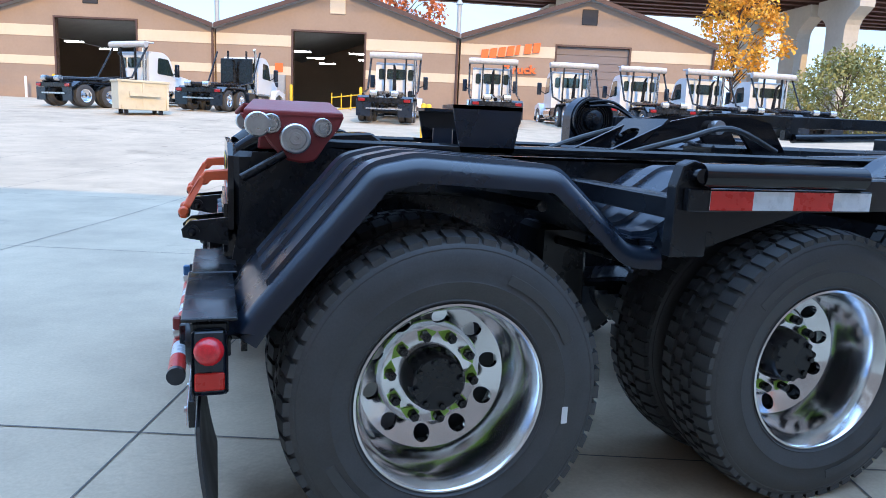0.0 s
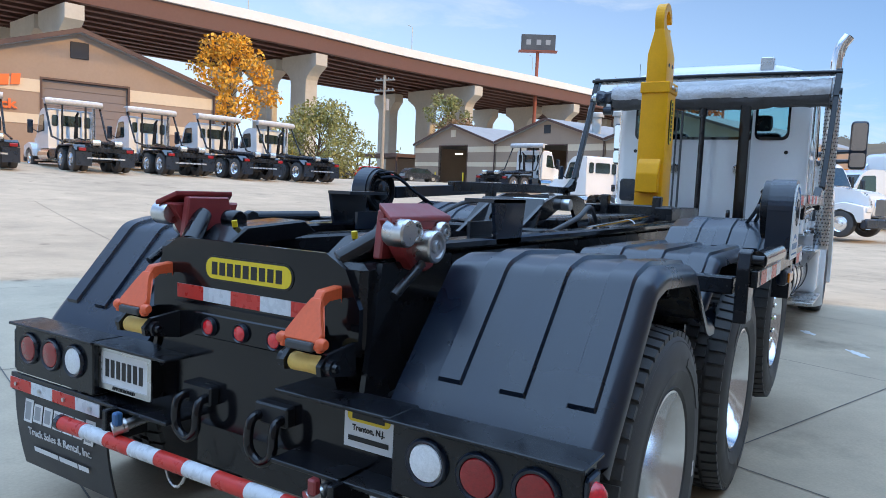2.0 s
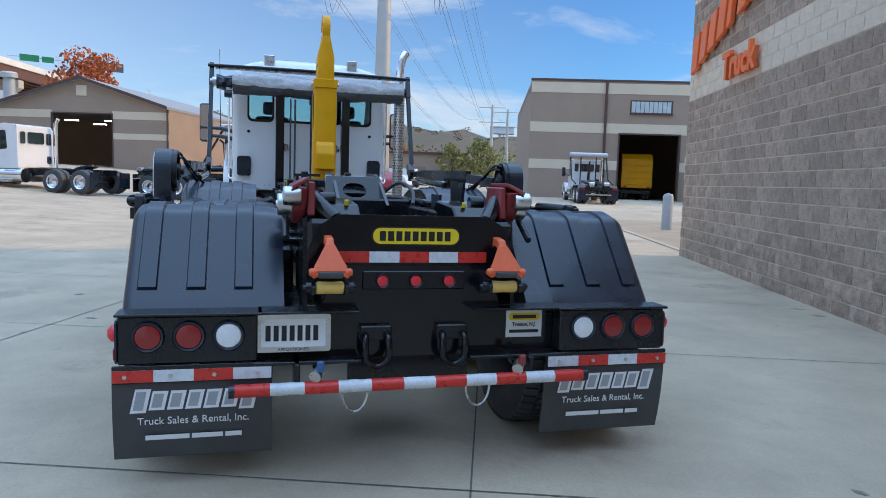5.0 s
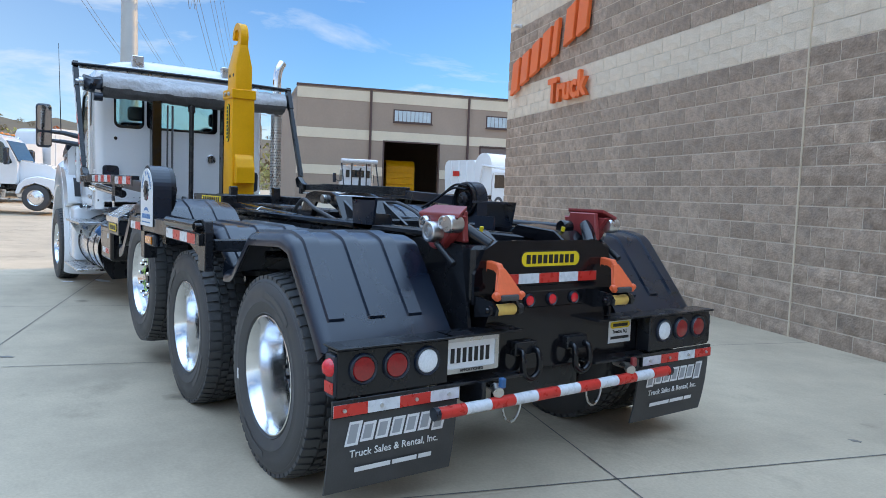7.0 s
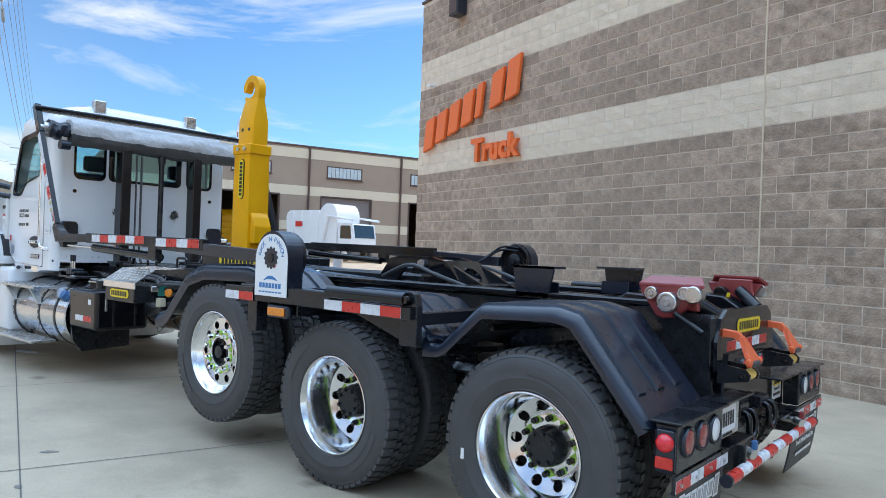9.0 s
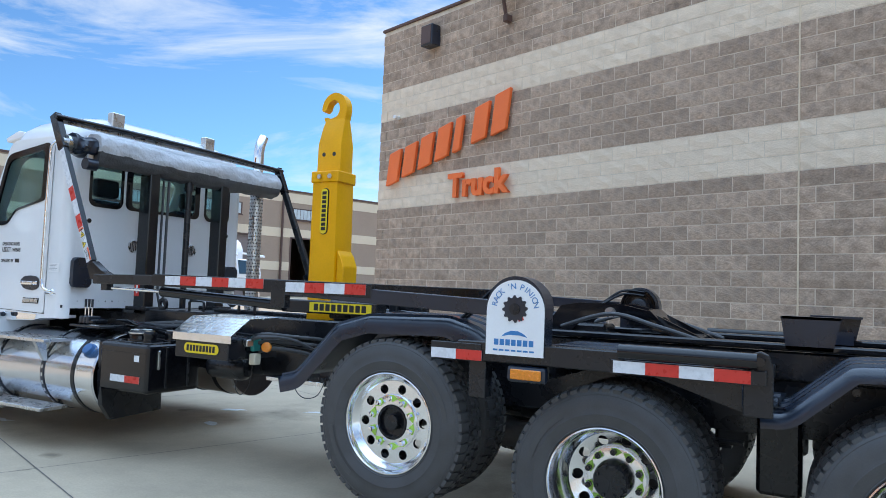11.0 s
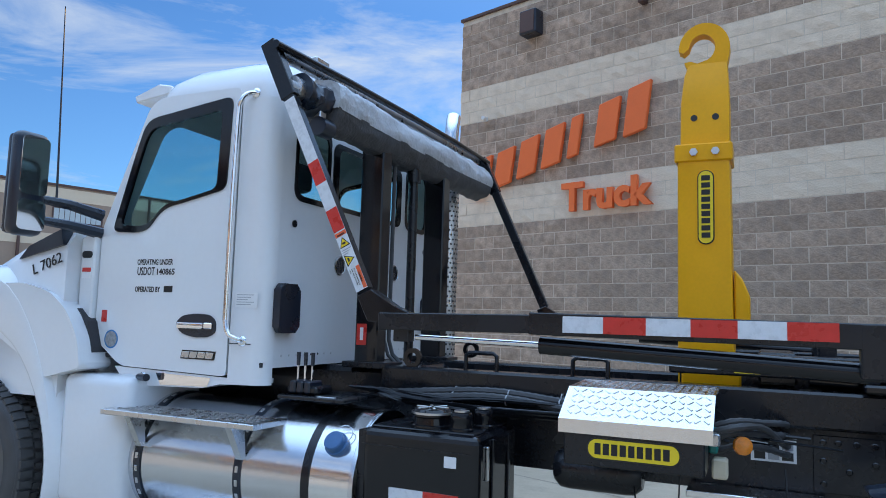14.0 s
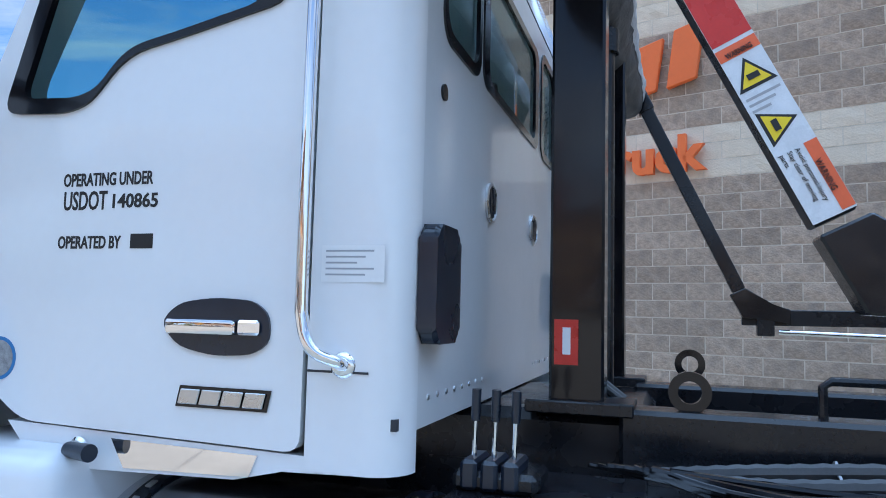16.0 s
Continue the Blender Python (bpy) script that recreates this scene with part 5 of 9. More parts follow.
    part("arm_head", box_beam(B(), a0.lerp(a1, 0.80), a1 + (a1 - a0).normalized() * 0.06, 0.058, 0.083, up=(-1, 0, 0.3)), black_gloss, truck, smooth=False)
    if side > 0:
        d = (a1 - a0).normalized()
        am = face_m(a0 + Vector((0, 0.0255, 0)), (-d.z, 0, d.x), d)
        part("white_tape", bx(B(), -0.0315, 0.0315, 0.042, 1.08, -0.0008, 0.0006, m=am), tape_white, arm, "white reflective tape on the arm", False)
        for t0, t1 in ((0.345, 0.46), (0.60, 0.72)):
            part("red_block", bx(B(), -0.031, 0.031, t0, t1, 0, 0.0015, m=am), tape_red, arm, smooth=False)
        part("orange_label", bx(B(), -0.031, 0.031, 0.318, 0.338, 0, 0.0015, m=am), orange_paint, arm, smooth=False)
        for z, turn in ((0.262, 0.0), (0.172, -90.0)):
            tm = am @ Matrix.Translation((0, z + 0.025, 0.0012)) @ Matrix.Rotation(radians(turn), 4, "Z")
            part("warning_triangle", plate(B(), [(-0.029, -0.025), (0.029, -0.025), (0.0, 0.025)], [], tm, 0.001), black_vinyl, arm, smooth=False)
            part("triangle_face", plate(B(), [(-0.022, -0.020), (0.022, -0.020), (0.0, 0.017)], [], tm @ Matrix.Translation((0, 0, 0.0008)), 0.001), label_yellow, arm, "yellow warning triangle", False)
            part("triangle_mark", bx(B(), -0.009, 0.009, -0.012, -0.003, 0.0014, 0.0024, m=tm), black_vinyl, arm, smooth=False)
        for k in range(3):
            part("text_bar", bx(B(), -0.026, 0.026 - 0.012 * k, 0.247 - 0.010 * k, 0.251 - 0.010 * k, 0, 0.001, m=am), grey_vinyl, arm, smooth=False)
        letters("warning_lettering", "WARNING", 0.012, am @ Matrix.Translation((0, 0.3235, 0.0022)), black_vinyl, arm, width=0.04)
        part("orange_label", bx(B(), 0.012, 0.031, 0.045, 0.155, 0, 0.0015, m=am), orange_paint, arm, smooth=False)
        letters("warning_lettering", "WARNING", 0.013, am @ Matrix.Translation((0.0165, 0.10, 0.0022)) @ Matrix.Rotation(radians(-90), 4, "Z"), black_vinyl, arm, width=0.05)
        for k, line in enumerate(("Avoid personal injury", "Stay clear of moving", "parts.")):
            letters("warning_lettering", line, 0.010, am @ Matrix.Translation((0.001 - 0.0115 * k, 0.153, 0.0012)) @ Matrix.Rotation(radians(-90), 4, "Z"), black_vinyl, arm, depth=0.0006, align="LEFT")
    # the cylinder under the arm
    part("arm_cylinder", cyl(B(), (4.34, side * 1.27, 1.332), (5.52, side * 1.27, 1.382), 0.036, n=18), black_gloss, truck, "black hydraulic cylinder of the tarp arm")
    part("cylinder_rod", cyl(B(), (5.52, side * 1.27, 1.382), (6.08, side * 1.28, 1.393), 0.013, n=12), chrome, truck, "bright cylinder rod")
part("roll_rail", box_beam(B(), (6.935, 1.24, 2.80), (6.835, -1.30, 2.785), 0.03, 0.05), brushed, truck, "bright aluminium rail over the tarp roll", False)
part("cross_bar", sweep(B(), [(6.885, 1.33, 2.812), (6.85, 0.7, 2.815), (6.82, 0, 2.812), (6.79, -0.7, 2.80), (6.775, -1.37, 2.785)], 0.022, 10), black_gloss, truck, "black bar across the top of the tarp arms")

# -- rolled tarp behind the cab --
def roll_mesh(y0, y1, cx, cz, rx, rz, a0, a1, grow=0.0, N=52, M=22):
    """A wrinkled sleeve about a bar across the truck, between two angles."""
    bm = B()
    rings = []
    for i in range(N + 1):
        y = y0 + (y1 - y0) * i / N
        sag = 0.016 * math.sin(math.pi * i / N)
        ring = []
        for k in range(M + 1):
            a = radians(a0 + (a1 - a0) * k / M)
            w = 1 + 0.05 * math.sin(3 * a + 0.21 * i) + 0.11 * noise.noise(Vector((y * 6, math.cos(a) * 2.2, math.sin(a) * 2.2))) + 0.08 * noise.noise(Vector((y * 17, math.cos(a) * 3, math.sin(a) * 3)))
            ring.append(bm.verts.new((cx + (rx + grow) * w * math.cos(a), y, cz - sag + (rz + grow) * w * math.sin(a))))
        rings.append(ring)
    for a, b in zip(rings, rings[1:]):
        for k in range(M):
            bm.faces.new((a[k], a[k + 1], b[k + 1], b[k]))
    for ring, c in ((rings[0], y0), (rings[-1], y1)):
        bm.faces.new(ring if c == y0 else ring[::-1])
    return bm


part("rolled_tarp", roll_mesh(1.02, -1.28, 6.81, 2.60, 0.118, 0.128, -25, 200), tarp_white, truck, "wrinkled silver grey rolled-up tarp")
# lower sleeve: dark hem, with the roll's underside shade put into its colour
part("tarp_hem", roll_mesh(1.01, -1.27, 6.81, 2.585, 0.112, 0.135, 188, 345), tarp_shade_grey, truck, "dark wrinkled tarp hem with the underside's shade in its colour")
part("tarp_spool", roll_mesh(1.22, 1.02, 6.82, 2.60, 0.092, 0.092, 0, 360), black_plastic, truck, "black wrapped end of the tarp roll")
for y in (1.22, -1.30):
    s = 1 if y > 0 else -1
    bm = cyl(B(), (6.82, y, 2.60), (6.82, y + s * 0.05, 2.60), 0.062, n=20)
    cyl(bm, (6.82, y + s * 0.05, 2.60), (6.82, y + s * 0.08, 2.60), 0.035, n=14)
    part("tarp_motor", bm, brushed if s > 0 else black_plastic, truck, "tarp roll motor end")
part("tarp_bracket", bx(B(), 6.76, 6.80, 1.04, 1.10, 2.40, 2.56, 0.006), brushed, truck, "bright tarp roll bracket")
part("guide_drum", cyl(B(), (6.76, 1.12, 2.44), (6.76, 1.02, 2.44), 0.05, n=18), black_plastic, truck)

# -- headboard posts behind the cab --
for y in (0.40, -0.48):
    part("headboard_post", bx(B(), 6.74, 6.89, y - 0.055, y + 0.055, 1.20, 2.50, 0.008), black_gloss, truck, "glossy black steel post", False)
    part("post_foot", bx(B(), 6.66, 6.95, y - 0.09, y + 0.09, 1.18, 1.215, 0.004), black_paint, truck, smooth=False)
bm = cyl(B(), (6.78, -0.03, 1.20), (6.78, -0.03, 2.52), 0.03, n=14)
cyl(bm, (6.78, -0.03, 2.36), (6.78, -0.03, 2.44), 0.045, n=14)
part("lift_tube", bm, black_paint, truck, "thin black upright tube")
part("post_tie", bx(B(), 6.78, 6.84, -0.48, 0.40, 2.50, 2.57, 0.005), black_paint, truck, smooth=False)
for y, r in ((0.20, 0.013), (0.26, 0.011)):
    part("hose", sweep(B(), [(6.80, y, 2.42), (6.80, y, 1.34), (6.77, y, 1.25), (6.70, y + 0.02, 1.20)], r, 8), rubber, truck, "straight black hydraulic hose")
stk = part("red_sticker", bx(B(), -0.033, 0.033, -0.062, 0.062, 0, 0.0015, m=face_m((6.842, 0.457, 1.372), (-1, 0, 0), (0, 0, 1))), tape_red, truck, "red safety sticker on the post", False)
part("white_mark", bx(B(), -0.010, 0.012, -0.034, 0.040, 0.0015, 0.0022, m=face_m((6.842, 0.457, 1.372), (-1, 0, 0), (0, 0, 1))), white_vinyl, stk, smooth=False)

# -- yellow mast with its hook --
def taper(bm, sections):
    """Boxes joined through sections of (z, x0, x1, y0, y1)."""
    rings = [[bm.verts.new(p) for p in ((x0, y0, z), (x1, y0, z), (x1, y1, z), (x0, y1, z))] for z, x0, x1, y0, y1 in sections]
    for a, b in zip(rings, rings[1:]):
        for k in range(4):
            bm.faces.new((a[k], a[(k + 1) % 4], b[(k + 1) % 4], b[k]))
    bm.faces.new(rings[0][::-1])
    bm.faces.new(rings[-1])
    bmesh.ops.bevel(bm, geom=[e for e in bm.edges if abs((e.verts[0].co - e.verts[1].co).normalized().z) > 0.5], offset=0.012, segments=2, affect="EDGES", profile=0.5)
    return bm


MY = -0.02
mast = part("mast", taper(B(), [(1.17, 4.83, 5.11, MY - 0.125, MY + 0.125), (2.37, 4.845, 5.11, MY - 0.12, MY + 0.12)]), yellow_paint, truck, "yellow hook mast with a hooked top")
part("mast_inner", taper(B(), [(2.30, 4.845, 5.10, MY - 0.09, MY + 0.09), (2.70, 4.845, 5.095, MY - 0.09, MY + 0.09), (2.86, 4.85, 5.08, MY - 0.055, MY + 0.055), (2.93, 4.855, 5.06, MY - 0.04, MY + 0.04)]), yellow_paint, mast)
part("mast_collar", bx(B(), 4.83, 5.125, MY - 0.13, MY + 0.13, 2.36, 2.46, 0.008), yellow_paint, mast, smooth=False)
hook = []
for a in range(-35, 196, 11):
    hook.append((4.975 + 0.135 * math.cos(radians(180 - a)), 3.015 + 0.15 * math.sin(radians(a))))
inner = [(4.985 + 0.068 * math.cos(radians(180 - a)), 3.022 + 0.078 * math.sin(radians(a))) for a in range(175, -76, -11)]
prof = [(4.86, 2.90), (4.845, 2.97)] + [p for p in hook[3:-1]] + [(5.108, 3.015), (5.085, 3.0)] + [(5.056, 3.025)] + [(p[0], p[1]) for p in inner[1:]] + [(5.01, 2.935), (5.045, 2.95), (5.08, 2.945), (5.06, 2.90)]
part("hook", prism(B(), prof, "y", MY - 0.04, MY + 0.04, 0.0), yellow_paint, mast, "thick yellow steel hook", False)
for side in SIDES:
    for dx in (-0.055, 0.055):
        part("mast_hole", cyl(B(), (4.97 + dx, MY + side * 0.088, 2.61), (4.97 + dx, MY + side * 0.0925, 2.61), 0.018, n=16), dark_in, mast)
        part("mast_bolt", cyl(B(), (4.97 + dx, MY + side * 0.135, 2.41), (4.97 + dx, MY + side * 0.147, 2.41), 0.022, n=6), brushed, mast)
    ol = part("mast_label", plate(B(), rounded(0.085, 0.40, 0.04, 6), [], face_m((4.965, MY + side * 0.1235, 2.11), (-side, 0, 0), (0, 0, 1)), 0.002), black_vinyl, mast, "upright yellow label with dark blocks", False)
    part("label_face", plate(B(), rounded(0.073, 0.388, 0.035, 6), [], face_m((4.965, MY + side * 0.1325, 2.11), (-side, 0, 0), (0, 0, 1)), 0.001), label_yellow, ol, smooth=False)
    for k in range(9):
        z = 1.945 + 0.0385 * k
        part("dark_block", bx(B(), -0.022, 0.022, 0, 0.028, 0, 0.001, m=face_m((4.965, MY + side * 0.1330, z), (-side, 0, 0), (0, 0, 1))), black_vinyl, ol, smooth=False)
part("mast_knuckle", prism(B(), [(4.755, 1.47), (4.83, 1.47), (4.83, 1.78), (4.79, 1.73), (4.755, 1.64)], "y", MY - 0.10, MY + 0.10, 0.008), yellow_paint, mast, smooth=False)
part("mast_shoe", bx(B(), 4.80, 5.09, MY - 0.15, MY + 0.15, 1.15, 1.30, 0.01), yellow_paint, mast, smooth=False)

# -- jib, lift frame and their cylinders --
part("jib", bx(B(), 2.5, 5.1, -0.14, 0.12, 1.08, 1.28, 0.015), black_paint, truck, "black box-section jib", False)
for side in SIDES:
    y = side * 0.17 - 0.02
    bm = B()
    plate(bm, [(1.80, 1.20), (1.98, 1.20), (2.40, 1.34), (2.62, 1.34), (2.75, 1.20), (2.95, 1.20), (2.80, 1.40), (2.66, 1.425), (2.36, 1.42), (2.20, 1.385)], [], face_m((0, y, 0), (1, 0, 0), (0, 0, 1)), 0.022)
    part("jib_cheek", bm, black_gloss, truck, "cranked glossy black jib cheek", False)
    part("lift_cylinder", cyl(B(), (2.7, side * 0.25, 1.17), (4.5, side * 0.25, 1.24), 0.06, n=20), black_gloss, truck, "black lift cylinder")
    part("cylinder_rod", cyl(B(), (1.9, side * 0.25, 1.14), (2.7, side * 0.25, 1.17), 0.03, n=14), chrome, truck, "bright cylinder rod")
    part("white_band", cyl(B(), (3.55, side * 0.25, 1.2035), (3.58, side * 0.25, 1.2046), 0.0615, n=20), white_vinyl, truck)
    part("hose", sweep(B(), curve_pts([(2.75, side * 0.30, 1.26), (2.4, side * 0.38, 1.36), (2.1, side * 0.42, 1.30), (1.8, side * 0.36, 1.21)], 6), 0.014, 8), rubber, truck, "black hydraulic hose")
part("lift_beam", bx(B(), 1.88, 1.98, -0.36, 0.36, 1.12, 1.24, 0.012), black_paint, truck, smooth=False)
bm = B()
plate(bm, [(-0.25, 0), (0.21, 0), (0.18, 0.27), (-0.22, 0.27)], [rounded(0.17, 0.15, 0.07, 8, -0.02, 0.12)], face_m((1.99, 0, 1.215), (0, -1, 0), (1.1, 0, 1)), 0.025)
part("jib_yoke", bm, black_gloss, truck, "black yoke plate with a round opening", False)
part("jib_pin", cyl(B(), (2.45, -0.24, 1.365), (2.45, 0.20, 1.365), 0.035, n=16), brushed, truck)
part("foot_block", bx(B(), 4.55, 4.72, -0.30, 0.30, 1.21, 1.36, 0.012), black_paint, truck, smooth=False)
for k in range(2):
    part("jib_stop", bx(B(), 4.38, 4.46, -0.26 + 0.45 * k, -0.19 + 0.45 * k, 1.21, 1.44, 0.01), black_paint, truck, smooth=False)
for side in SIDES:
    part("mast_cradle", bx(B(), 4.18, 5.12, *sorted((side * 0.27, side * 0.411)), 1.248, 1.352, 0.008), black_paint, truck, "black cradle beam beside the mast", False)
lbl = part("long_label", bx(B(), -0.30, 0.30, -0.038, 0.038, 0, 0.002, m=face_m((4.525, 0.412, 1.300), (-1, 0, 0), (0, 0, 1))), label_yellow, truck, "long yellow label with dark blocks", False)
for k in range(9):
    part("dark_block", bx(B(), -0.255 + 0.058 * k, -0.213 + 0.058 * k, -0.027, 0.027, 0.002, 0.003, m=face_m((4.525, 0.412, 1.300), (-1, 0, 0), (0, 0, 1))), black_vinyl, lbl, smooth=False)

# -- tank, boxes and hydraulic gear along the left side --
def tank(side):
    cx, cz, r = side * 0.768, 0.645, 0.352
    m = Matrix.Translation((6.47, cx, cz)) @ Matrix.Rotation(radians(90), 4, "Y")
    tk = part("fuel_tank", lathe(B(), [(0.0, 0.03), (0.27, 0.022), (0.33, 0.012), (r - 0.004, 0.0), (r, 0.012), (r, 1.585), (r - 0.004, 1.60), (r - 0.05, 1.615), (0.0, 1.62)], m, 64), satin, truck, "satin aluminium fuel tank")
    part("tank_band", lathe(B(), [(r, 0.02), (r + 0.002, 0.02), (r + 0.002, 0.25), (r, 0.25)], m, 64), polished, tk, "mirror polished end band")
    part("tank_end", lathe(B(), [(r - 0.003, -0.004), (0.33, 0.006), (0.20, 0.016), (0.0, 0.02)], m, 48), black_gloss, tk)
    for x in (6.735, 7.15, 7.84):
        part("tank_strap", lathe(B(), [(r, x - 6.492), (r + 0.007, x - 6.492), (r + 0.007, x - 6.448), (r, x - 6.448)], m, 64), black_plastic if x > 7 else black_paint, tk, "dark tank strap")
        if x > 7:
            bm = B()
            for k in range(14):
                a = radians(-60 + 11 * k)
                q = Matrix.Translation((x, cx, cz)) @ Matrix.Rotation(a, 4, "X") @ Matrix.Translation((0, side * (r + 0.008), 0))
                bx(bm, -0.009, 0.009, -0.003, 0.003, -0.016, 0.016, 0.002, m=q)
            tagged(part("strap_link", bm, brushed, tk, smooth=False), kind="stuff")
    capm = Matrix.Translation((6.595, cx, cz)) @ Matrix.Rotation(radians(35) * side, 4, "X") @ Matrix.Translation((0, side * (r + 0.002), 0)) @ Matrix.Rotation(radians(-90) * side, 4, "X")
    bm = lathe(B(), [(0.06, -0.01), (0.06, 0.02), (0.052, 0.022), (0.05, 0.05), (0.044, 0.056), (0.0, 0.058)], capm, 20)
    part("tank_cap", bm, blue_cap, tk, "blue filler cap")
    part("cap_chain", sweep(B(), [capm @ Vector((0.05 * math.cos(a) - 0.02, 0.05 * math.sin(a) - 0.05, 0.015)) for a in [k * 0.5 for k in range(12)]], 0.003, 6), brushed, tk)
    for z, y0, y1, x0, x1 in ((0.935, 0.97, 1.25, 6.96, 8.0), (0.365, 1.02, 1.27, 6.92, 8.03)):
        sp = part("step", bx(B(), x0, x1, side * y0, side * y1, z - 0.03, z, 0.004), brushed, truck, "bright aluminium step with a raised grip", False)
        bm = B()
        for i in range(34):
            for j in range(5):
                bx(bm, x0 + 0.05 + (x1 - x0 - 0.1) * i / 34, x0 + 0.05 + (x1 - x0 - 0.1) * i / 34 + 0.018, side * (y0 + 0.03 + 0.045 * j) - 0.007, side * (y0 + 0.03 + 0.045 * j) + 0.007, z, z + 0.004)
        tagged(part("grip", bm, brushed, sp, smooth=False), kind="stuff")
        for x in (7.13, 7.82):
            if z > 0.5:
                part("step_bracket", prism(B(), [(side * 1.13, z - 0.03), (side * 1.23, z - 0.03), (side * 1.135, z - 0.20), (side * 1.105, z - 0.20)], "x", x - 0.02, x + 0.02), brushed, truck, smooth=False)
            else:
                part("step_bracket", bx(B(), x - 0.02, x + 0.02, side * 0.9, side * 1.2, z - 0.05, z - 0.03), black_paint, truck, smooth=False)


for side in SIDES:
    tank(side)
bat = part("battery_box", bx(B(), 5.845, 6.44, 0.56, 1.095, 0.56, 0.955, 0.035, seg=3), black_gloss, truck, "black battery box with rounded edges", False)
part("box_latch", bx(B(), 5.832, 5.8455, 0.985, 1.008, 0.755, 0.905, 0.003), brushed, bat, "narrow metal latch", False)
part("box_groove", bx(B(), 5.885, 6.435, 1.0945, 1.098, 0.875, 0.882), black_paint, bat, smooth=False)
part("white_label", bx(B(), 5.95, 6.01, 1.095, 1.0975, 0.812, 0.862, 0.002), white_vinyl, bat, smooth=False)
tape("box_tape", (6.285, 1.0955, 0.668), (-1, 0, 0), (0, 0, 1), 2, 0.175, 0.055, False, truck)
part("box_lid", bx(B(), 5.885, 6.41, 0.60, 1.055, 0.953, 0.963, 0.004), black_paint, bat, smooth=False)
for y in (0.70, 0.92):
    part("box_rib", bx(B(), 5.835, 5.8455, y - 0.012, y + 0.012, 0.60, 0.93, 0.003), black_paint, bat, smooth=False)
for x, y, r in ((6.15, 0.93, 0.085), (5.975, 0.985, 0.046), (5.93, 0.82, 0.042)):
    bm = lathe(B(), [(r * 1.25, 0.0), (r * 1.25, 0.012), (r * 1.08, 0.016), (r * 1.04, 0.045), (r * 1.12, 0.052), (r * 1.12, 0.072), (r, 0.084), (0.0, 0.088)], Matrix.Translation((x, y, 0.962)), 28)
    cap = part("filter_cap", bm, black_gloss, truck, "black filter cap")
    if r > 0.08:
        for a in range(0, 180, 60):
            part("wing_bar", bx(B(), -r * 0.98, r * 0.98, -0.007, 0.007, 0, 0.007, 0.002, m=Matrix.Translation((x, y, 1.050)) @ Matrix.Rotation(radians(a), 4, "Z")), brushed, cap, "bright clamp bar", False)
        part("clamp_ring", lathe(B(), [(r * 1.13, 0), (r * 1.19, 0), (r * 1.19, 0.01), (r * 1.13, 0.01)], Matrix.Translation((x, y, 1.024)), 32, True), brushed, cap, "bright clamp ring")
    else:
        part("cap_top", cyl(B(), (x, y, 1.050), (x, y, 1.056), r * 0.8, n=20), brushed, cap)
# black block added under the cab to shut out the bright ground beyond
part("gearbox_housing", bx(B(), 6.62, 8.0, -0.42, 0.42, 0.80, 1.18, 0.03), black_paint, truck, smooth=False)
part("mud_guard", prism(B(), [(0.47, 0.315), (0.97, 0.292), (1.06, 0.42), (1.085, 0.60), (1.085, 0.94), (0.47, 0.94)], "x", 6.41, 6.462), black_paint, truck, smooth=False)
part("air_tank", lathe(B(), [(0, 0), (0.08, 0.005), (0.115, 0.04), (0.12, 0.08), (0.12, 0.34), (0.115, 0.38), (0.08, 0.41), (0, 0.415)], Matrix.Translation((5.20, 0.66, 0.79)) @ Matrix.Rotation(radians(90), 4, "Y") @ Matrix.Diagonal((0.8, 0.8, 1, 1)), 28), black_paint, truck, "black air tank")
tb = part("tool_box", bx(B(), 4.90, 5.44, 0.78, 1.195, 0.91, 1.06, 0.006), black_paint, truck, "black control box under a tread plate lid", False)
lidp = prism(B(), [(0.72, 1.215), (1.03, 1.205), (1.205, 1.09), (1.205, 1.035), (1.197, 1.035), (1.197, 1.085), (1.027, 1.196), (0.72, 1.206)], "x", 4.87, 5.46)
lid = part("lid", lidp, tread_plate, tb, "bright aluminium tread plate lid", False)
bm = B()
for i in range(17):
    for j in range(9):
        q = Matrix.Translation((4.895 + 0.033 * i, 0.74 + 0.033 * j, 1.2145 - 0.032 * (0.02 + 0.033 * j))) @ Matrix.Rotation(radians(45 if (i + j) % 2 else -45), 4, "Z")
        bx(bm, -0.013, 0.013, -0.004, 0.004, -0.002, 0.0022, m=q)
    for j in range(5):
        q = Matrix.Translation((4.895 + 0.033 * i, 1.048 + 0.03 * j, 1.194 - 0.0197 * j)) @ Matrix.Rotation(radians(-33.3), 4, "X") @ Matrix.Rotation(radians(45 if (i + j) % 2 else -45), 4, "Z")
        bx(bm, -0.013, 0.013, -0.004, 0.004, -0.002, 0.0025, m=q)
tagged(part("tread_pattern", bm, tread_plate, tb, smooth=False), kind="stuff")
oval_label((5.165, 1.1975, 0.982), (-1, 0, 0), (0, 0, 1), 0.36, 0.085, tb)
lab = part("sheet_label", bx(B(), 4.565, 4.755, 0.4325, 0.4345, 0.872, 0.974), white_vinyl, truck, "white instruction label with dark pictures on the frame", False)
for k in range(6):
    part("print_block", bx(B(), 4.578 + 0.058 * (k % 3), 4.625 + 0.058 * (k % 3), 0.4345, 0.4352, 0.882 + 0.046 * (k // 3), 0.918 + 0.042 * (k // 3)), grey_vinyl if k % 2 else black_vinyl, lab, smooth=False)
part("label_band", bx(B(), 4.69, 4.748, 0.4345, 0.4353, 0.962, 0.971), lens_amber, lab, smooth=False)
part("gusset_plate", bx(B(), 4.22, 4.50, 0.4305, 0.440, 0.76, 1.01, 0.003), black_paint, truck, smooth=False)
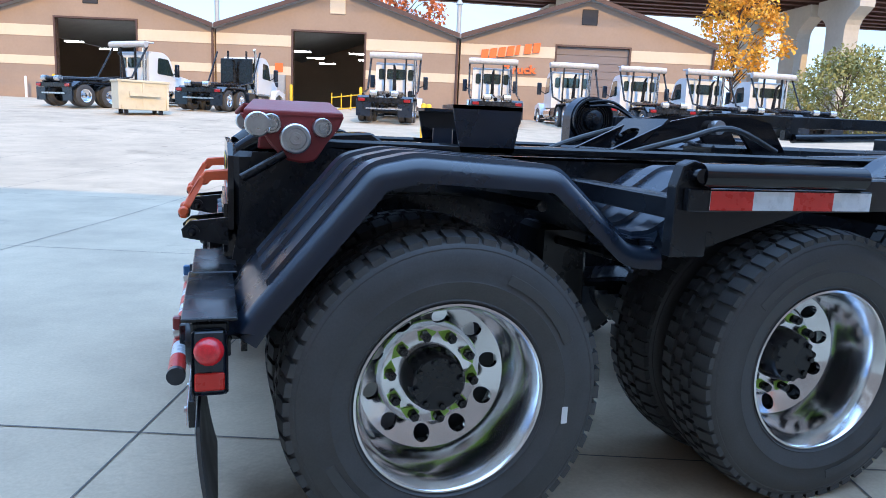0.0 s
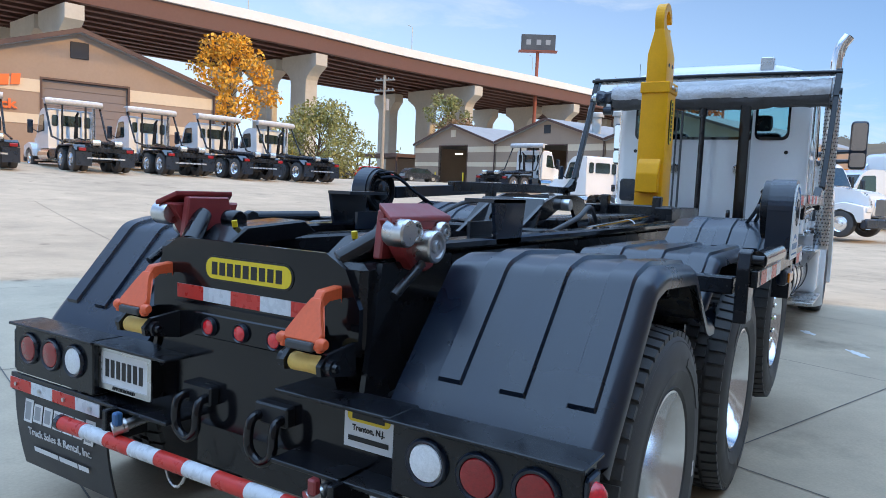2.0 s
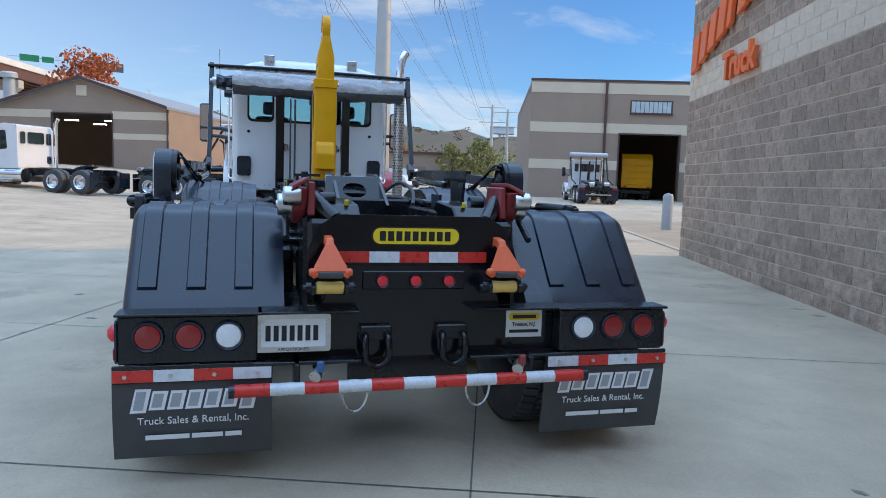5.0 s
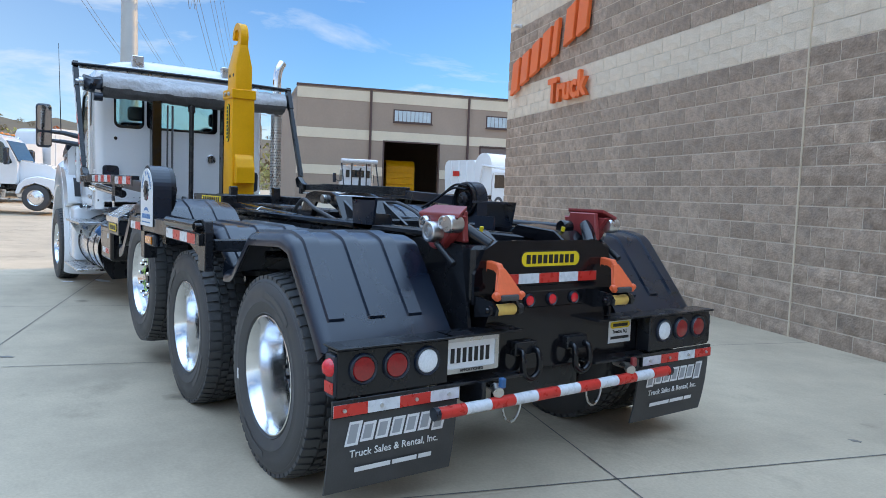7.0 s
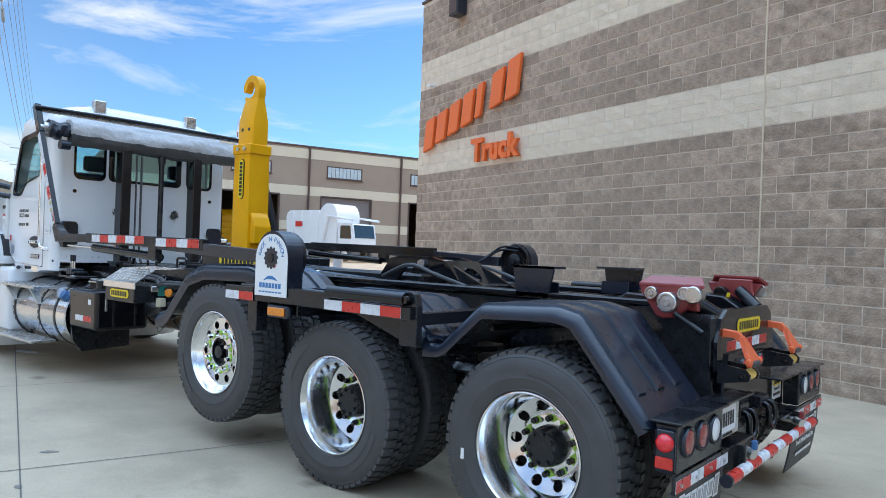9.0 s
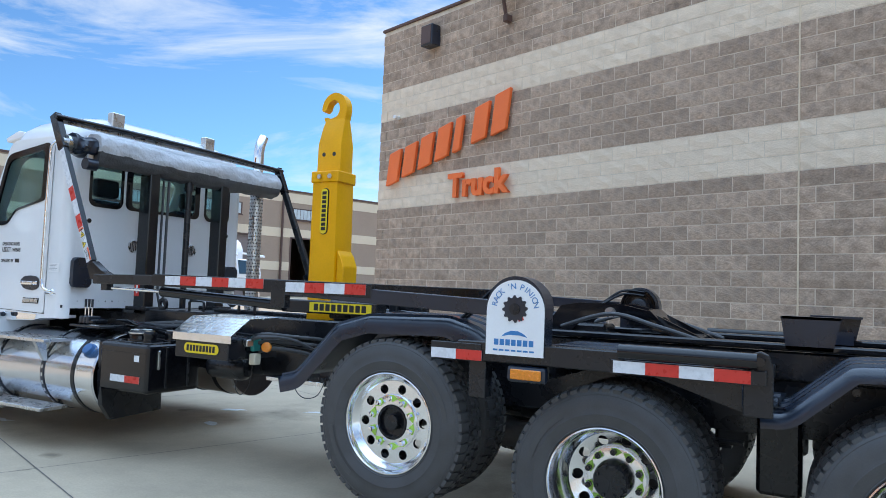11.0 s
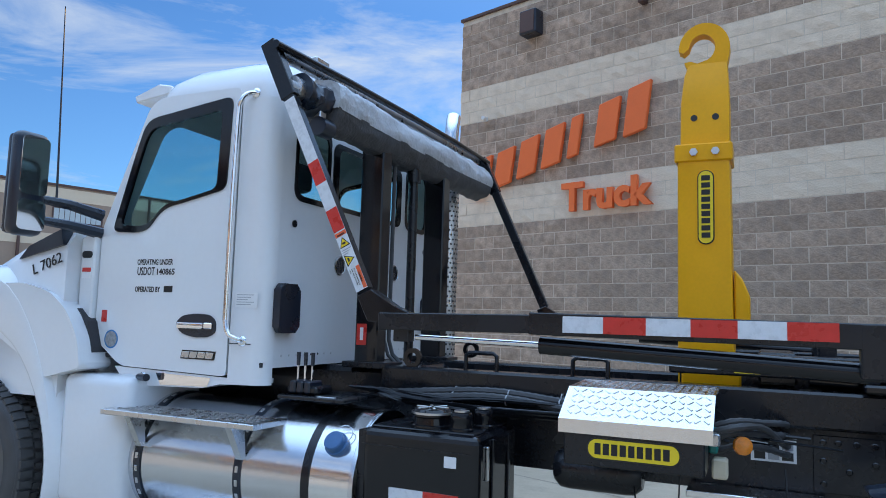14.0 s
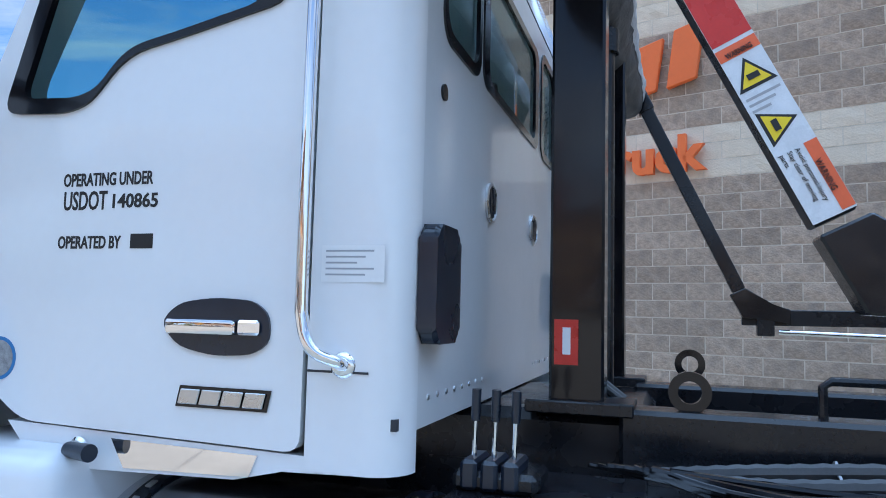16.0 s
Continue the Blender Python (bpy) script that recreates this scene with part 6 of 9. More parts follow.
for x, z in ((4.26, 0.98), (4.33, 0.98), (4.40, 0.98), (4.46, 0.98), (4.26, 0.90), (4.46, 0.90), (4.36, 0.86), (4.26, 0.80), (4.46, 0.80)):
    part("frame_bolt", lathe(B(), [(0.015, 0.0), (0.015, 0.008), (0.010, 0.012), (0.0, 0.012)], frame_of((x, 0.440, z), (x, 1.0, z)), 8), black_gloss, truck)
teal = material("teal_plastic", (0.02, 0.25, 0.22), 0.4)
part("valve", bx(B(), 4.868, 4.90, 0.90, 0.98, 0.97, 1.075, 0.006), teal, truck, "teal plastic valve block", False)
part("valve", bx(B(), 4.855, 4.898, 0.99, 1.06, 1.01, 1.06, 0.006), brushed, truck, "grey metal valve block", False)
part("valve", bx(B(), 4.83, 4.89, 0.93, 1.0, 0.875, 0.955, 0.008), cream_paint, truck, "tan corroded junction block", False)
part("orange_knob", lathe(B(), [(0.0, 0.0), (0.034, 0.0), (0.038, 0.006), (0.036, 0.022), (0.018, 0.028), (0.0, 0.028)], frame_of((4.78, 0.93, 1.005), (4.60, 1.4, 1.05)), 20), lens_amber, truck, "orange plastic knob")
for k, (z0, z1, dy) in enumerate(((1.07, 1.06, 0.10), (1.02, 1.01, 0.06), (0.96, 0.93, 0.02), (1.05, 0.97, 0.13))):
    pts = curve_pts([(4.90, 0.86 + dy, z0), (4.80, 0.84 + dy, z0 + 0.03), (4.70, 0.70 + dy * 0.5, z0 + 0.01), (4.62, 0.56, z1), (4.60, 0.44, z1 - 0.02)], 6)
    part("corrugated_hose", sweep(B(), pts, [0.013 + 0.0025 * (q % 2) for q in range(len(pts))], 8), rubber, truck, "black corrugated hose")
for pts in ([(4.62, 0.75, 0.90), (4.60, 0.82, 0.74), (4.50, 0.84, 0.66), (4.40, 0.80, 0.68), (4.36, 0.76, 0.80)], [(5.24, 0.72, 0.78), (5.20, 0.80, 0.66), (5.10, 0.84, 0.62), (5.04, 0.82, 0.70), (5.03, 0.80, 0.90)]):
    part("loose_wire", sweep(B(), curve_pts(pts, 6), 0.0035, 6), black_vinyl, truck, "thin hanging wire")
part("frame_step", bx(B(), 4.45, 5.02, 0.45, 0.66, 0.72, 0.75, 0.003), tread_plate, truck, smooth=False)
# levers
part("lever_base", bx(B(), 6.62, 7.03, 0.62, 0.98, 1.035, 1.055, 0.004), black_paint, truck, smooth=False)
part("base_label", bx(B(), 6.70, 6.80, 0.925, 0.955, 1.055, 1.057), white_vinyl, truck, "small white label", False)
part("valve_bank", bx(B(), 6.84, 7.03, 0.74, 0.90, 1.055, 1.10, 0.012), black_paint, truck, "black valve bank", False)
for k in range(3):
    x = 6.99 - 0.046 * k
    part("valve_block", bx(B(), x - 0.019, x + 0.019, 0.78, 0.91, 1.06, 1.125, 0.008), black_plastic, truck, smooth=False)
    lv = part("lever", cyl(B(), (x, 0.86, 1.10), (x - 0.004, 0.865, 1.22), 0.006, n=8), chrome, truck, "bright lever with a black grip")
    part("grip", cyl(B(), (x - 0.004, 0.865, 1.205), (x - 0.006, 0.867, 1.275), 0.010, 0.011, n=10), black_plastic, lv)
random.seed(9)
for k in range(10):
    y = 0.52 + 0.022 * (k % 9)
    z = 1.0 + 0.012 * (k % 5)
    pts = [(6.75 - 0.02 * k, 0.72, 1.10), (6.4 - random.random() * 0.3, y + 0.1 * random.random(), z + 0.05 * random.random()), (5.9, y, z + 0.03 * random.random()), (5.4 - random.random() * 0.3, y - 0.02, z), (4.9 - random.random() * 0.5, y, z - 0.05 * random.random())]
    part("hose", sweep(B(), curve_pts(pts, 5), 0.006 + 0.004 * random.random(), 7), black_gloss, truck, "black hydraulic hose")
for x in (6.2, 5.6):
    part("body_handle", sweep(B(), [(x, 0.40, 1.2), (x, 0.40, 1.28), (x - 0.02, 0.40, 1.295), (x - 0.16, 0.40, 1.295), (x - 0.18, 0.40, 1.28), (x - 0.18, 0.40, 1.2)], 0.012, 8), black_paint, truck)
for side, x, z in ((1, 6.52, 1.250), (-1, 6.50, 1.275)):
    part("lifting_eye", lathe(B(), [(0.03, -0.012), (0.055, -0.012), (0.055, 0.012), (0.03, 0.012)], Matrix.Translation((x, side * 0.42, z)) @ Matrix.Rotation(radians(90), 4, "X"), 24, closed=True), black_gloss, truck, "black lifting eye")
for k, (y, z) in enumerate(((0.53, 1.085), (0.57, 1.060))):
    pts = curve_pts([(6.62, 0.60, 1.06), (6.35, y + 0.03, z), (6.0, y, z + 0.02), (5.7, y, z), (5.45, y + 0.10, z - 0.02), (5.30, 0.74, 1.02)], 14)
    part("cable_loom", sweep(B(), pts, [0.019 + 0.003 * (q % 2) for q in range(len(pts))], 8), rubber, truck, "black corrugated cable loom")
    for x in (6.2, 5.9, 5.62):
        part("cable_tie", lathe(B(), [(0.023, -0.003), (0.027, -0.003), (0.027, 0.003), (0.023, 0.003)], Matrix.Translation((x, y, z + 0.008)) @ Matrix.Rotation(radians(90), 4, "Y"), 14, closed=True), grey_vinyl, truck)

# -- the cab --
CY, CW, CX = -0.03, 1.06, 7.10


def CS(side, w):
    return CY + side * w


rear_z0, rear_z1 = 1.186, 2.665
wins = [rounded(0.34, 0.45, 0.07, 5, -0.68, 2.355), rounded(0.86, 0.40, 0.06, 5, -0.02, 2.335), rounded(0.34, 0.45, 0.07, 5, 0.68, 2.355)]
# the rear wall, seen from behind: its x runs to the truck's right
rear_m = face_m((CX, CY, 0), (0, -1, 0), (0, 0, 1))
cab = part("cab", plate(B(), [(-0.97, rear_z0), (0.97, rear_z0), (0.97, rear_z1), (-0.97, rear_z1)], wins, rear_m, 0.02), white_paint, truck, "white day cab with small rear windows", False)
for w in wins:
    ins = [(a + (sum(p[0] for p in w) / len(w) - a) * 0.10, b + (sum(p[1] for p in w) / len(w) - b) * 0.10) for a, b in w]
    part("window_gasket", plate(B(), [(a - (sum(p[0] for p in w) / len(w) - a) * 0.05, b - (sum(p[1] for p in w) / len(w) - b) * 0.05) for a, b in w], [ins], rear_m @ Matrix.Translation((0, 0, 0.006)), 0.012), black_gloss, cab, smooth=False)
    g = part("window_glass", plate(B(), w, [], rear_m @ Matrix.Translation((0, 0, -0.006)), 0.004), window_glass, cab, "tinted rear window glass", False)
    g.visible_shadow = False
for side in SIDES:
    # rounded rear corner and the panel behind the door
    bm = B()
    cols = [(CX, CS(side, 0.97))] + [(CX + 0.09 - 0.09 * math.cos(radians(a)), CS(side, 0.97 + 0.09 * math.sin(radians(a)))) for a in range(10, 91, 10)] + [(7.325, CS(side, CW))]
    prev = None
    for x, y in cols:
        t = [bm.verts.new((x, y, z)) for z in (1.095, 1.305, 2.665)]
        if prev:
            for k in range(2):
                bm.faces.new((prev[k], t[k], t[k + 1], prev[k + 1]))
        prev = t
    part("cab_corner", bm, white_paint, cab)
    part("panel_seam", bx(B(), 7.18, 7.325, CS(side, CW) - 0.001, CS(side, CW) + 0.002, 1.308, 1.313), dark_in, cab, smooth=False)
    # door with its window opening
    dm = face_m((0, CS(side, CW + 0.004), 0), (-side, 0, 0), (0, 0, 1))

    def U(pts):
        return [(-side * a, b) for a, b in pts]
    dout = arc_poly([(7.335, 1.132), (8.12, 1.150), (8.345, 1.30), (8.345, 1.955), (8.02, 2.685), (7.93, 2.735), (7.335, 2.735)], [0.04, 0.05, 0.06, 0.04, 0.05, 0.05, 0.05])
    win = arc_poly([(7.42, 2.655), (7.435, 2.160), (7.72, 2.100), (7.86, 2.075), (7.96, 1.965), (8.03, 1.945), (8.225, 1.955), (8.085, 2.40), (8.02, 2.58)], [0.05, 0.05, 0.1, 0.12, 0.06, 0.05, 0.05, 0.1, 0.08])
    door = part("door", plate(B(), U(dout), [U(win)], dm, 0.03), white_paint, cab, "white cab door with a dipped window", False)
    cx, cz = sum(p[0] for p in win) / len(win), sum(p[1] for p in win) / len(win)
    gin = [(a + (cx - a) * 0.085, b + (cz - b) * 0.085) for a, b in win]
    gout = [(a - (cx - a) * 0.075, b - (cz - b) * 0.07) for a, b in win]
    part("window_frame", plate(B(), U(gout), [U(gin)], dm @ Matrix.Translation((0, 0, 0.008)), 0.02), black_gloss, door, "black rubber window frame", False)
    g = part("window_glass", plate(B(), U(win), [], dm @ Matrix.Translation((0, 0, -0.008)), 0.004), window_glass, door, "tinted door glass", False)
    g.visible_shadow = False
    # handle
    hm = face_m((7.562, CS(side, CW + 0.005), 1.400), (-side, 0, 0), (0, 0, 1))
    hd = part("door_handle", plate(B(), [(side * a, b) for a, b in arc_poly([(-0.15, 0.006), (-0.10, 0.052), (0.0, 0.066), (0.10, 0.060), (0.142, 0.030), (0.145, -0.034), (0.10, -0.062), (0.0, -0.068), (-0.10, -0.048)], 0.04, 3)], [], hm @ Matrix.Translation((0, 0, 0.006)), 0.008), black_plastic, door, "black recessed handle with a chrome pull", False)
    part("pull", bx(B(), -0.125, 0.06, -0.02, 0.016, 0.006, 0.022, 0.007, m=hm, seg=2), chrome, hd)
    part("lock", bx(B(), 0.064, 0.122, -0.018, 0.016, 0.006, 0.018, 0.006, m=hm), chrome, hd, smooth=False)
    # chrome model badge as plain blocks on a dark backing
    bm = prism(B(), [(-0.118, -0.024), (0.122, -0.024), (0.132, 0.024), (-0.108, 0.024)], "z", 0, 0.003, m=face_m((7.54, CS(side, CW + 0.005), 1.238), (-side, 0, 0), (0, 0, 1)))
    part("badge_backing", bm, black_gloss, door, smooth=False)
    for k in range(4):
        part("badge_block", prism(B(), [(-0.11 + 0.057 * k, -0.017), (-0.058 + 0.057 * k, -0.017), (-0.050 + 0.057 * k, 0.017), (-0.102 + 0.057 * k, 0.017)], "z", 0.003, 0.009, 0.002, m=face_m((7.54, CS(side, CW + 0.005), 1.238), (-side, 0, 0), (0, 0, 1))), brushed, door, "plain chrome badge block", False)
    if side > 0:
        y = CS(side, CW + 0.0045)
        letters("door_lettering", "OPERATING UNDER", 0.045, face_m((7.90, y, 1.752), (-1, 0, 0), (0, 0, 1)), black_vinyl, door, depth=0.0008, width=0.275, bold=0.0011)
        letters("door_lettering", "USDOT", 0.066, face_m((7.965, y, 1.698), (-1, 0, 0), (0, 0, 1)), black_vinyl, door, depth=0.0008, width=0.135, bold=0.0011)
        letters("door_lettering", "140865", 0.048, face_m((7.815, y, 1.696), (-1, 0, 0), (0, 0, 1)), black_vinyl, door, depth=0.0008, width=0.135, bold=0.0011)
        letters("door_lettering", "OPERATED BY", 0.043, face_m((7.945, y, 1.594), (-1, 0, 0), (0, 0, 1)), black_vinyl, door, depth=0.0008, width=0.195, bold=0.0011)
        part("name_bar", bx(B(), -0.033, 0.033, -0.018, 0.018, 0, 0.0008, m=face_m((7.785, y, 1.598), (-1, 0, 0), (0, 0, 1))), black_vinyl, door, smooth=False)
        dec = part("round_decal", plate(B(), circle(0.055, 24), [], face_m((8.205, y + 0.001, 1.300), (-1, 0, 0), (0, 0, 1)), 0.001), blue_vinyl, door, "round blue and bronze decal", False)
        part("decal_face", plate(B(), circle(0.046, 24), [], face_m((8.205, y + 0.0016, 1.300), (-1, 0, 0), (0, 0, 1)), 0.0006), bronze_vinyl, dec, smooth=False)
        part("red_decal", bx(B(), -0.022, 0.022, -0.035, 0.035, 0, 0.001, m=face_m((8.275, y + 0.0002, 1.435), (-1, 0, 0), (0, 0, 1))), tape_red, door, smooth=False)
        tk = part("paper_slip", bx(B(), -0.075, 0.075, -0.04, 0.04, 0, 0.0008, m=face_m((7.225, CS(side, CW) + 0.0006, 1.545), (-1, 0, 0), (0, 0, 1))), white_vinyl, cab, "white slip with faint print", False)
        for k in range(5):
            part("text_bar", bx(B(), -0.065, 0.05 - 0.02 * (k % 3), 0.026 - 0.013 * k, 0.030 - 0.013 * k, 0.0008, 0.0012, m=face_m((7.225, CS(side, CW) + 0.0006, 1.545), (-1, 0, 0), (0, 0, 1))), grey_vinyl, tk, smooth=False)
    # grab bar
    yb = CS(side, CW + 0.05)
    pts = curve_pts([(7.235, CS(side, CW), 1.325), (7.245, CS(side, CW + 0.03), 1.335), (7.29, yb, 1.36), (7.315, yb, 1.42), (7.32, yb, 1.52), (7.32, yb, 2.05), (7.31, yb, 2.55), (7.295, yb, 2.64), (7.27, CS(side, CW + 0.03), 2.68), (7.24, CS(side, CW), 2.69)], 6)
    gb = part("grab_bar", sweep(B(), pts, 0.0145, 12), chrome, cab, "bright chrome grab bar")
    for z in (1.325, 2.69):
        part("grab_foot", lathe(B(), [(0.0, 0.010), (0.02, 0.010), (0.028, 0.004), (0.03, 0.0)], frame_of((7.24, CS(side, CW), z), (7.24, CS(side, CW + 0.1), z)), 16), chrome, gb)
    # sill under the door
    part("door_sill", prism(B(), [(7.18, 1.095), (7.38, 1.088), (7.50, 1.060), (8.07, 1.042), (8.17, 1.146), (7.34, 1.126), (7.18, 1.12)], "y", CS(side, 0.85), CS(side, CW - 0.004)), white_paint, cab, smooth=False)
    part("sill_plate", prism(B(), [(7.46, 1.070), (7.80, 1.060), (7.84, 1.126), (7.44, 1.118)], "y", CS(side, CW - 0.003), CS(side, CW + 0.001)), chrome, cab, "bright sill plate", False)
    lat = part("sill_latch", lathe(B(), [(0.026, 0.0), (0.026, 0.008), (0.018, 0.014), (0.016, 0.03), (0.0, 0.032)], frame_of((7.93, CS(side, CW), 1.098), (7.93, CS(side, CW + 0.1), 1.098)), 18), chrome, cab, "bright latch under the door")
    part("latch_grip", cyl(B(), (7.93, CS(side, CW + 0.035), 1.098), (7.845, CS(side, CW + 0.06), 1.100), 0.019, 0.021, n=14), black_plastic, lat, "black rubber grip")
    # plug and vent on the rear wall
    part("rear_vent_cover", prism(B(), rounded(0.185, 0.27, 0.035, 5), "z", 0, 0.045, 0.010, m=face_m((CX - 0.001, CS(side, 0.90), 1.508), (0, -1, 0), (0, 0, 1))), black_plastic, cab, "black rounded cover on the rear wall", False)
    vm = frame_of((CX, CS(side, 0.355), 1.785), (CX - 1, CS(side, 0.355), 1.785))
    v = part("rear_vent", lathe(B(), [(0.062, 0.0), (0.062, 0.008), (0.054, 0.012), (0.050, 0.006), (0.0, 0.006)], vm, 28), brushed, cab, "round grey vent")
    for k in range(5):
        q = (k - 2) * 0.019
        h = math.sqrt(max(0.0, 0.048 ** 2 - q * q))
        part("vent_slat", bx(B(), q - 0.004, q + 0.004, -h, h, 0.006, 0.010, m=vm), black_plastic, v, smooth=False)
    part("plug", cyl(B(), (CX + 0.001, CS(side, 0.84), 1.985), (CX - 0.006, CS(side, 0.84), 1.985), 0.021, n=14), black_gloss, cab)
    for k in range(8):
        part("rivet", lathe(B(), [(0.008, 0), (0.006, 0.003), (0.0, 0.004)], frame_of((CX, CS(side, 0.90 - 0.07 * k), 1.25), (CX - 1, CS(side, 0.90 - 0.07 * k), 1.25)), 8), brushed, cab)
    # mirror
    mi = part("mirror", bx(B(), 8.42, 8.53, CS(side, 1.385), CS(side, 1.575), 1.87, 2.46, 0.045, seg=3), black_plastic, cab, "tall black-backed door mirror")
    part("mirror_glass", prism(B(), rounded(0.165, 0.33, 0.03, 4), "z", 0, 0.003, m=face_m((8.418, CS(side, 1.48), 2.265), (0, -1, 0), (0, 0, 1))), chrome, mi, "flat mirror glass", False)
    part("mirror_glass", prism(B(), rounded(0.165, 0.17, 0.03, 4), "z", 0, 0.003, m=face_m((8.418, CS(side, 1.48), 1.985), (0, -1, 0), (0, 0, 1))), chrome, mi, "convex mirror glass", False)
    part("mirror_shell", bx(B(), 8.50, 8.56, CS(side, 1.40), CS(side, 1.56), 1.88, 2.45, 0.025, seg=2), black_plastic, mi)
    for z0, z1 in ((2.09, 2.04), (1.97, 1.93)):
        part("mirror_arm", sweep(B(), [(8.46, CS(side, 1.40), z0), (8.42, CS(side, 1.25), z0 - 0.01), (8.36, CS(side, 1.06), z1)], [0.024, 0.03, 0.036], 8), black_plastic, mi)
    part("antenna", cyl(B(), (8.50, CS(side, 1.27), 2.1), (8.54, CS(side, 1.29), 3.30), 0.007, 0.003, n=6), black_plastic, cab) if side > 0 else None
    part("roof_lamp", bx(B(), 7.14, 7.22, CS(side, 0.50), CS(side, 0.64), 2.90, 3.045, 0.01), brushed, cab, "small square lamp on the roof", False)
    # fenders over the front wheels
    bm = B()
    sec = [(0.50, 0.76), (0.80, 0.78), (1.05, 0.775), (1.17, 0.755), (1.225, 0.72), (1.24, 0.685), (1.23, 0.665), (1.14, 0.66), (0.50, 0.66)]
    rings = []
    for k in range(25):
        a = radians(-15 + 225 * k / 24)
        ring = []
        for yy, r in sec:
            rr = r
            zz = 0.512 + rr * math.sin(a) * (1.0 + 0.60 * max(0, math.sin(a)) * (1 if r > 0.7 else 0.45))
            ring.append(bm.verts.new((9.14 + rr * math.cos(a), CS(side, yy), zz)))
        rings.append(ring)
    for a, b in zip(rings, rings[1:]):
        for k in range(len(sec)):
            bm.faces.new((a[k], a[(k + 1) % len(sec)], b[(k + 1) % len(sec)], b[k]))
    bm.faces.new(rings[0])
    bm.faces.new(rings[-1][::-1])
    part("front_wing", bm, white_paint, cab, "white rounded wing over the front wheel")
    part("wing_skirt", bx(B(), 7.90, 8.44, CS(side, 0.60), CS(side, 1.19), 0.36, 1.10, 0.06, seg=3), white_paint, cab, "white skirt behind the front wheel")
    # solid dark wedge standing in for the shade in the recess behind the wing
    part("wing_gap", prism(B(), [(8.27, 1.22), (8.33, 1.40), (8.42, 1.475), (8.47, 1.44), (8.38, 1.22)], "y", CS(side, 0.95), CS(side, 1.135)), dark_in, cab, smooth=False)
    rear = arc_poly([(8.25, 1.13), (8.30, 1.31), (8.40, 1.46), (8.56, 1.57), (8.80, 1.62), (9.10, 1.62), (9.10, 1.34), (8.80, 1.20), (8.58, 1.06)], [0.04, 0.05, 0.06, 0.06, 0.05, 0.02, 0.02, 0.06, 0.05], 3)
    part("wing_panel", prism(B(), rear, "y", CS(side, 1.0), CS(side, 1.222), 0.008), white_paint, cab, "white rear edge of the bonnet wing")
    # hood side vent and unit number
    part("hood_vent", prism(B(), [(8.50, 1.85), (8.52, 1.945), (8.80, 1.845), (8.88, 1.765)], "y", CS(side, 1.13), CS(side, 1.205)), black_plastic, cab, "black louvred hood vent", False)
    part("cowl_panel", prism(B(), [(8.352, 1.12), (8.46, 1.30), (8.475, 1.90), (8.352, 1.96)], "y", CS(side, 0.9), CS(side, 1.10), 0.01), white_paint, cab, "white cowl panel before the door", False)
    part("hood_badge", prism(B(), rounded(0.085, 0.042, 0.02, 4, 8.412, 1.80), "y", CS(side, 1.10), CS(side, 1.104)), black_vinyl, cab, "small black oval badge", False)
    part("cowl_sticker", bx(B(), 8.375, 8.445, CS(side, 1.10), CS(side, 1.1025), 1.695, 1.72), tape_red, cab, "red and white sticker", False)
    part("cowl_sticker", bx(B(), 8.375, 8.445, CS(side, 1.10), CS(side, 1.1025), 1.655, 1.693), white_vinyl, cab, "red and white sticker", False)
    if side > 0:
        letters("unit_lettering", "L 7062", 0.092, face_m((8.635, CS(side, 1.196), 1.735), (-0.95, 0.0, 0.31), (0.31, 0, 0.95)), black_vinyl, cab, width=0.255)

# roof, windscreen, floor and hood
bm = B()
rings = []
for z, x0, x1, hw, r in ((2.655, CX, 8.03, CW, 0.12), (2.74, CX + 0.002, 8.00, CW - 0.004, 0.13), (2.82, CX + 0.015, 7.97, CW - 0.03, 0.15), (2.89, CX + 0.04, 7.90, CW - 0.09, 0.2), (2.955, CX + 0.10, 7.78, CW - 0.22, 0.25), (3.005, CX + 0.20, 7.62, CW - 0.44, 0.2), (3.025, CX + 0.30, 7.50, CW - 0.72, 0.1)):
    rings.append([bm.verts.new((p[0], p[1] + CY, z)) for p in rounded(x1 - x0, 2 * hw, r, 6, (x0 + x1) / 2, 0)])
for a, b in zip(rings, rings[1:]):
    for k in range(len(a)):
        bm.faces.new((a[k], a[(k + 1) % len(a)], b[(k + 1) % len(a)], b[k]))
bm.faces.new(rings[-1])
part("cab_roof", bm, white_paint, cab, "white domed cab roof")
part("roof_seam", bx(B(), CX - 0.002, CX + 0.003, CY - 0.93, CY + 0.93, 2.667, 2.672), dark_in, cab, smooth=False)
wm = face_m((8.19, CY, 2.31), (0, 1, 0), (-0.42, 0, 0.9))
g = part("windscreen", plate(B(), rounded(1.86, 0.74, 0.12, 5), [], wm, 0.005), window_glass, cab, "curved windscreen", False)
g.visible_shadow = False
bm = plate(B(), rounded(2.08, 0.86, 0.10, 5), [rounded(1.84, 0.72, 0.12, 5)], wm, 0.03)
part("windscreen_frame", bm, white_paint, cab, smooth=False)
part("sun_visor", prism(B(), [(7.96, 2.79), (8.24, 2.755), (8.26, 2.80), (8.06, 2.86), (7.96, 2.84)], "y", CY - 0.98, CY + 0.98, 0.008), white_paint, cab, "white sun visor over the windscreen", False)
part("cab_floor", bx(B(), CX + 0.02, 8.35, CY - 1.04, CY + 1.04, 1.19, 1.215), dark_in, cab, smooth=False)
part("firewall", bx(B(), 8.335, 8.36, CY - 1.02, CY + 1.02, 1.10, 1.95), white_paint, cab, smooth=False)
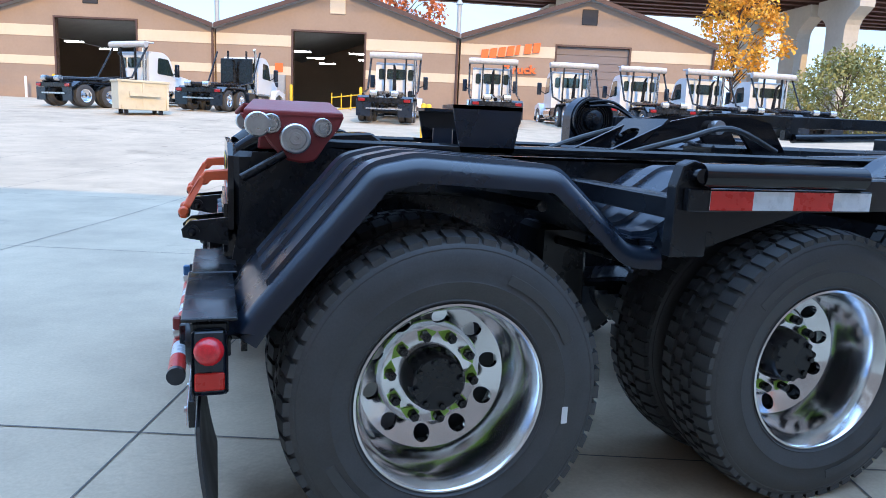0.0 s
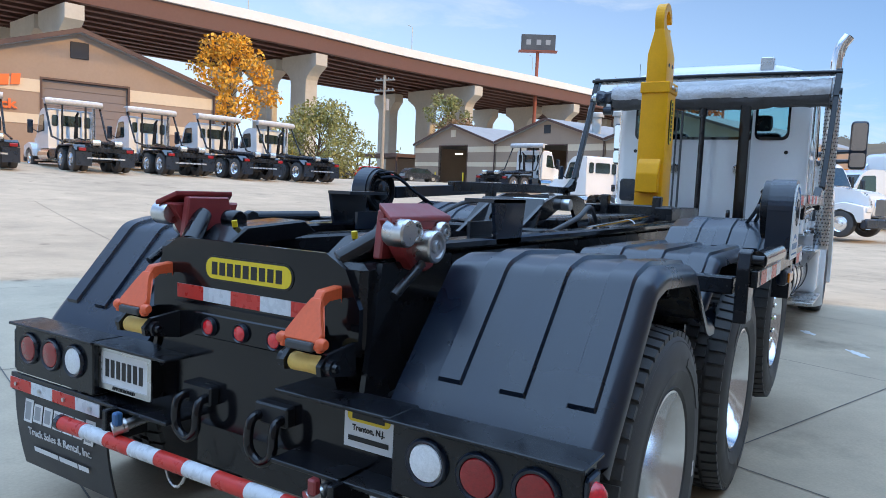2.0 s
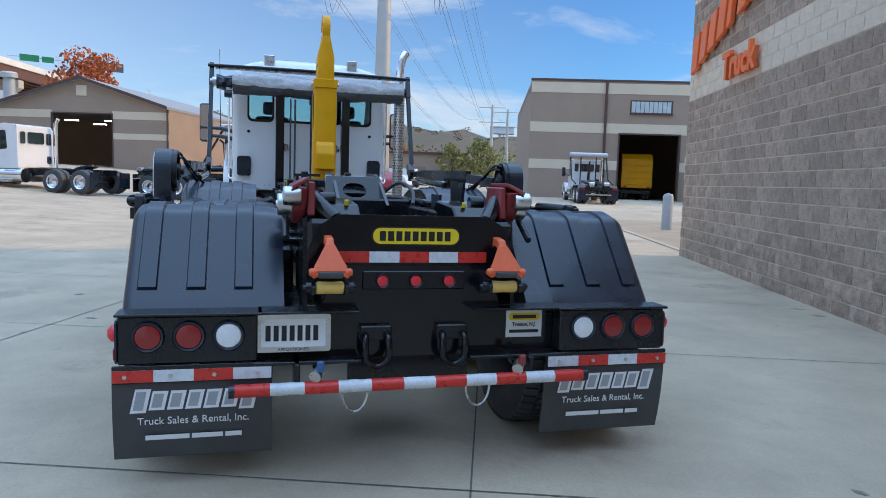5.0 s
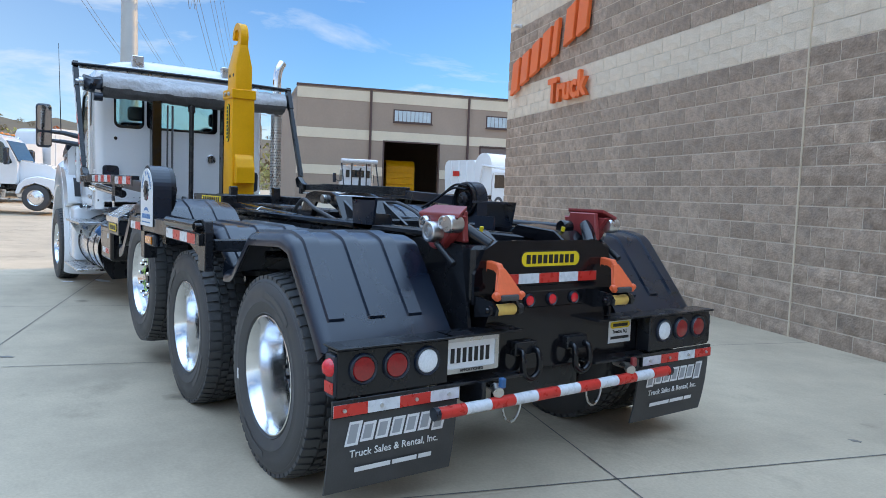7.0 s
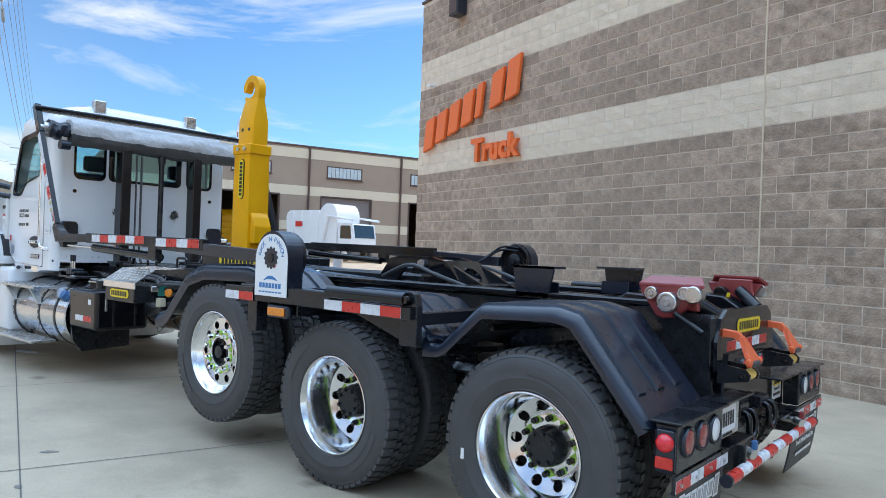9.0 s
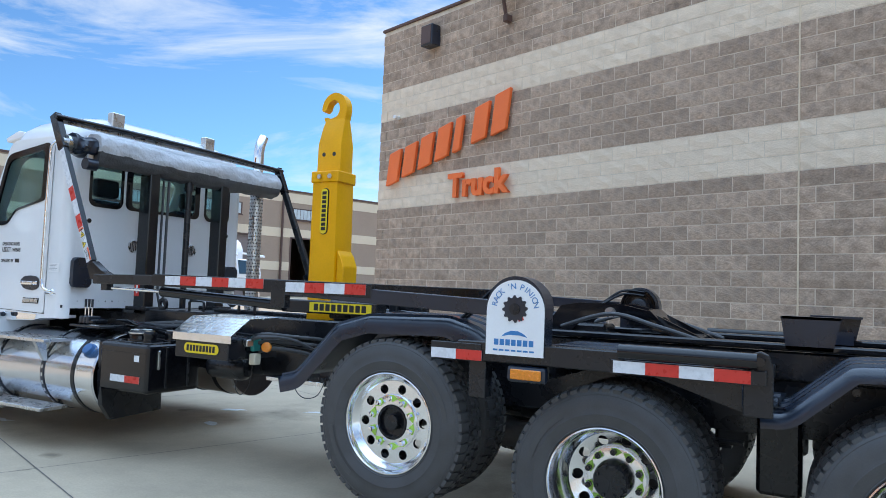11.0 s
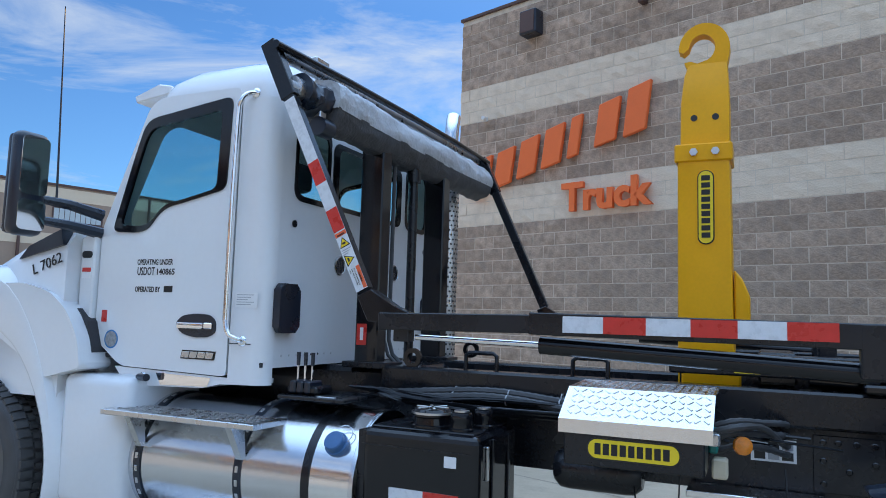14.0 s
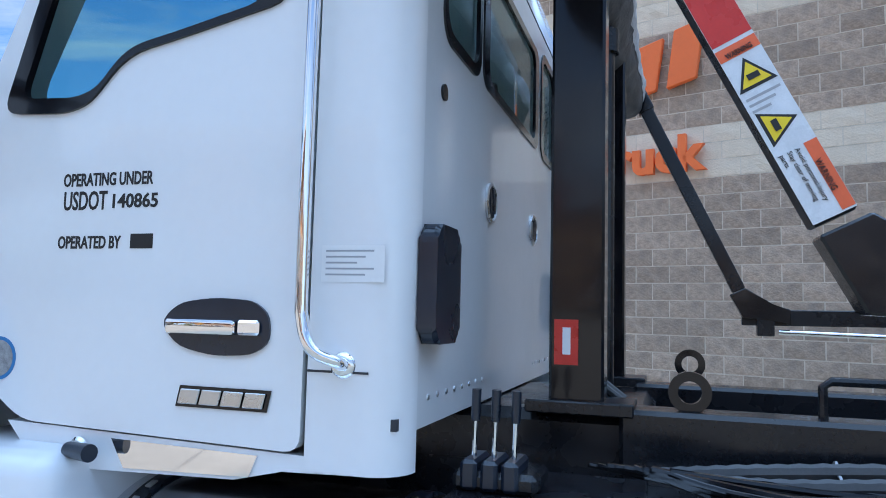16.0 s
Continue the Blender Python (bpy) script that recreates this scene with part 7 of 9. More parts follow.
part("dashboard", bx(B(), 8.02, 8.335, CY - 0.98, CY + 0.98, 1.55, 1.97, 0.05, seg=2), black_plastic, cab)
for s in SIDES:
    y = CY + s * 0.52
    bm = bx(B(), 7.28, 7.44, y - 0.24, y + 0.24, 1.62, 2.22, 0.06, seg=2)
    bx(bm, 7.30, 7.80, y - 0.25, y + 0.25, 1.50, 1.66, 0.05, seg=2)
    bx(bm, 7.29, 7.40, y - 0.13, y + 0.13, 2.24, 2.42, 0.04, seg=2)
    part("seat", bm, black_plastic, cab, "dark cab seat with headrest")
wheel_m = Matrix.Translation((7.93, CY + 0.52, 2.0)) @ Matrix.Rotation(radians(-62), 4, "Y")
part("steering_wheel", lathe(B(), [(0.21 + 0.016 * math.cos(a), 0.016 * math.sin(a)) for a in [k * math.tau / 8 for k in range(8)]], wheel_m, 32, closed=True), black_plastic, cab)
part("steering_column", cyl(B(), (7.93, CY + 0.52, 2.0), (8.15, CY + 0.52, 1.88), 0.03, n=10), black_plastic, cab)
bm = B()
rings = []
for x, top, hw in ((8.478, 1.985, 1.185), (8.85, 1.92, 1.195), (9.3, 1.80, 1.08), (9.7, 1.70, 0.94), (10.0, 1.60, 0.82), (10.25, 1.42, 0.72)):
    rings.append([bm.verts.new((x, CY + y, z)) for y, z in ((-hw, 0.95), (-hw, top - 0.14), (-hw + 0.06, top - 0.05), (-hw * 0.6, top), (0, top + 0.02), (hw * 0.6, top), (hw - 0.06, top - 0.05), (hw, top - 0.14), (hw, 0.95))])
for a, b in zip(rings, rings[1:]):
    for k in range(8):
        bm.faces.new((a[k], a[k + 1], b[k + 1], b[k]))
bm.faces.new(rings[0])
bm.faces.new(rings[-1][::-1])
part("hood", bm, white_paint, cab, "long white sloping hood")
part("grille", bx(B(), 10.24, 10.30, CY - 0.62, CY + 0.62, 0.85, 1.40, 0.02), chrome, cab, smooth=False)
part("front_bumper", bx(B(), 10.25, 10.42, CY - 1.15, CY + 1.15, 0.40, 0.78, 0.04, seg=2), chrome, cab)

# exhaust stack on the right
bm = cyl(B(), (7.075, -1.29, 0.95), (7.075, -1.29, 2.66), 0.074, n=28)
stack = part("exhaust_pipe", bm, brushed, truck, "perforated bright exhaust stack with a curved tip")
bm = B()
for i in range(42):
    for k in range(14):
        a = (k + 0.5 * (i % 2)) * math.tau / 14
        cyl(bm, (7.075 + 0.0735 * math.cos(a), -1.29 + 0.0735 * math.sin(a), 1.0 + 0.039 * i), (7.075 + 0.0752 * math.cos(a), -1.29 + 0.0752 * math.sin(a), 1.0 + 0.039 * i), 0.009, n=6)
tagged(part("perforated_sleeve", bm, dark_in, stack, smooth=False), kind="stuff")
part("stack_tip", sweep(B(), curve_pts([(7.075, -1.29, 2.62), (7.075, -1.29, 2.88), (7.08, -1.295, 3.00), (7.085, -1.32, 3.11), (7.10, -1.375, 3.20)], 6), 0.060, 20), chrome, stack)
part("stack_bore", cyl(B(), (7.0985, -1.3695, 3.191), (7.1005, -1.3775, 3.205), 0.054, n=20), dark_in, stack, smooth=False)

# ---- blocks of the wall ----
def block_mesh(name, w, h, mat, rough=0.010, seed=0):
    """One split-face block: its face uneven, its edges drawn in."""
    random.seed(seed)
    bm = B()
    nx, nz = 3, 2
    g = [[bm.verts.new((-w / 2 + w * i / nx, -0.004 + (random.uniform(-1, 1) * rough if 0 < i < nx and 0 < k < nz else random.uniform(-0.3, 0.3) * rough - (0.006 if i in (0, nx) or k in (0, nz) else 0)), -h / 2 + h * k / nz)) for k in range(nz + 1)] for i in range(nx + 1)]
    for i in range(nx):
        for k in range(nz):
            bm.faces.new((g[i][k], g[i + 1][k], g[i + 1][k + 1], g[i][k + 1]))
    edge = [g[i][0] for i in range(nx + 1)] + [g[nx][k] for k in range(1, nz + 1)] + [g[i][nz] for i in range(nx - 1, -1, -1)] + [g[0][k] for k in range(nz - 1, 0, -1)]
    back = [bm.verts.new((v.co.x, -0.03, v.co.z)) for v in edge]
    for i in range(len(edge)):
        j = (i + 1) % len(edge)
        bm.faces.new((edge[i], edge[j], back[j], back[i]))
    o = obj(name, bm, mat)
    me = o.data
    bpy.data.objects.remove(o)
    return me


bw, bh = LONG - 0.014, COURSE - 0.014
DARKS = [block_mesh("block", bw, bh, block_dark, 0.009, k) for k in range(7)]
PALES = [block_mesh("block", bw, bh, block_light, 0.008, 40 + k) for k in range(4)]
rest = {"dark": ([], []), "pale": ([], [])}
random.seed(21)
rows = int((WALL_H - Z0) / COURSE) + 1
singles = 0
for r in range(rows):
    z = Z0 + (r + 0.5) * COURSE
    if z + COURSE / 2 > WALL_H + 0.01:
        break
    s = WALL_S1 - (0.0 if r % 2 else LONG / 2)
    while s - LONG > WALL_S0:
        c = s - LONG / 2
        pale = band(r)
        me = random.choice(PALES if pale else DARKS)
        near = 1.7 < c < 8.0 and 4 <= r < 24
        if near and singles < 300:
            ob = piece("block", me, Matrix.Translation((c, 0, z)), wall)
            singles += 1
        else:
            vs, fs = rest["pale" if pale else "dark"]
            n = len(vs)
            vs += [(v.co.x + c, v.co.y, v.co.z + z) for v in me.vertices]
            fs += [[n + i for i in p.vertices] for p in me.polygons]
        s -= LONG
    if r % 2 == 0:
        # half block at the corner
        vs, fs = rest["pale" if band(r) else "dark"]
        n = len(vs)
        a, b = WALL_S1 - LONG / 2 + 0.005, WALL_S1
        vs += [(a, -0.004, z - bh / 2), (b, -0.004, z - bh / 2), (b, -0.004, z + bh / 2), (a, -0.004, z + bh / 2), (a, -0.03, z - bh / 2), (b, -0.03, z - bh / 2), (b, -0.03, z + bh / 2), (a, -0.03, z + bh / 2)]
        fs += [[n, n + 1, n + 2, n + 3], [n + 4, n, n + 3, n + 7], [n + 1, n + 5, n + 6, n + 2], [n + 3, n + 2, n + 6, n + 7], [n + 4, n + 5, n + 1, n]]
for key, (vs, fs) in rest.items():
    me = bpy.data.meshes.new("blocks")
    me.from_pydata(vs, [], fs)
    me.materials.append(block_dark if key == "dark" else block_light)
    ob = new("blocks", me)
    ob.parent = wall
    tagged(ob, "rows of split-face blocks", kind="stuff")
part("control_joint", bx(B(), 1.586, 1.604, -0.02, 0.004, -0.1, WALL_H - 0.02), far_tan, wall, "pale sealed joint down the wall", False)

# ---- wall sign and fittings ----
sign = thing("wall_sign", "raised orange sign letters on the block wall", "sign")
sign.matrix_world = YARD
for k in range(7):
    # the trade name stands as plain slanted blocks, rising to one end
    x = 9.98 - 0.505 * k
    z = 3.98 + 0.118 * k
    h = 0.62 + (0.06 if k in (0, 6) else 0.0) + 0.01 * k
    w = 0.37 if k != 4 else 0.20
    pts = [(x, z - h / 2), (x - w, z - h / 2 + 0.235 * w), (x - w - 0.10, z + h / 2 + 0.235 * w), (x - 0.10, z + h / 2)]
    part("sign_block", prism(B(), pts, "y", 0.03, 0.11, 0.012), orange_sign, sign, "plain orange slanted sign block", False)
o = letters("sign_letters", "Truck", 0.62, face_m((7.30, 0.035, 3.46), (-1, 0.0, 0.0), (0, 0, 1)), orange_sign, sign, depth=0.035, width=1.58, bold=0.022)
o["label"] = "raised orange letters"
o.matrix_basis = face_m((7.28, 0.07, 3.46), (-1, 0, 0.0), (0, 0, 1))


def on_wall(name, label, cat, bm_mat):
    t = thing(name, label, cat)
    t.matrix_world = YARD
    for n, bm, mat in bm_mat:
        part(n, bm, mat, t, smooth=False)
    return t


on_wall("wall_speaker", "dark square box mounted high on the block wall", "wall box", [("box", bx(B(), 8.52, 8.86, 0.0, 0.24, 6.38, 6.80, 0.015), black_plastic), ("front", bx(B(), 8.55, 8.83, 0.24, 0.25, 6.41, 6.77), far_trim)])
bm = bx(B(), 6.40, 6.86, 0.10, 0.62, 6.83, 6.98, 0.03, m=Matrix.Translation((0, 0, 0)))
on_wall("flood_light", "bronze flood light tilted on a wall arm", "wall light", [("arm", bx(B(), 6.58, 6.68, 0.0, 0.16, 6.36, 6.50, 0.015), far_trim), ("elbow", cyl(B(), (6.63, 0.12, 6.46), (6.63, 0.22, 6.80), 0.035, n=10), far_trim), ("head", bm, far_trim), ("lens", bx(B(), 6.43, 6.83, 0.14, 0.58, 6.815, 6.83), tape_white)])
on_wall("wall_camera", "small white camera on the block wall", "camera", [("mount", bx(B(), 9.70, 9.78, 0.0, 0.05, 5.06, 5.14, 0.01), white_vinyl), ("body", cyl(B(), (9.74, 0.05, 5.10), (9.66, 0.20, 5.08), 0.035, n=12), white_vinyl)])

# dark oil blots on the concrete
oil = material("oil_blot", (0.20, 0.175, 0.15), 0.6, 0, 0.2, 8, 60, 0.01)
rnd = random.Random(5)
for x, y, r in ((4.0, 2.2, 0.045), (3.4, 2.6, 0.03), (2.9, 3.1, 0.022), (0.2, 3.0, 0.03), (-0.6, -2.0, 0.03), (-1.1, -0.8, 0.035), (-1.9, 0.4, 0.025), (-0.9, -3.1, 0.03), (5.4, 2.6, 0.04), (1.6, 4.2, 0.025), (-0.2, -3.4, 0.02)):
    pts = []
    for k in range(18):
        a = k * math.tau / 18
        q = r * (0.55 + 0.5 * rnd.random())
        pts.append((q * math.cos(a) * 1.5, q * math.sin(a) * 0.8))
    part("oil_blot", prism(B(), pts, "z", 0.002, 0.0035, m=Matrix.Translation((x, y, 0)) @ Matrix.Rotation(rnd.random() * 3, 4, "Z")), oil, ground, "dark oil blot on the concrete", False)
# dried paint splashes and a damp patch on the concrete
for x, y, r, sq in ((8.60, 0.70, 0.16, 0.5), (7.21, -1.23, 0.10, 0.6), (6.80, -0.51, 0.08, 0.8), (6.33, -1.74, 0.12, 0.5), (8.64, 1.15, 0.07, 0.7)):
    rnd = random.Random(int(x * 100))
    pts = []
    for k in range(22):
        a = k * math.tau / 22
        q = r * (0.6 + 0.5 * rnd.random())
        pts.append((q * math.cos(a) * 1.6, q * math.sin(a) * sq))
    part("paint_splash", prism(B(), pts, "z", 0.002, 0.004, m=Matrix.Translation((x, y, 0)) @ Matrix.Rotation(rnd.random() * 3, 4, "Z")), splash_white, ground, "dried pale splash on the concrete", False)

# ---- beyond the yard ----
rng = np.random.default_rng(7)


def raw(name, verts, faces, mat, parent=None, label=""):
    me = bpy.data.meshes.new(name)
    me.from_pydata([tuple(v) for v in verts], [], faces)
    me.update()
    me.materials.append(mat)
    ob = new(name, me)
    if parent:
        ob.parent = parent
    if label:
        ob["label"] = label
    return ob


def heading(s, u, ds, du, z=None):
    """A pose in the yard that faces along (ds, du)."""
    p, q = F(s, u), F(s + ds, u + du)
    a = math.atan2(q.y - p.y, q.x - p.x)
    return Matrix.Translation((p.x, p.y, rise(s, u) if z is None else z)) @ Matrix.Rotation(a, 4, "Z")


# -- highway bridge on tall piers --
BRIDGE = [(20, 90), (60, 82.5), (75, 79), (88, 76.5), (104, 74), (124, 69), (142, 64), (165, 58.5), (198, 51.5), (260, 39), (360, 20)]
bridge_line = [Vector((p.x, p.y)) for p in curve_pts([(x, y, 0) for x, y in BRIDGE], 4)]
bridge_len = [0.0]
for a, b in zip(bridge_line, bridge_line[1:]):
    bridge_len.append(bridge_len[-1] + (b - a).length)


def on_bridge(d, off):
    i = next((k for k in range(1, len(bridge_len)) if bridge_len[k] >= d), len(bridge_len) - 1)
    a, b = bridge_line[i - 1], bridge_line[i]
    t = (b - a).normalized()
    p = a + t * (d - bridge_len[i - 1])
    return p + Vector((-t.y, t.x)) * off, t


def along_bridge(name, o0, o1, z0, z1, mat, label=""):
    vs, fs = [], []
    ds = spread(0, bridge_len[-1], 48)
    for d in ds:
        p, q = on_bridge(d, o0)[0], on_bridge(d, o1)[0]
        vs += [(p.x, p.y, z0), (q.x, q.y, z0), (q.x, q.y, z1), (p.x, p.y, z1)]
    for i in range(len(ds) - 1):
        k = 4 * i
        fs += [(k + j, k + (j + 1) % 4, k + 4 + (j + 1) % 4, k + 4 + j) for j in range(4)]
    return raw(name, vs, fs, mat, bridge, label)


bridge = thing("highway_bridge", "high brown steel girder highway bridge on pale concrete piers", "bridge")
along_bridge("parapet", -0.25, 0.2, 24.6, 26.0, parapet_white, "pale concrete parapet")
along_bridge("parapet", 31.0, 31.4, 24.6, 26.0, parapet_white, "pale concrete parapet")
along_bridge("deck", 0.2, 31.0, 24.2, 24.9, pier_con, "concrete road deck")
for k, off in enumerate((0.15, 3.4, 6.8, 10.2, 13.6, 17.4, 20.8, 24.2, 27.6, 30.8)):
    along_bridge("girder", off, off + 0.4, 22.2, 24.55, girder_brown, "brown steel plate girder")
    along_bridge("girder_flange", off - 0.35, off + 0.75, 22.1, 22.2, girder_brown)
for d in (30, 67, 105.5, 138, 170, 203, 237, 270):
    for off, w in ((4.0, 9.0), (15.0, 9.5), (28.0, 7.5)):
        p, t = on_bridge(d, off)
        m = Matrix.Translation((p.x, p.y, 0)) @ Matrix.Rotation(math.atan2(t.y, t.x), 4, "Z")
        bm = B()
        prism(bm, arc_poly([(-2.0, -2), (2.0, -2), (2.0, 18.2), (w / 2, 19.9), (w / 2, 21.7), (-w / 2, 21.7), (-w / 2, 19.9), (-2.0, 18.2)], [0, 0, 1.2, 0, 0, 0, 0, 1.2], 3), "x", -1.15, 1.15, m=m)
        part("pier", bm, pier_con, bridge, "pale concrete hammerhead pier", False)
        for y in (-w / 3, 0, w / 3):
            part("bearing", bx(B(), -0.5, 0.5, y - 0.4, y + 0.4, 21.7, 22.1, m=m), girder_brown, bridge, smooth=False)
for k in range(9):
    p, t = on_bridge(20 + 34 * k, 0.1)
    part("light_pole", sweep(B(), [(p.x, p.y, 25.5), (p.x, p.y, 30.0), (p.x - 0.3, p.y + 0.9, 30.5)], 0.07, 6), steel_pole, bridge)


# -- trees --
def leaves(name, centres, radii, count, size, mat, parent, flat=0.75):
    """Many small leaf sprays scattered through clumps."""
    cs, rs = np.array(centres, float), np.array(radii, float)
    w = rs ** 2 / (rs ** 2).sum()
    idx = rng.choice(len(cs), count, p=w)
    d = rng.normal(size=(count, 3))
    d /= np.linalg.norm(d, axis=1)[:, None]
    r = rs[idx] * (0.35 + 0.75 * rng.random(count) ** 0.6)
    p = cs[idx] + d * r[:, None] * np.array([1, 1, flat])
    a = rng.normal(size=(count, 3))
    a /= np.linalg.norm(a, axis=1)[:, None]
    b = np.cross(a, rng.normal(size=(count, 3)))
    b /= np.linalg.norm(b, axis=1)[:, None]
    sz = size * (0.5 + rng.random(count))[:, None]
    v = np.stack([p - a * sz, p + b * sz * 0.6, p + a * sz, p - b * sz * 0.6], 1).reshape(-1, 3)
    return raw(name, v, [(4 * i, 4 * i + 1, 4 * i + 2, 4 * i + 3) for i in range(count)], mat, parent)


def tree(name, label, at, height, spread_r, mat, count, size, trunk=0.22, bare=0.3, clumps=26, group=""):
    t = thing(name, label, "tree", group, at=at)
    bm = B()
    cents, rads = [], []
    sweep(bm, [(0, 0, -0.4), (0.1, 0, height * 0.2), (-0.05, 0.1, height * bare), (0.1, 0.0, height * 0.6), (0.05, 0.05, height * 0.85)], [trunk * 1.25, trunk, trunk * 0.85, trunk * 0.5, 0.04], 8)
    for k in range(clumps):
        h = height * (bare + (0.98 - bare) * (k + rng.random()) / clumps)
        f = (h / height - bare) / (1 - bare)
        rr = spread_r * (0.35 + 1.0 * math.sin(math.pi * min(1, 0.18 + 0.8 * f))) * (0.45 + 0.65 * rng.random()) * 0.8
        a = k * 2.4 + rng.random()
        c = Vector((rr * math.cos(a), rr * math.sin(a), h))
        base = Vector((0.05, 0.03, max(height * bare * 0.7, h - rr * 0.9)))
        sweep(bm, [base, base.lerp(c, 0.5) + Vector((0, 0, 0.12 * rr)), c], [trunk * 0.34, trunk * 0.2, 0.02], 5)
        cents.append(c)
        rads.append(spread_r * (0.22 + 0.2 * rng.random()))
    part("trunk", bm, bark, t, "bare forking trunk and limbs")
    leaves("crown", cents, rads, count, size, mat, t)
    return t


def wpt(x, y):
    return (x, y, 1.6)


tree("yellow_tree", "bright golden yellow autumn tree beside the gabled shed", (36.8, 42.0, 1.7), 10.4, 2.75, leaf_yellow, 4200, 0.15, 0.15, 0.40, 30)
tree("green_tree", "broad green tree behind the parked trucks", (53.4, 47.6, 1.5), 7.4, 4.4, leaf_green, 9000, 0.15, 0.18, 0.12, 40)
tree("rust_tree", "half-bare tree turning from green to rust", (92.4, 54.9, 1.4), 10.4, 4.0, leaf_brown, 3400, 0.2, 0.2, 0.3, 30)
tree("tree", "olive green autumn tree behind the rust tree", (95.5, 58.5, 1.4), 14.6, 3.2, leaf_green, 2200, 0.2, 0.2, 0.62, 20)
tree("orange_tree", "orange red autumn tree behind the sheds", (105.0, 22.3, 1.4), 15.6, 5.2, leaf_rust, 4200, 0.27, 0.25, 0.3, 30)
tree("red_tree", "red leaved tree showing above the shed roof", (22.4, 84.0, 1.6), 16.6, 4.4, leaf_rust, 2600, 0.26, 0.25, 0.4, 26)
tree("roadside_tree", "slim green tree beside the truck park", (130.8, -42.5, 0.4), 9.2, 3.2, leaf_green, 2600, 0.24, 0.18, 0.2, 22)
tree("roadside_tree", "slim green tree beside the truck park", (128.8, -36.0, 0.4), 7.8, 2.6, leaf_green, 2000, 0.24, 0.18, 0.2, 20)
tree("red_tree", "low orange red tree at the foot of the hill", (160.0, -15.0, 0.4), 10.6, 5.2, leaf_rust, 3000, 0.3, 0.2, 0.15, 24)
tree("red_tree", "low orange red tree at the foot of the hill", (152.0, -29.5, 0.4), 9.0, 3.8, leaf_rust, 2200, 0.3, 0.2, 0.15, 22)
tree("yellow_tree", "low golden tree beyond the truck park", (112.0, 69.0, 1.4), 9.0, 4.0, leaf_yellow, 2200, 0.28, 0.2, 0.2, 20)

# far woods along the flat land
cents, rads = [], []
for k in range(340):
    a = radians(-75 + 205 * rng.random())
    d = 215 + 190 * rng.random()
    h = 3 + 7 * rng.random()
    cents.append((d * math.cos(a), d * math.sin(a), h))
    rads.append(5 + 4 * rng.random())
half = len(cents) // 2
w = leaves("woods", cents[:half], rads[:half], 38000, 0.62, leaf_green, None, 1.0)
tagged(w, "far belt of green trees on the flat land", "trees", kind="stuff")
w = leaves("woods", cents[half:], rads[half:], 30000, 0.62, leaf_scrub, None, 1.0)
tagged(w, "far belt of brown autumn trees", "trees", kind="stuff")

# the long scrub hill
vs, fs = [], []
AZ = spread(-100, 75, 90)
for i, az in enumerate(AZ):
    a = radians(az)
    top = (62 + 5 * math.sin(az * 0.09 + 1) + 2.5 * math.sin(az * 0.37)) * min(1, max(0.25, (42 - az) / 40))
    for j in range(7):
        f = j / 6
        d = 330 + 520 * f
        vs.append((d * math.cos(a), d * math.sin(a), -2 + (top + 2) * (f ** 0.8) * (1 + 0.06 * math.sin(az * 1.3 + 4 * f))))
for i in range(len(AZ) - 1):
    for j in range(6):
        k = 7 * i + j
        fs.append((k, k + 7, k + 8, k + 1))
hill = raw("hill", vs, fs, hill_scrub)
hill.data.polygons.foreach_set("use_smooth", [True] * len(hill.data.polygons))
tagged(hill, "long dry brown hill with scrub along the skyline", "hill", kind="structure")
cents, rads = [], []
for k in range(620):
    i = int(rng.integers(0, len(AZ)))
    j = int(rng.choice([6, 6, 5, 4, 3, 2, 1, 1]))
    v = Vector(vs[7 * i + j])
    v += Vector((rng.normal() * 14, rng.normal() * 14, 0.0))
    cents.append((v.x, v.y, v.z + 0.2))
    rads.append(2.0 + 3.2 * rng.random())
w = leaves("hill_shrubs", cents, rads, 42000, 0.6, leaf_scrub, None, 0.55)
tagged(w, "dark shrubs scattered over the hill", "shrubs", kind="stuff")
for k, (az, w_) in enumerate(((-19.5, 26), (-24.0, 44), (-29.0, 30))):
    a = radians(az)
    t = thing("hilltop_building", "long white low building on the hill", "building", "hilltop buildings", at=(790 * math.cos(a), 790 * math.sin(a), 55.5))
    t.rotation_euler = (0, 0, a)
    part("wall", bx(B(), -8, 8, -w_ / 2, w_ / 2, 0, 7.0), white_vinyl, t, smooth=False)
    part("roof", prism(B(), [(-9, 7.0), (9, 7.0), (0, 8.6)], "y", -w_ / 2 - 0.5, w_ / 2 + 0.5), roof_grey, t, smooth=False)


# -- poles, wires and signs --
def wire(pts, r, parent, name="cable"):
    return part(name, sweep(B(), pts, r, 5), cable_grey, parent)


MONO = Vector((62.7, -10.7, 0.3))
FAR = Vector((234.5, -79.5, 0.5))
run = (FAR - MONO)
run.z = 0
run.normalize()
across = Vector((-run.y, run.x, 0))
mono = thing("transmission_pole", "tall grey steel transmission pole with cross arms", "power pole", at=MONO)
part("shaft", cyl(B(), (0, 0, -0.3), (0, 0, 34), 0.84, 0.42, 20), steel_pole, mono, "tapered galvanised steel shaft")
part("flange", cyl(B(), (0, 0, 9.0), (0, 0, 9.12), 0.93, n=20), steel_pole, mono)
part("base_plate", cyl(B(), (0, 0, -0.25), (0, 0, 0.12), 1.35, n=20), pier_con, mono, "concrete footing")
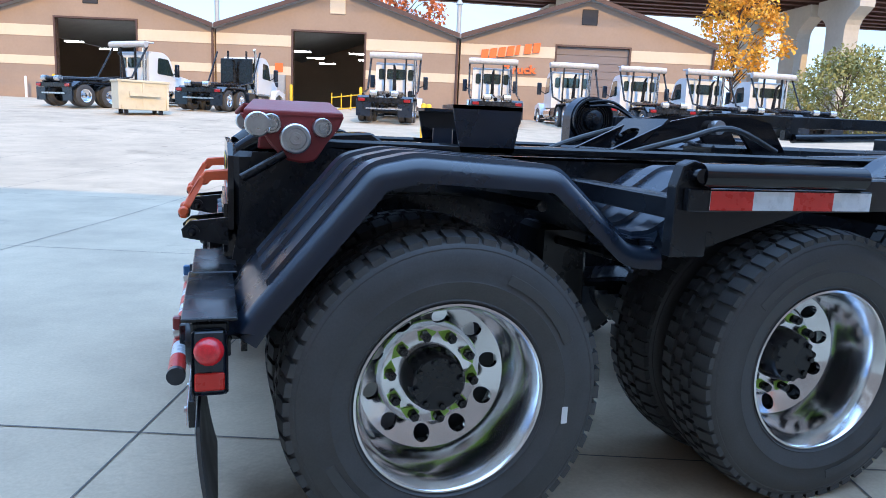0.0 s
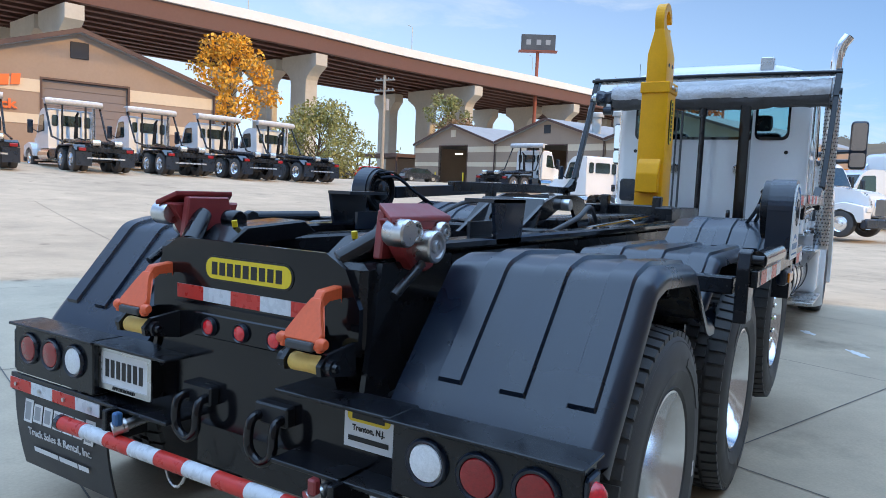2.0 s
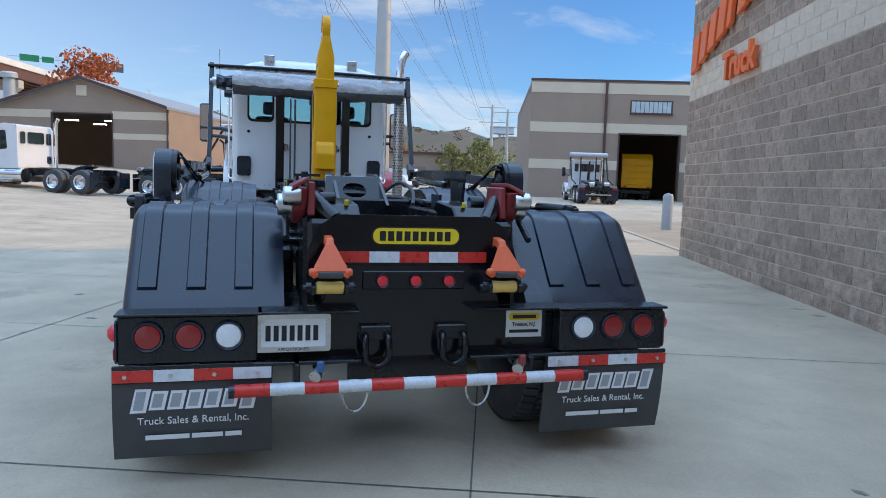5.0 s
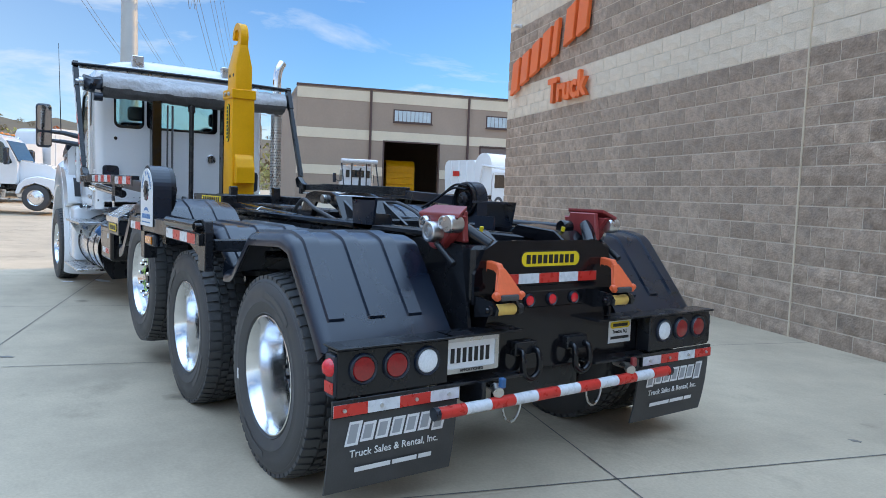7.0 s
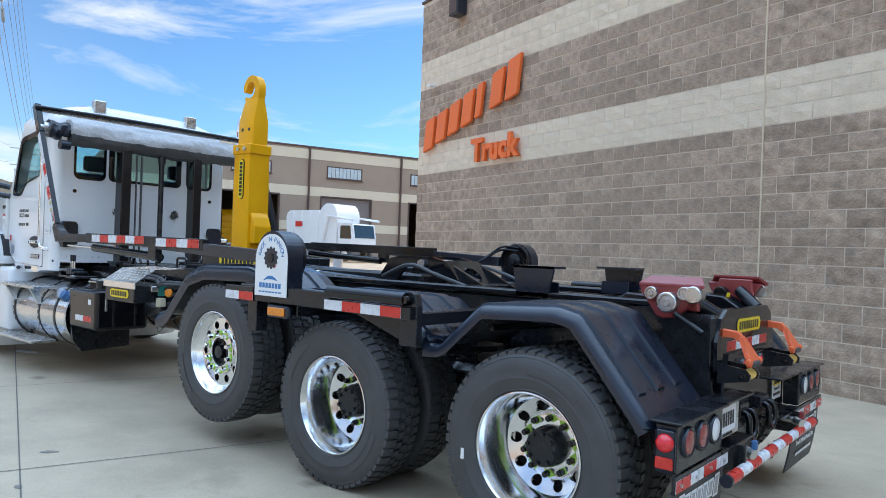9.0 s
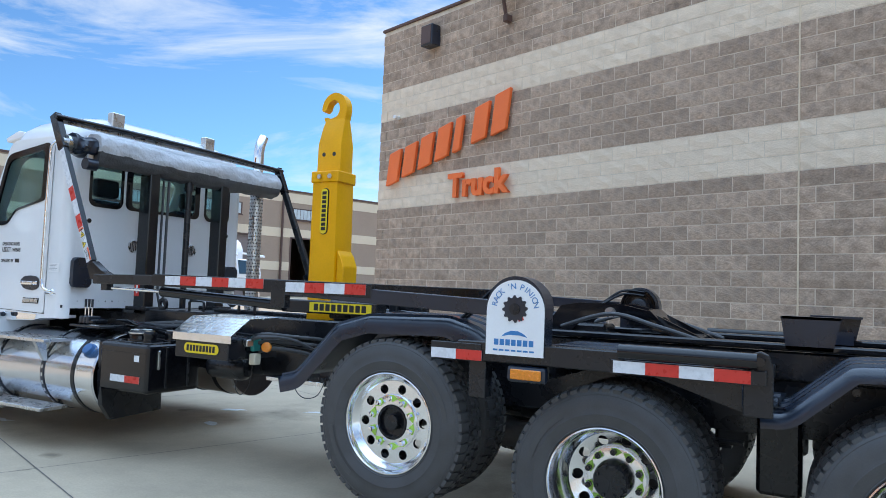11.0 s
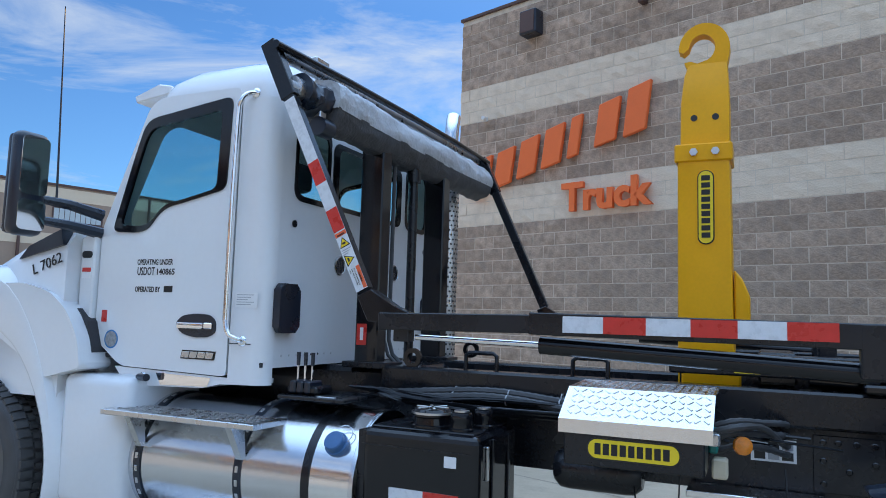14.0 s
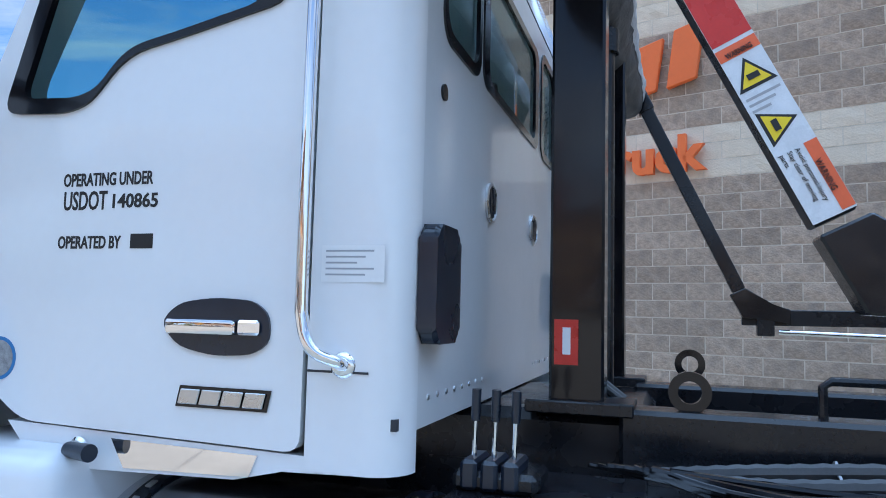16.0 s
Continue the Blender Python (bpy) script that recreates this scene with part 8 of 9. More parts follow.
for z in (18.7, 25.2, 31.0):
    part("arm_collar", cyl(B(), (0, 0, z - 0.35), (0, 0, z + 0.3), 0.86 - z * 0.01, n=16), steel_pole, mono)
    for sgn in (-1, 1):
        tip = across * sgn * 5.0 + Vector((0, 0, z + 0.35))
        part("cross_arm", sweep(B(), [across * sgn * 0.5 + Vector((0, 0, z)), tip], [0.2, 0.09], 8), steel_pole, mono)
        for way in (1, -1):
            end = tip + run * way * 2.6 + Vector((0, 0, -1.1 if way > 0 else 0.25))
            for g in (-0.22, 0.22):
                bm = B()
                p0, p1 = tip + across * g, end + across * g
                sweep(bm, [p0, p1], 0.03, 6)
                for q in range(9):
                    c0 = p0.lerp(p1, 0.2 + 0.07 * q)
                    cyl(bm, c0, p0.lerp(p1, 0.2 + 0.07 * q + 0.03), 0.13, n=8)
                part("insulator", bm, insulator_grey, mono, "grey ribbed insulator string")
                far = (FAR - MONO) * way + Vector((0, 0, z * 0.80 + 3.0 if way > 0 else z + 9.0)) + across * (sgn * 4.2 + g)
                far.z += 0
                cpts = []
                for i in range(15):
                    f = i / 14
                    c = p1.lerp(far, f)
                    cpts.append(c - Vector((0, 0, 4 * 6.0 * f * (1 - f))))
                wire(cpts, 0.022, mono)
        lo = tip + Vector((0, 0, -2.6))
        a, b = tip + run * 2.6 + Vector((0, 0, -1.1)), tip - run * 2.6 + Vector((0, 0, 0.25))
        for g in (-0.22, 0.22):
            wire(curve_pts([a + across * g, lo + run * 0.9 + across * g, lo - run * 0.7 + across * g, b + across * g], 5), 0.022, mono, "jumper")


def far_pylon(x, y, h):
    t = thing("far_pylon", "distant grey pole with double cross arms", "power pole", "distant pylons", at=(x, y, 0.5))
    part("shaft", cyl(B(), (0, 0, -0.5), (0, 0, h), 0.75, 0.35, 10), steel_pole, t)
    for z in (h - 1, h - 6.0):
        part("cross_arm", sweep(B(), [-across * 4.6 + Vector((0, 0, z)), across * 4.6 + Vector((0, 0, z))], 0.16, 6), steel_pole, t)
    return t


far_pylon(234.5, -79.5, 28.0)
far_pylon(232.8, -84.6, 26.5)


def utility_pole(x, y, h, label):
    t = thing("utility_pole", label, "utility pole", "wooden utility poles", at=(x, y, 1.3))
    part("post", cyl(B(), (0, 0, -0.5), (0, 0, h), 0.24, 0.15, 10), wood_pole, t, "weathered wooden post")
    for z in (h - 0.5, h - 1.6):
        part("crossarm", bx(B(), -0.07, 0.07, -1.3, 1.3, z - 0.07, z + 0.07), wood_pole, t, smooth=False)
        for y_ in (-1.1, -0.5, 0.5, 1.1):
            part("insulator", cyl(B(), (0, y_, z + 0.07), (0, y_, z + 0.25), 0.06, n=6), insulator_grey, t)
    part("transformer", cyl(B(), (0.42, 0, h - 3.6), (0.42, 0, h - 2.4), 0.3, n=12), insulator_grey, t, "grey transformer can")
    return t


utility_pole(59.5, 44.1, 11.6, "weathered wooden utility pole with transformer")

bb = thing("billboard", "double sided billboard on a rusty red pole", "billboard", at=(143.0, 65.5, 0.5))
bb.rotation_euler = (0, 0, radians(-62))
part("pole", cyl(B(), (0, 0, -0.5), (0, 0, 31.4), 0.42, 0.36, 12), rust_pole, bb, "rusty red steel pole")
for y0, y1 in ((-0.9, -0.6), (0.6, 0.9)):
    part("panel", bx(B(), -3.7, 3.7, y0, y1, 31.5, 34.8), far_panel, bb, "dark printed panel", False)
part("catwalk", bx(B(), -4.2, 4.2, -1.3, 1.3, 31.25, 31.4), rust_pole, bb, smooth=False)
for x in (-2.6, -0.4, 1.6):
    part("print_block", bx(B(), x, x + 1.0, -0.92, -0.905, 32.6, 33.7), insulator_grey, bb, smooth=False)
bb = thing("small_billboard", "distant grey billboard seen over the roofs", "billboard", at=(205.0, 38.0, 0.5))
bb.rotation_euler = (0, 0, radians(-72))
part("pole", cyl(B(), (0, 0, -0.5), (0, 0, 27.0), 0.4, n=10), rust_pole, bb)
part("panel", bx(B(), -3.6, 3.6, -0.3, 0.3, 27.0, 29.2), far_panel, bb, "grey panel", False)
gs = thing("highway_sign", "green overhead direction sign above the bridge", "road sign", at=(196.0, 53.0, 25.9))
gs.rotation_euler = (0, 0, radians(-70))
part("gantry", sweep(B(), [(-6, 0.2, -0.5), (-6, 0.2, 2.6), (6, 0.2, 2.6), (6, 0.2, -0.5)], 0.12, 6), steel_pole, gs)
part("panel", bx(B(), -3.4, 0.8, -0.15, 0.1, 1.6, 3.2), sign_green, gs, "green sign panel", False)
part("panel", bx(B(), 1.4, 4.0, -0.15, 0.1, 1.7, 3.1), sign_green, gs, "green sign panel", False)


# -- parked trucks: x forward, the rear axles' middle at 0 --
def small_wheel(parent, x, y, r=0.52, w=0.30, shiny=True):
    sgn = 1 if y > 0 else -1
    m = Matrix.Translation((x, y, r)) @ Matrix.Rotation(radians(-90 * sgn), 4, "X")
    bm = lathe(B(), [(0.29, -w / 2), (0.44, -w / 2), (r - 0.02, -w / 2 + 0.03), (r, 0), (r - 0.02, w / 2 - 0.03), (0.44, w / 2), (0.29, w / 2 - 0.01)], m, 24, True)
    wh = part("wheel", bm, rubber, parent, "black truck tyre")
    d = -0.05 if shiny else 0.1
    part("rim", lathe(B(), [(0.30, w / 2), (0.26, w / 2 - 0.03), (0.24, d), (0.14, d + 0.01), (0.12, d + 0.09), (0.0, d + 0.1)], m, 20), polished, wh, "bright alloy rim")
    return wh


def cab_of(t, x0, big=True):
    """A conventional white cab with its bonnet; x0 is the cab's back."""
    prof = arc_poly([(x0, 1.02), (x0 + 1.75, 1.02), (x0 + 1.78, 1.85), (x0 + 1.35, 2.72), (x0 + 0.95, 2.95), (x0 + 0.05, 2.93)], [0.05, 0.05, 0.15, 0.2, 0.25, 0.15])
    part("cab", prism(B(), prof, "y", -1.02, 1.02, 0.05), white_paint, t, "white truck cab")
    hood = arc_poly([(x0 + 1.7, 0.95), (x0 + 3.25, 0.80), (x0 + 3.35, 1.35), (x0 + 3.1, 1.72), (x0 + 1.7, 1.95)], [0.02, 0.1, 0.2, 0.25, 0.1])
    part("hood", prism(B(), hood, "y", -0.72, 0.72, 0.08), white_paint, t, "white sloping bonnet")
    part("grille", bx(B(), x0 + 3.26, x0 + 3.37, -0.5, 0.5, 0.85, 1.5, 0.03), chrome, t, "chrome grille")
    part("front_bumper", bx(B(), x0 + 3.2, x0 + 3.45, -1.2, 1.2, 0.38, 0.75, 0.05), black_plastic, t)
    for s in (-1, 1):
        fx = x0 + 2.45
        arch = [(fx - 0.72, 0.65), (fx - 0.62, 1.0), (fx - 0.35, 1.25), (fx + 0.1, 1.35), (fx + 0.85, 1.2), (fx + 0.9, 0.6), (fx + 0.62, 0.6), (fx + 0.5, 0.95), (fx, 1.12), (fx - 0.45, 0.95), (fx - 0.55, 0.65)]
        a, b = sorted((s * 0.68, s * 1.2))
        part("front_fender", prism(B(), arch, "y", a, b, 0.03), white_paint, t, "white wheel arch")
        part("headlamp", bx(B(), fx + 0.78, fx + 0.93, s * 0.95 - 0.16, s * 0.95 + 0.16, 0.98, 1.17, 0.03), lens_clear, t)
        win = arc_poly([(x0 + 0.55, 1.85), (x0 + 1.62, 1.80), (x0 + 1.28, 2.62), (x0 + 0.62, 2.66)], 0.1)
        a, b = sorted((s * 1.015, s * 1.03))
        part("side_window", prism(B(), win, "y", a, b), dark_glass, t, "dark side window")
        part("mirror", bx(B(), x0 + 1.45, x0 + 1.6, s * 1.38 - 0.12, s * 1.38 + 0.12, 1.75, 2.4, 0.03), black_plastic, t)
        part("mirror_arm", sweep(B(), [(x0 + 1.5, s * 1.0, 1.8), (x0 + 1.5, s * 1.3, 1.95)], 0.03, 6), black_plastic, t)
        small_wheel(t, fx, s * 1.03, shiny=False)
        part("fuel_tank", cyl(B(), (x0 - 0.25, s * 0.85, 0.72), (x0 + 1.2, s * 0.85, 0.72), 0.31, n=20), polished, t, "polished fuel tank")
        part("cab_step", bx(B(), x0 + 0.3, x0 + 1.5, s * 1.1 - 0.1, s * 1.1 + 0.1, 0.42, 0.48), brushed, t, smooth=False)
    part("windscreen", prism(B(), [(x0 + 1.76, 1.9), (x0 + 1.80, 1.9), (x0 + 1.40, 2.68), (x0 + 1.36, 2.68)], "y", -0.9, 0.9), dark_glass, t, "sloping windscreen", False)
    for y0, y1, z0, z1 in ((-0.45, 0.45, 2.12, 2.62), (0.60, 0.86, 2.10, 2.62), (-0.86, -0.60, 2.10, 2.62), (-0.86, -0.62, 1.25, 1.6)):
        part("rear_window" if z0 > 2 else "vent", prism(B(), rounded(y1 - y0, z1 - z0, 0.07, 3, (y0 + y1) / 2, (z0 + z1) / 2), "x", x0 - 0.012, x0 + 0.02), dark_glass if z0 > 2 else black_plastic, t, smooth=False)
    for y in (-0.6, 0, 0.6):
        part("roof_lamp", bx(B(), x0 + 1.0, x0 + 1.15, y - 0.08, y + 0.08, 2.93, 3.0, 0.02), lens_amber, t)
    part("exhaust_pipe", sweep(B(), [(x0 - 0.18, -0.95, 1.0), (x0 - 0.18, -0.95, 3.1), (x0 - 0.32, -0.95, 3.3)], 0.085, 10), chrome, t, "chrome exhaust stack")


def chassis_of(t, x1, tail=-1.35):
    for s in (-1, 1):
        part("frame_rail", bx(B(), tail, x1, s * 0.43 - 0.05, s * 0.43 + 0.05, 0.80, 1.06, 0.01), black_paint, t, "black frame rail", False)
        for x in (-0.68, 0.68):
            small_wheel(t, x, s * 1.08)
            part("inner_tyre", lathe(B(), [(0.29, -0.14), (0.44, -0.14), (0.5, -0.11), (0.52, 0), (0.5, 0.11), (0.44, 0.14), (0.29, 0.13)], Matrix.Translation((x, s * 0.74, 0.52)) @ Matrix.Rotation(radians(90), 4, "X"), 20, True), rubber, t)
    for x in (-0.68, 0.68):
        part("axle", cyl(B(), (x, -0.95, 0.52), (x, 0.95, 0.52), 0.1, n=10), black_paint, t)


def hook_truck(label, x_cab=3.1, roll=True, lift=0.05):
    t = thing("parked_hooklift_truck", label, "truck", "parked hooklift trucks")
    chassis_of(t, x_cab + 3.1)
    cab_of(t, x_cab)
    for s in (-1, 1):
        part("lift_rail", sweep(B(), [(-1.55, s * 0.35, 1.22), (x_cab - 0.3, s * 0.35, 1.22 + lift * 4)], 0.11, 8), black_paint, t, "black hook frame rail")
        part("tail_roller", cyl(B(), (-1.5, s * 0.30, 1.25), (-1.5, s * 0.62, 1.25), 0.13, n=14), brushed, t, "bright tail roller")
        part("mud_flap", bx(B(), -1.42, -1.39, s * 0.92 - 0.32, s * 0.92 + 0.32, 0.25, 0.85), black_plastic, t, smooth=False)
        part("tail_lamp", bx(B(), -1.50, -1.44, s * 1.0 - 0.15, s * 1.0 + 0.15, 0.88, 1.02, 0.02), lens_red, t)
        part("tarp_post", bx(B(), x_cab - 0.42, x_cab - 0.32, s * 0.52 - 0.035, s * 0.52 + 0.035, 1.0, 3.2), black_paint, t, "black gantry post", False)
        part("tarp_arm", sweep(B(), [(0.2, s * 1.2, 1.25), (x_cab - 1.2, s * 1.22, 1.55), (x_cab - 0.2, s * 1.22, 3.15)], 0.05, 6), black_paint, t, "folding tarp arm")
        part("body_rail", bx(B(), -1.5, x_cab - 0.5, s * 0.62 - 0.05, s * 0.62 + 0.05, 1.06, 1.2), black_paint, t, smooth=False)
        part("wheel_guard", prism(B(), [(-1.35, 0.9), (-0.95, 1.16), (0.95, 1.16), (1.35, 0.9), (1.3, 0.87), (0.93, 1.12), (-0.93, 1.12), (-1.3, 0.87)], "y", *sorted((s * 0.75, s * 1.24))), black_plastic, t, smooth=False)
        part("toolbox", bx(B(), 1.7, 2.5, *sorted((s * 0.75, s * 1.15)), 0.55, 1.0, 0.03), black_plastic, t)
    part("rear_bumper", bx(B(), -1.45, -1.38, -1.2, 1.2, 0.86, 1.06, 0.01), black_paint, t, smooth=False)
    part("reflector_bar", bx(B(), -1.47, -1.452, -0.8, 0.8, 0.55, 0.62), brushed, t, "dull steel underrun bar", False)
    part("hook_arm", sweep(B(), [(x_cab - 0.6, 0, 1.3 + lift * 3), (x_cab - 0.75, 0, 2.6), (x_cab - 0.95, 0, 2.75)], [0.10, 0.07, 0.05], 8), black_paint, t, "dark hook arm")
    part("lift_cylinder", sweep(B(), [(-0.3, 0, 1.2), (x_cab - 0.9, 0, 1.5)], 0.1, 10), black_gloss, t)
    if roll:
        part("tarp_roll", cyl(B(), (x_cab - 0.35, -1.28, 3.22), (x_cab - 0.35, 1.28, 3.22), 0.15, n=16), tarp_white, t, "rolled white tarp")
        part("tarp_hood", bx(B(), x_cab - 0.42, x_cab + 0.25, -1.22, 1.22, 3.30, 3.38, 0.03), white_paint, t, "white tarp housing")
    else:
        part("headboard", bx(B(), x_cab - 0.5, x_cab - 0.4, -0.9, 0.9, 1.5, 2.8, 0.02), black_paint, t, smooth=False)
    return t


park = hook_truck("white hooklift truck with rolled tarp parked in the yard")
first = True
for s, u, ds, du in ((-3.6, 34.4, 0.02, 1), (1.4, 36.6, -0.02, 1), (5.9, 37.2, -0.10, 1), (9.8, 37.8, -0.14, 1), (13.3, 37.4, -0.18, 1), (16.9, 37.8, -0.2, 1), (-18.4, 35.6, 0.43, 0.91), (30.2, 35.6, 0.97, 0.22), (42.0, -2.75, 1, 0.04), (27.6, 18.6, -0.08, -1.0)):
    if first:
        park.matrix_basis = heading(s, u, ds, du)
        first = False
    else:
        o = copy_thing(park, heading(s, u, ds, du))
        if s == 27.6:
            o["label"] = "white hooklift truck facing the camera side of the yard"
        if s == 40.9:
            o["label"] = "white hooklift truck parked before the warehouse"
o = hook_truck("white hooklift truck with bare black headboard", roll=False)
o.matrix_basis = heading(-12.7, 37.4, 0.15, 0.98)
t = thing("road_tractor", "white road tractor with polished tanks and no trailer", "truck")
chassis_of(t, 6.2, -1.2)
cab_of(t, 2.6)
part("fifth_wheel", cyl(B(), (0, 0, 1.08), (0.02, 0, 1.16), 0.48, n=20), black_paint, t, "black coupling plate")
part("deck_plate", bx(B(), 1.2, 2.4, -0.5, 0.5, 1.06, 1.1), tread_plate, t, "bright deck plate", False)
for s in (-1, 1):
    part("mud_flap", bx(B(), -1.25, -1.22, s * 0.92 - 0.32, s * 0.92 + 0.32, 0.25, 0.95), black_plastic, t, smooth=False)
t.matrix_basis = heading(25.5, 21.7, 0.17, 0.98)


def refuse_truck(label):
    t = thing("refuse_truck", label, "refuse truck")
    chassis_of(t, 5.9, -1.4)
    cab_of(t, 3.0)
    body = arc_poly([(-1.3, 1.15), (2.7, 1.15), (2.7, 3.7), (2.4, 3.85), (-0.6, 3.9), (-1.3, 3.75)], [0.02, 0.02, 0.2, 0.2, 0.3, 0.3])
    part("body", prism(B(), body, "y", -1.2, 1.2, 0.04), white_paint, t, "white smooth collection body")
    tail = arc_poly([(-1.3, 1.1), (-1.32, 3.95), (-1.9, 3.8), (-2.75, 2.7), (-2.85, 1.5), (-2.3, 0.95)], [0.02, 0.1, 0.3, 0.4, 0.3, 0.2])
    part("tailgate", prism(B(), tail, "y", -1.22, 1.22, 0.04), white_paint, t, "white rounded tailgate")
    for s in (-1, 1):
        part("side_frame", prism(B(), [(-1.0, 1.4), (2.4, 1.4), (2.4, 3.5), (-1.0, 3.5)], "y", *sorted((s * 1.2, s * 1.225))), white_paint, t, smooth=False)
        part("lift_ram", sweep(B(), [(-1.35, s * 1.26, 2.0), (-1.7, s * 1.26, 3.4)], 0.06, 8), brushed, t)
        part("warning_panel", bx(B(), -2.80, -2.3, s * 1.23 - 0.01, s * 1.23 + 0.01, 1.7, 2.4), lens_amber, t, "amber warning panel", False)
    part("tail_light", bx(B(), -2.84, -2.80, -1.0, 1.0, 1.3, 1.42), lens_red, t, smooth=False)
    return t


refuse_truck("white rear loading refuse truck parked in the yard").matrix_basis = heading(39.6, 14.4, -0.80, 0.55)
# cab-forward refuse truck at the warehouse
t = thing("refuse_truck", "white cab-forward refuse truck with a tall hopper", "refuse truck")
chassis_of(t, 5.6, -1.4)
part("body", prism(B(), arc_poly([(-1.6, 1.1), (2.0, 1.1), (2.0, 3.75), (-1.4, 3.75), (-1.75, 3.4)], 0.15), "y", -1.2, 1.2, 0.04), white_paint, t, "white ribbed body")
for x in (-0.9, 0.1, 1.1):
    part("rib", bx(B(), x - 0.06, x + 0.06, -1.26, 1.26, 1.2, 3.7, 0.02), white_paint, t)
part("hopper", prism(B(), arc_poly([(2.0, 1.1), (4.0, 1.1), (4.0, 3.5), (3.6, 4.2), (2.6, 4.25), (2.0, 3.6)], 0.25), "y", -1.15, 1.15, 0.05), white_paint, t, "white rounded hopper")
part("cab", prism(B(), arc_poly([(4.1, 0.7), (5.75, 0.7), (5.8, 1.7), (5.6, 2.75), (4.15, 2.8)], 0.12), "y", -1.15, 1.15, 0.05), white_paint, t, "white square cab")
part("windscreen", prism(B(), [(5.79, 1.72), (5.83, 1.72), (5.63, 2.65), (5.59, 2.65)], "y", -1.0, 1.0), dark_glass, t, smooth=False)
for s in (-1, 1):
    part("side_window", prism(B(), arc_poly([(4.4, 1.65), (5.55, 1.65), (5.42, 2.6), (4.4, 2.6)], 0.08), "y", *sorted((s * 1.14, s * 1.165))), dark_glass, t)
    part("label_patch", bx(B(), -0.55, 0.25, *sorted((s * 1.262, s * 1.268)), 2.5, 2.9), tape_red, t, "red lettered patch", False)
    small_wheel(t, 4.9, s * 1.03, shiny=False)
    part("loader_arm", sweep(B(), [(2.6, s * 1.3, 1.3), (3.2, s * 1.3, 3.3), (5.9, s * 1.3, 3.0)], 0.09, 8), white_paint, t)
t.matrix_basis = heading(48.8, -12.2, -0.94, -0.34)
# yellow refuse body backed into the warehouse
t = thing("yellow_truck", "yellow refuse truck standing inside the warehouse door", "refuse truck")
chassis_of(t, 6.0, -1.4)
part("body", prism(B(), arc_poly([(-1.6, 0.95), (5.0, 0.95), (5.0, 3.8), (-1.2, 3.8), (-1.6, 3.4)], 0.15), "y", -1.25, 1.25, 0.04), yellow_paint, t, "yellow ribbed body")
for z in (1.3, 1.8, 2.3, 2.8, 3.3):
    part("rib", bx(B(), -1.68, -1.6, -1.2, 1.2, z - 0.06, z + 0.06, 0.02), yellow_paint, t)
for s in (-1, 1):
    part("tail_lamp", bx(B(), -1.70, -1.64, s * 0.95 - 0.12, s * 0.95 + 0.12, 1.0, 1.12), lens_red, t, smooth=False)
part("rear_bumper", bx(B(), -1.5, -1.4, -1.2, 1.2, 0.5, 0.75), black_paint, t, smooth=False)
t.matrix_basis = heading(57.0, -8.1, 1, 0.0, 0.4)


def car(name, label, paint, m):
    t = thing(name, label, "car", "parked cars")
    body = arc_poly([(-2.3, 0.35), (2.3, 0.35), (2.35, 0.75), (1.4, 0.98), (0.7, 1.55), (-1.5, 1.6), (-2.2, 1.0)], [0.1, 0.1, 0.2, 0.2, 0.25, 0.25, 0.2])
    part("body", prism(B(), body, "y", -0.9, 0.9, 0.06), paint, t, smooth=True)
    for s in (-1, 1):
        part("side_window", prism(B(), arc_poly([(-1.7, 1.05), (1.05, 1.02), (0.62, 1.45), (-1.4, 1.5)], 0.08), "y", *sorted((s * 0.895, s * 0.91))), dark_glass, t)
        for x in (-1.4, 1.45):
            w = part("wheel", cyl(B(), (x, s * 0.7, 0.33), (x, s * 0.93, 0.33), 0.33, n=20), rubber, t, "black tyre")
            part("rim", cyl(B(), (x, s * 0.925, 0.33), (x, s * 0.94, 0.33), 0.2, n=14), brushed, w)
        part("headlamp", bx(B(), 2.22, 2.34, s * 0.65 - 0.15, s * 0.65 + 0.15, 0.65, 0.78), lens_clear, t)
    part("windscreen", prism(B(), [(1.37, 1.0), (1.41, 1.0), (0.76, 1.53), (0.72, 1.53)], "y", -0.8, 0.8), dark_glass, t, smooth=False)
    t.matrix_basis = m
    return t


car("red_car", "dark red parked estate car", car_red, heading(45.0, 73.0, 0.8, -0.5))
car("dark_car", "dark parked car behind the trucks", car_dark, heading(41.0, 75.0, 0.9, -0.2))
car("dark_car", "dark parked car behind the trucks", car_dark, heading(49.5, 70.0, 0.9, -0.2))
car("red_car", "bright red car parked beyond the refuse truck", car_red, heading(50.5, 12.5, 1, 0.5))
for k, (s, u, c) in enumerate(((78, 19.5, car_dark), (82, 16.0, white_paint), (86, 21.0, white_paint), (92, 13.0, car_dark), (96, 10.5, white_paint), (100, 8.0, white_paint), (104, 5.4, car_dark), (90, 18.5, car_red))):
    car("parked_car", ("white" if c == white_paint else "red" if c == car_red else "dark") + " car parked far across the yard", c, heading(s, u, 0.3, 1))
for k, (s, u, col) in enumerate(((112, 24, car_red), (110, 19, white_vinyl), (118, 29, car_red))):
    t = thing("storage_container", ("rusty red" if col == car_red else "white") + " storage container across the yard", "container")
    part("shell", bx(B(), -3, 3, -1.2, 1.2, 0.1, 2.7, 0.03), col, t, smooth=False)
    for x in spread(-2.8, 2.8, 14):
        part("rib", bx(B(), x - 0.08, x + 0.08, -1.24, 1.24, 0.2, 2.6), col, t, smooth=False)
    t.matrix_basis = heading(s, u, 0.1, 1)
low = thing("low_building", "long low brown building across the road", "building")
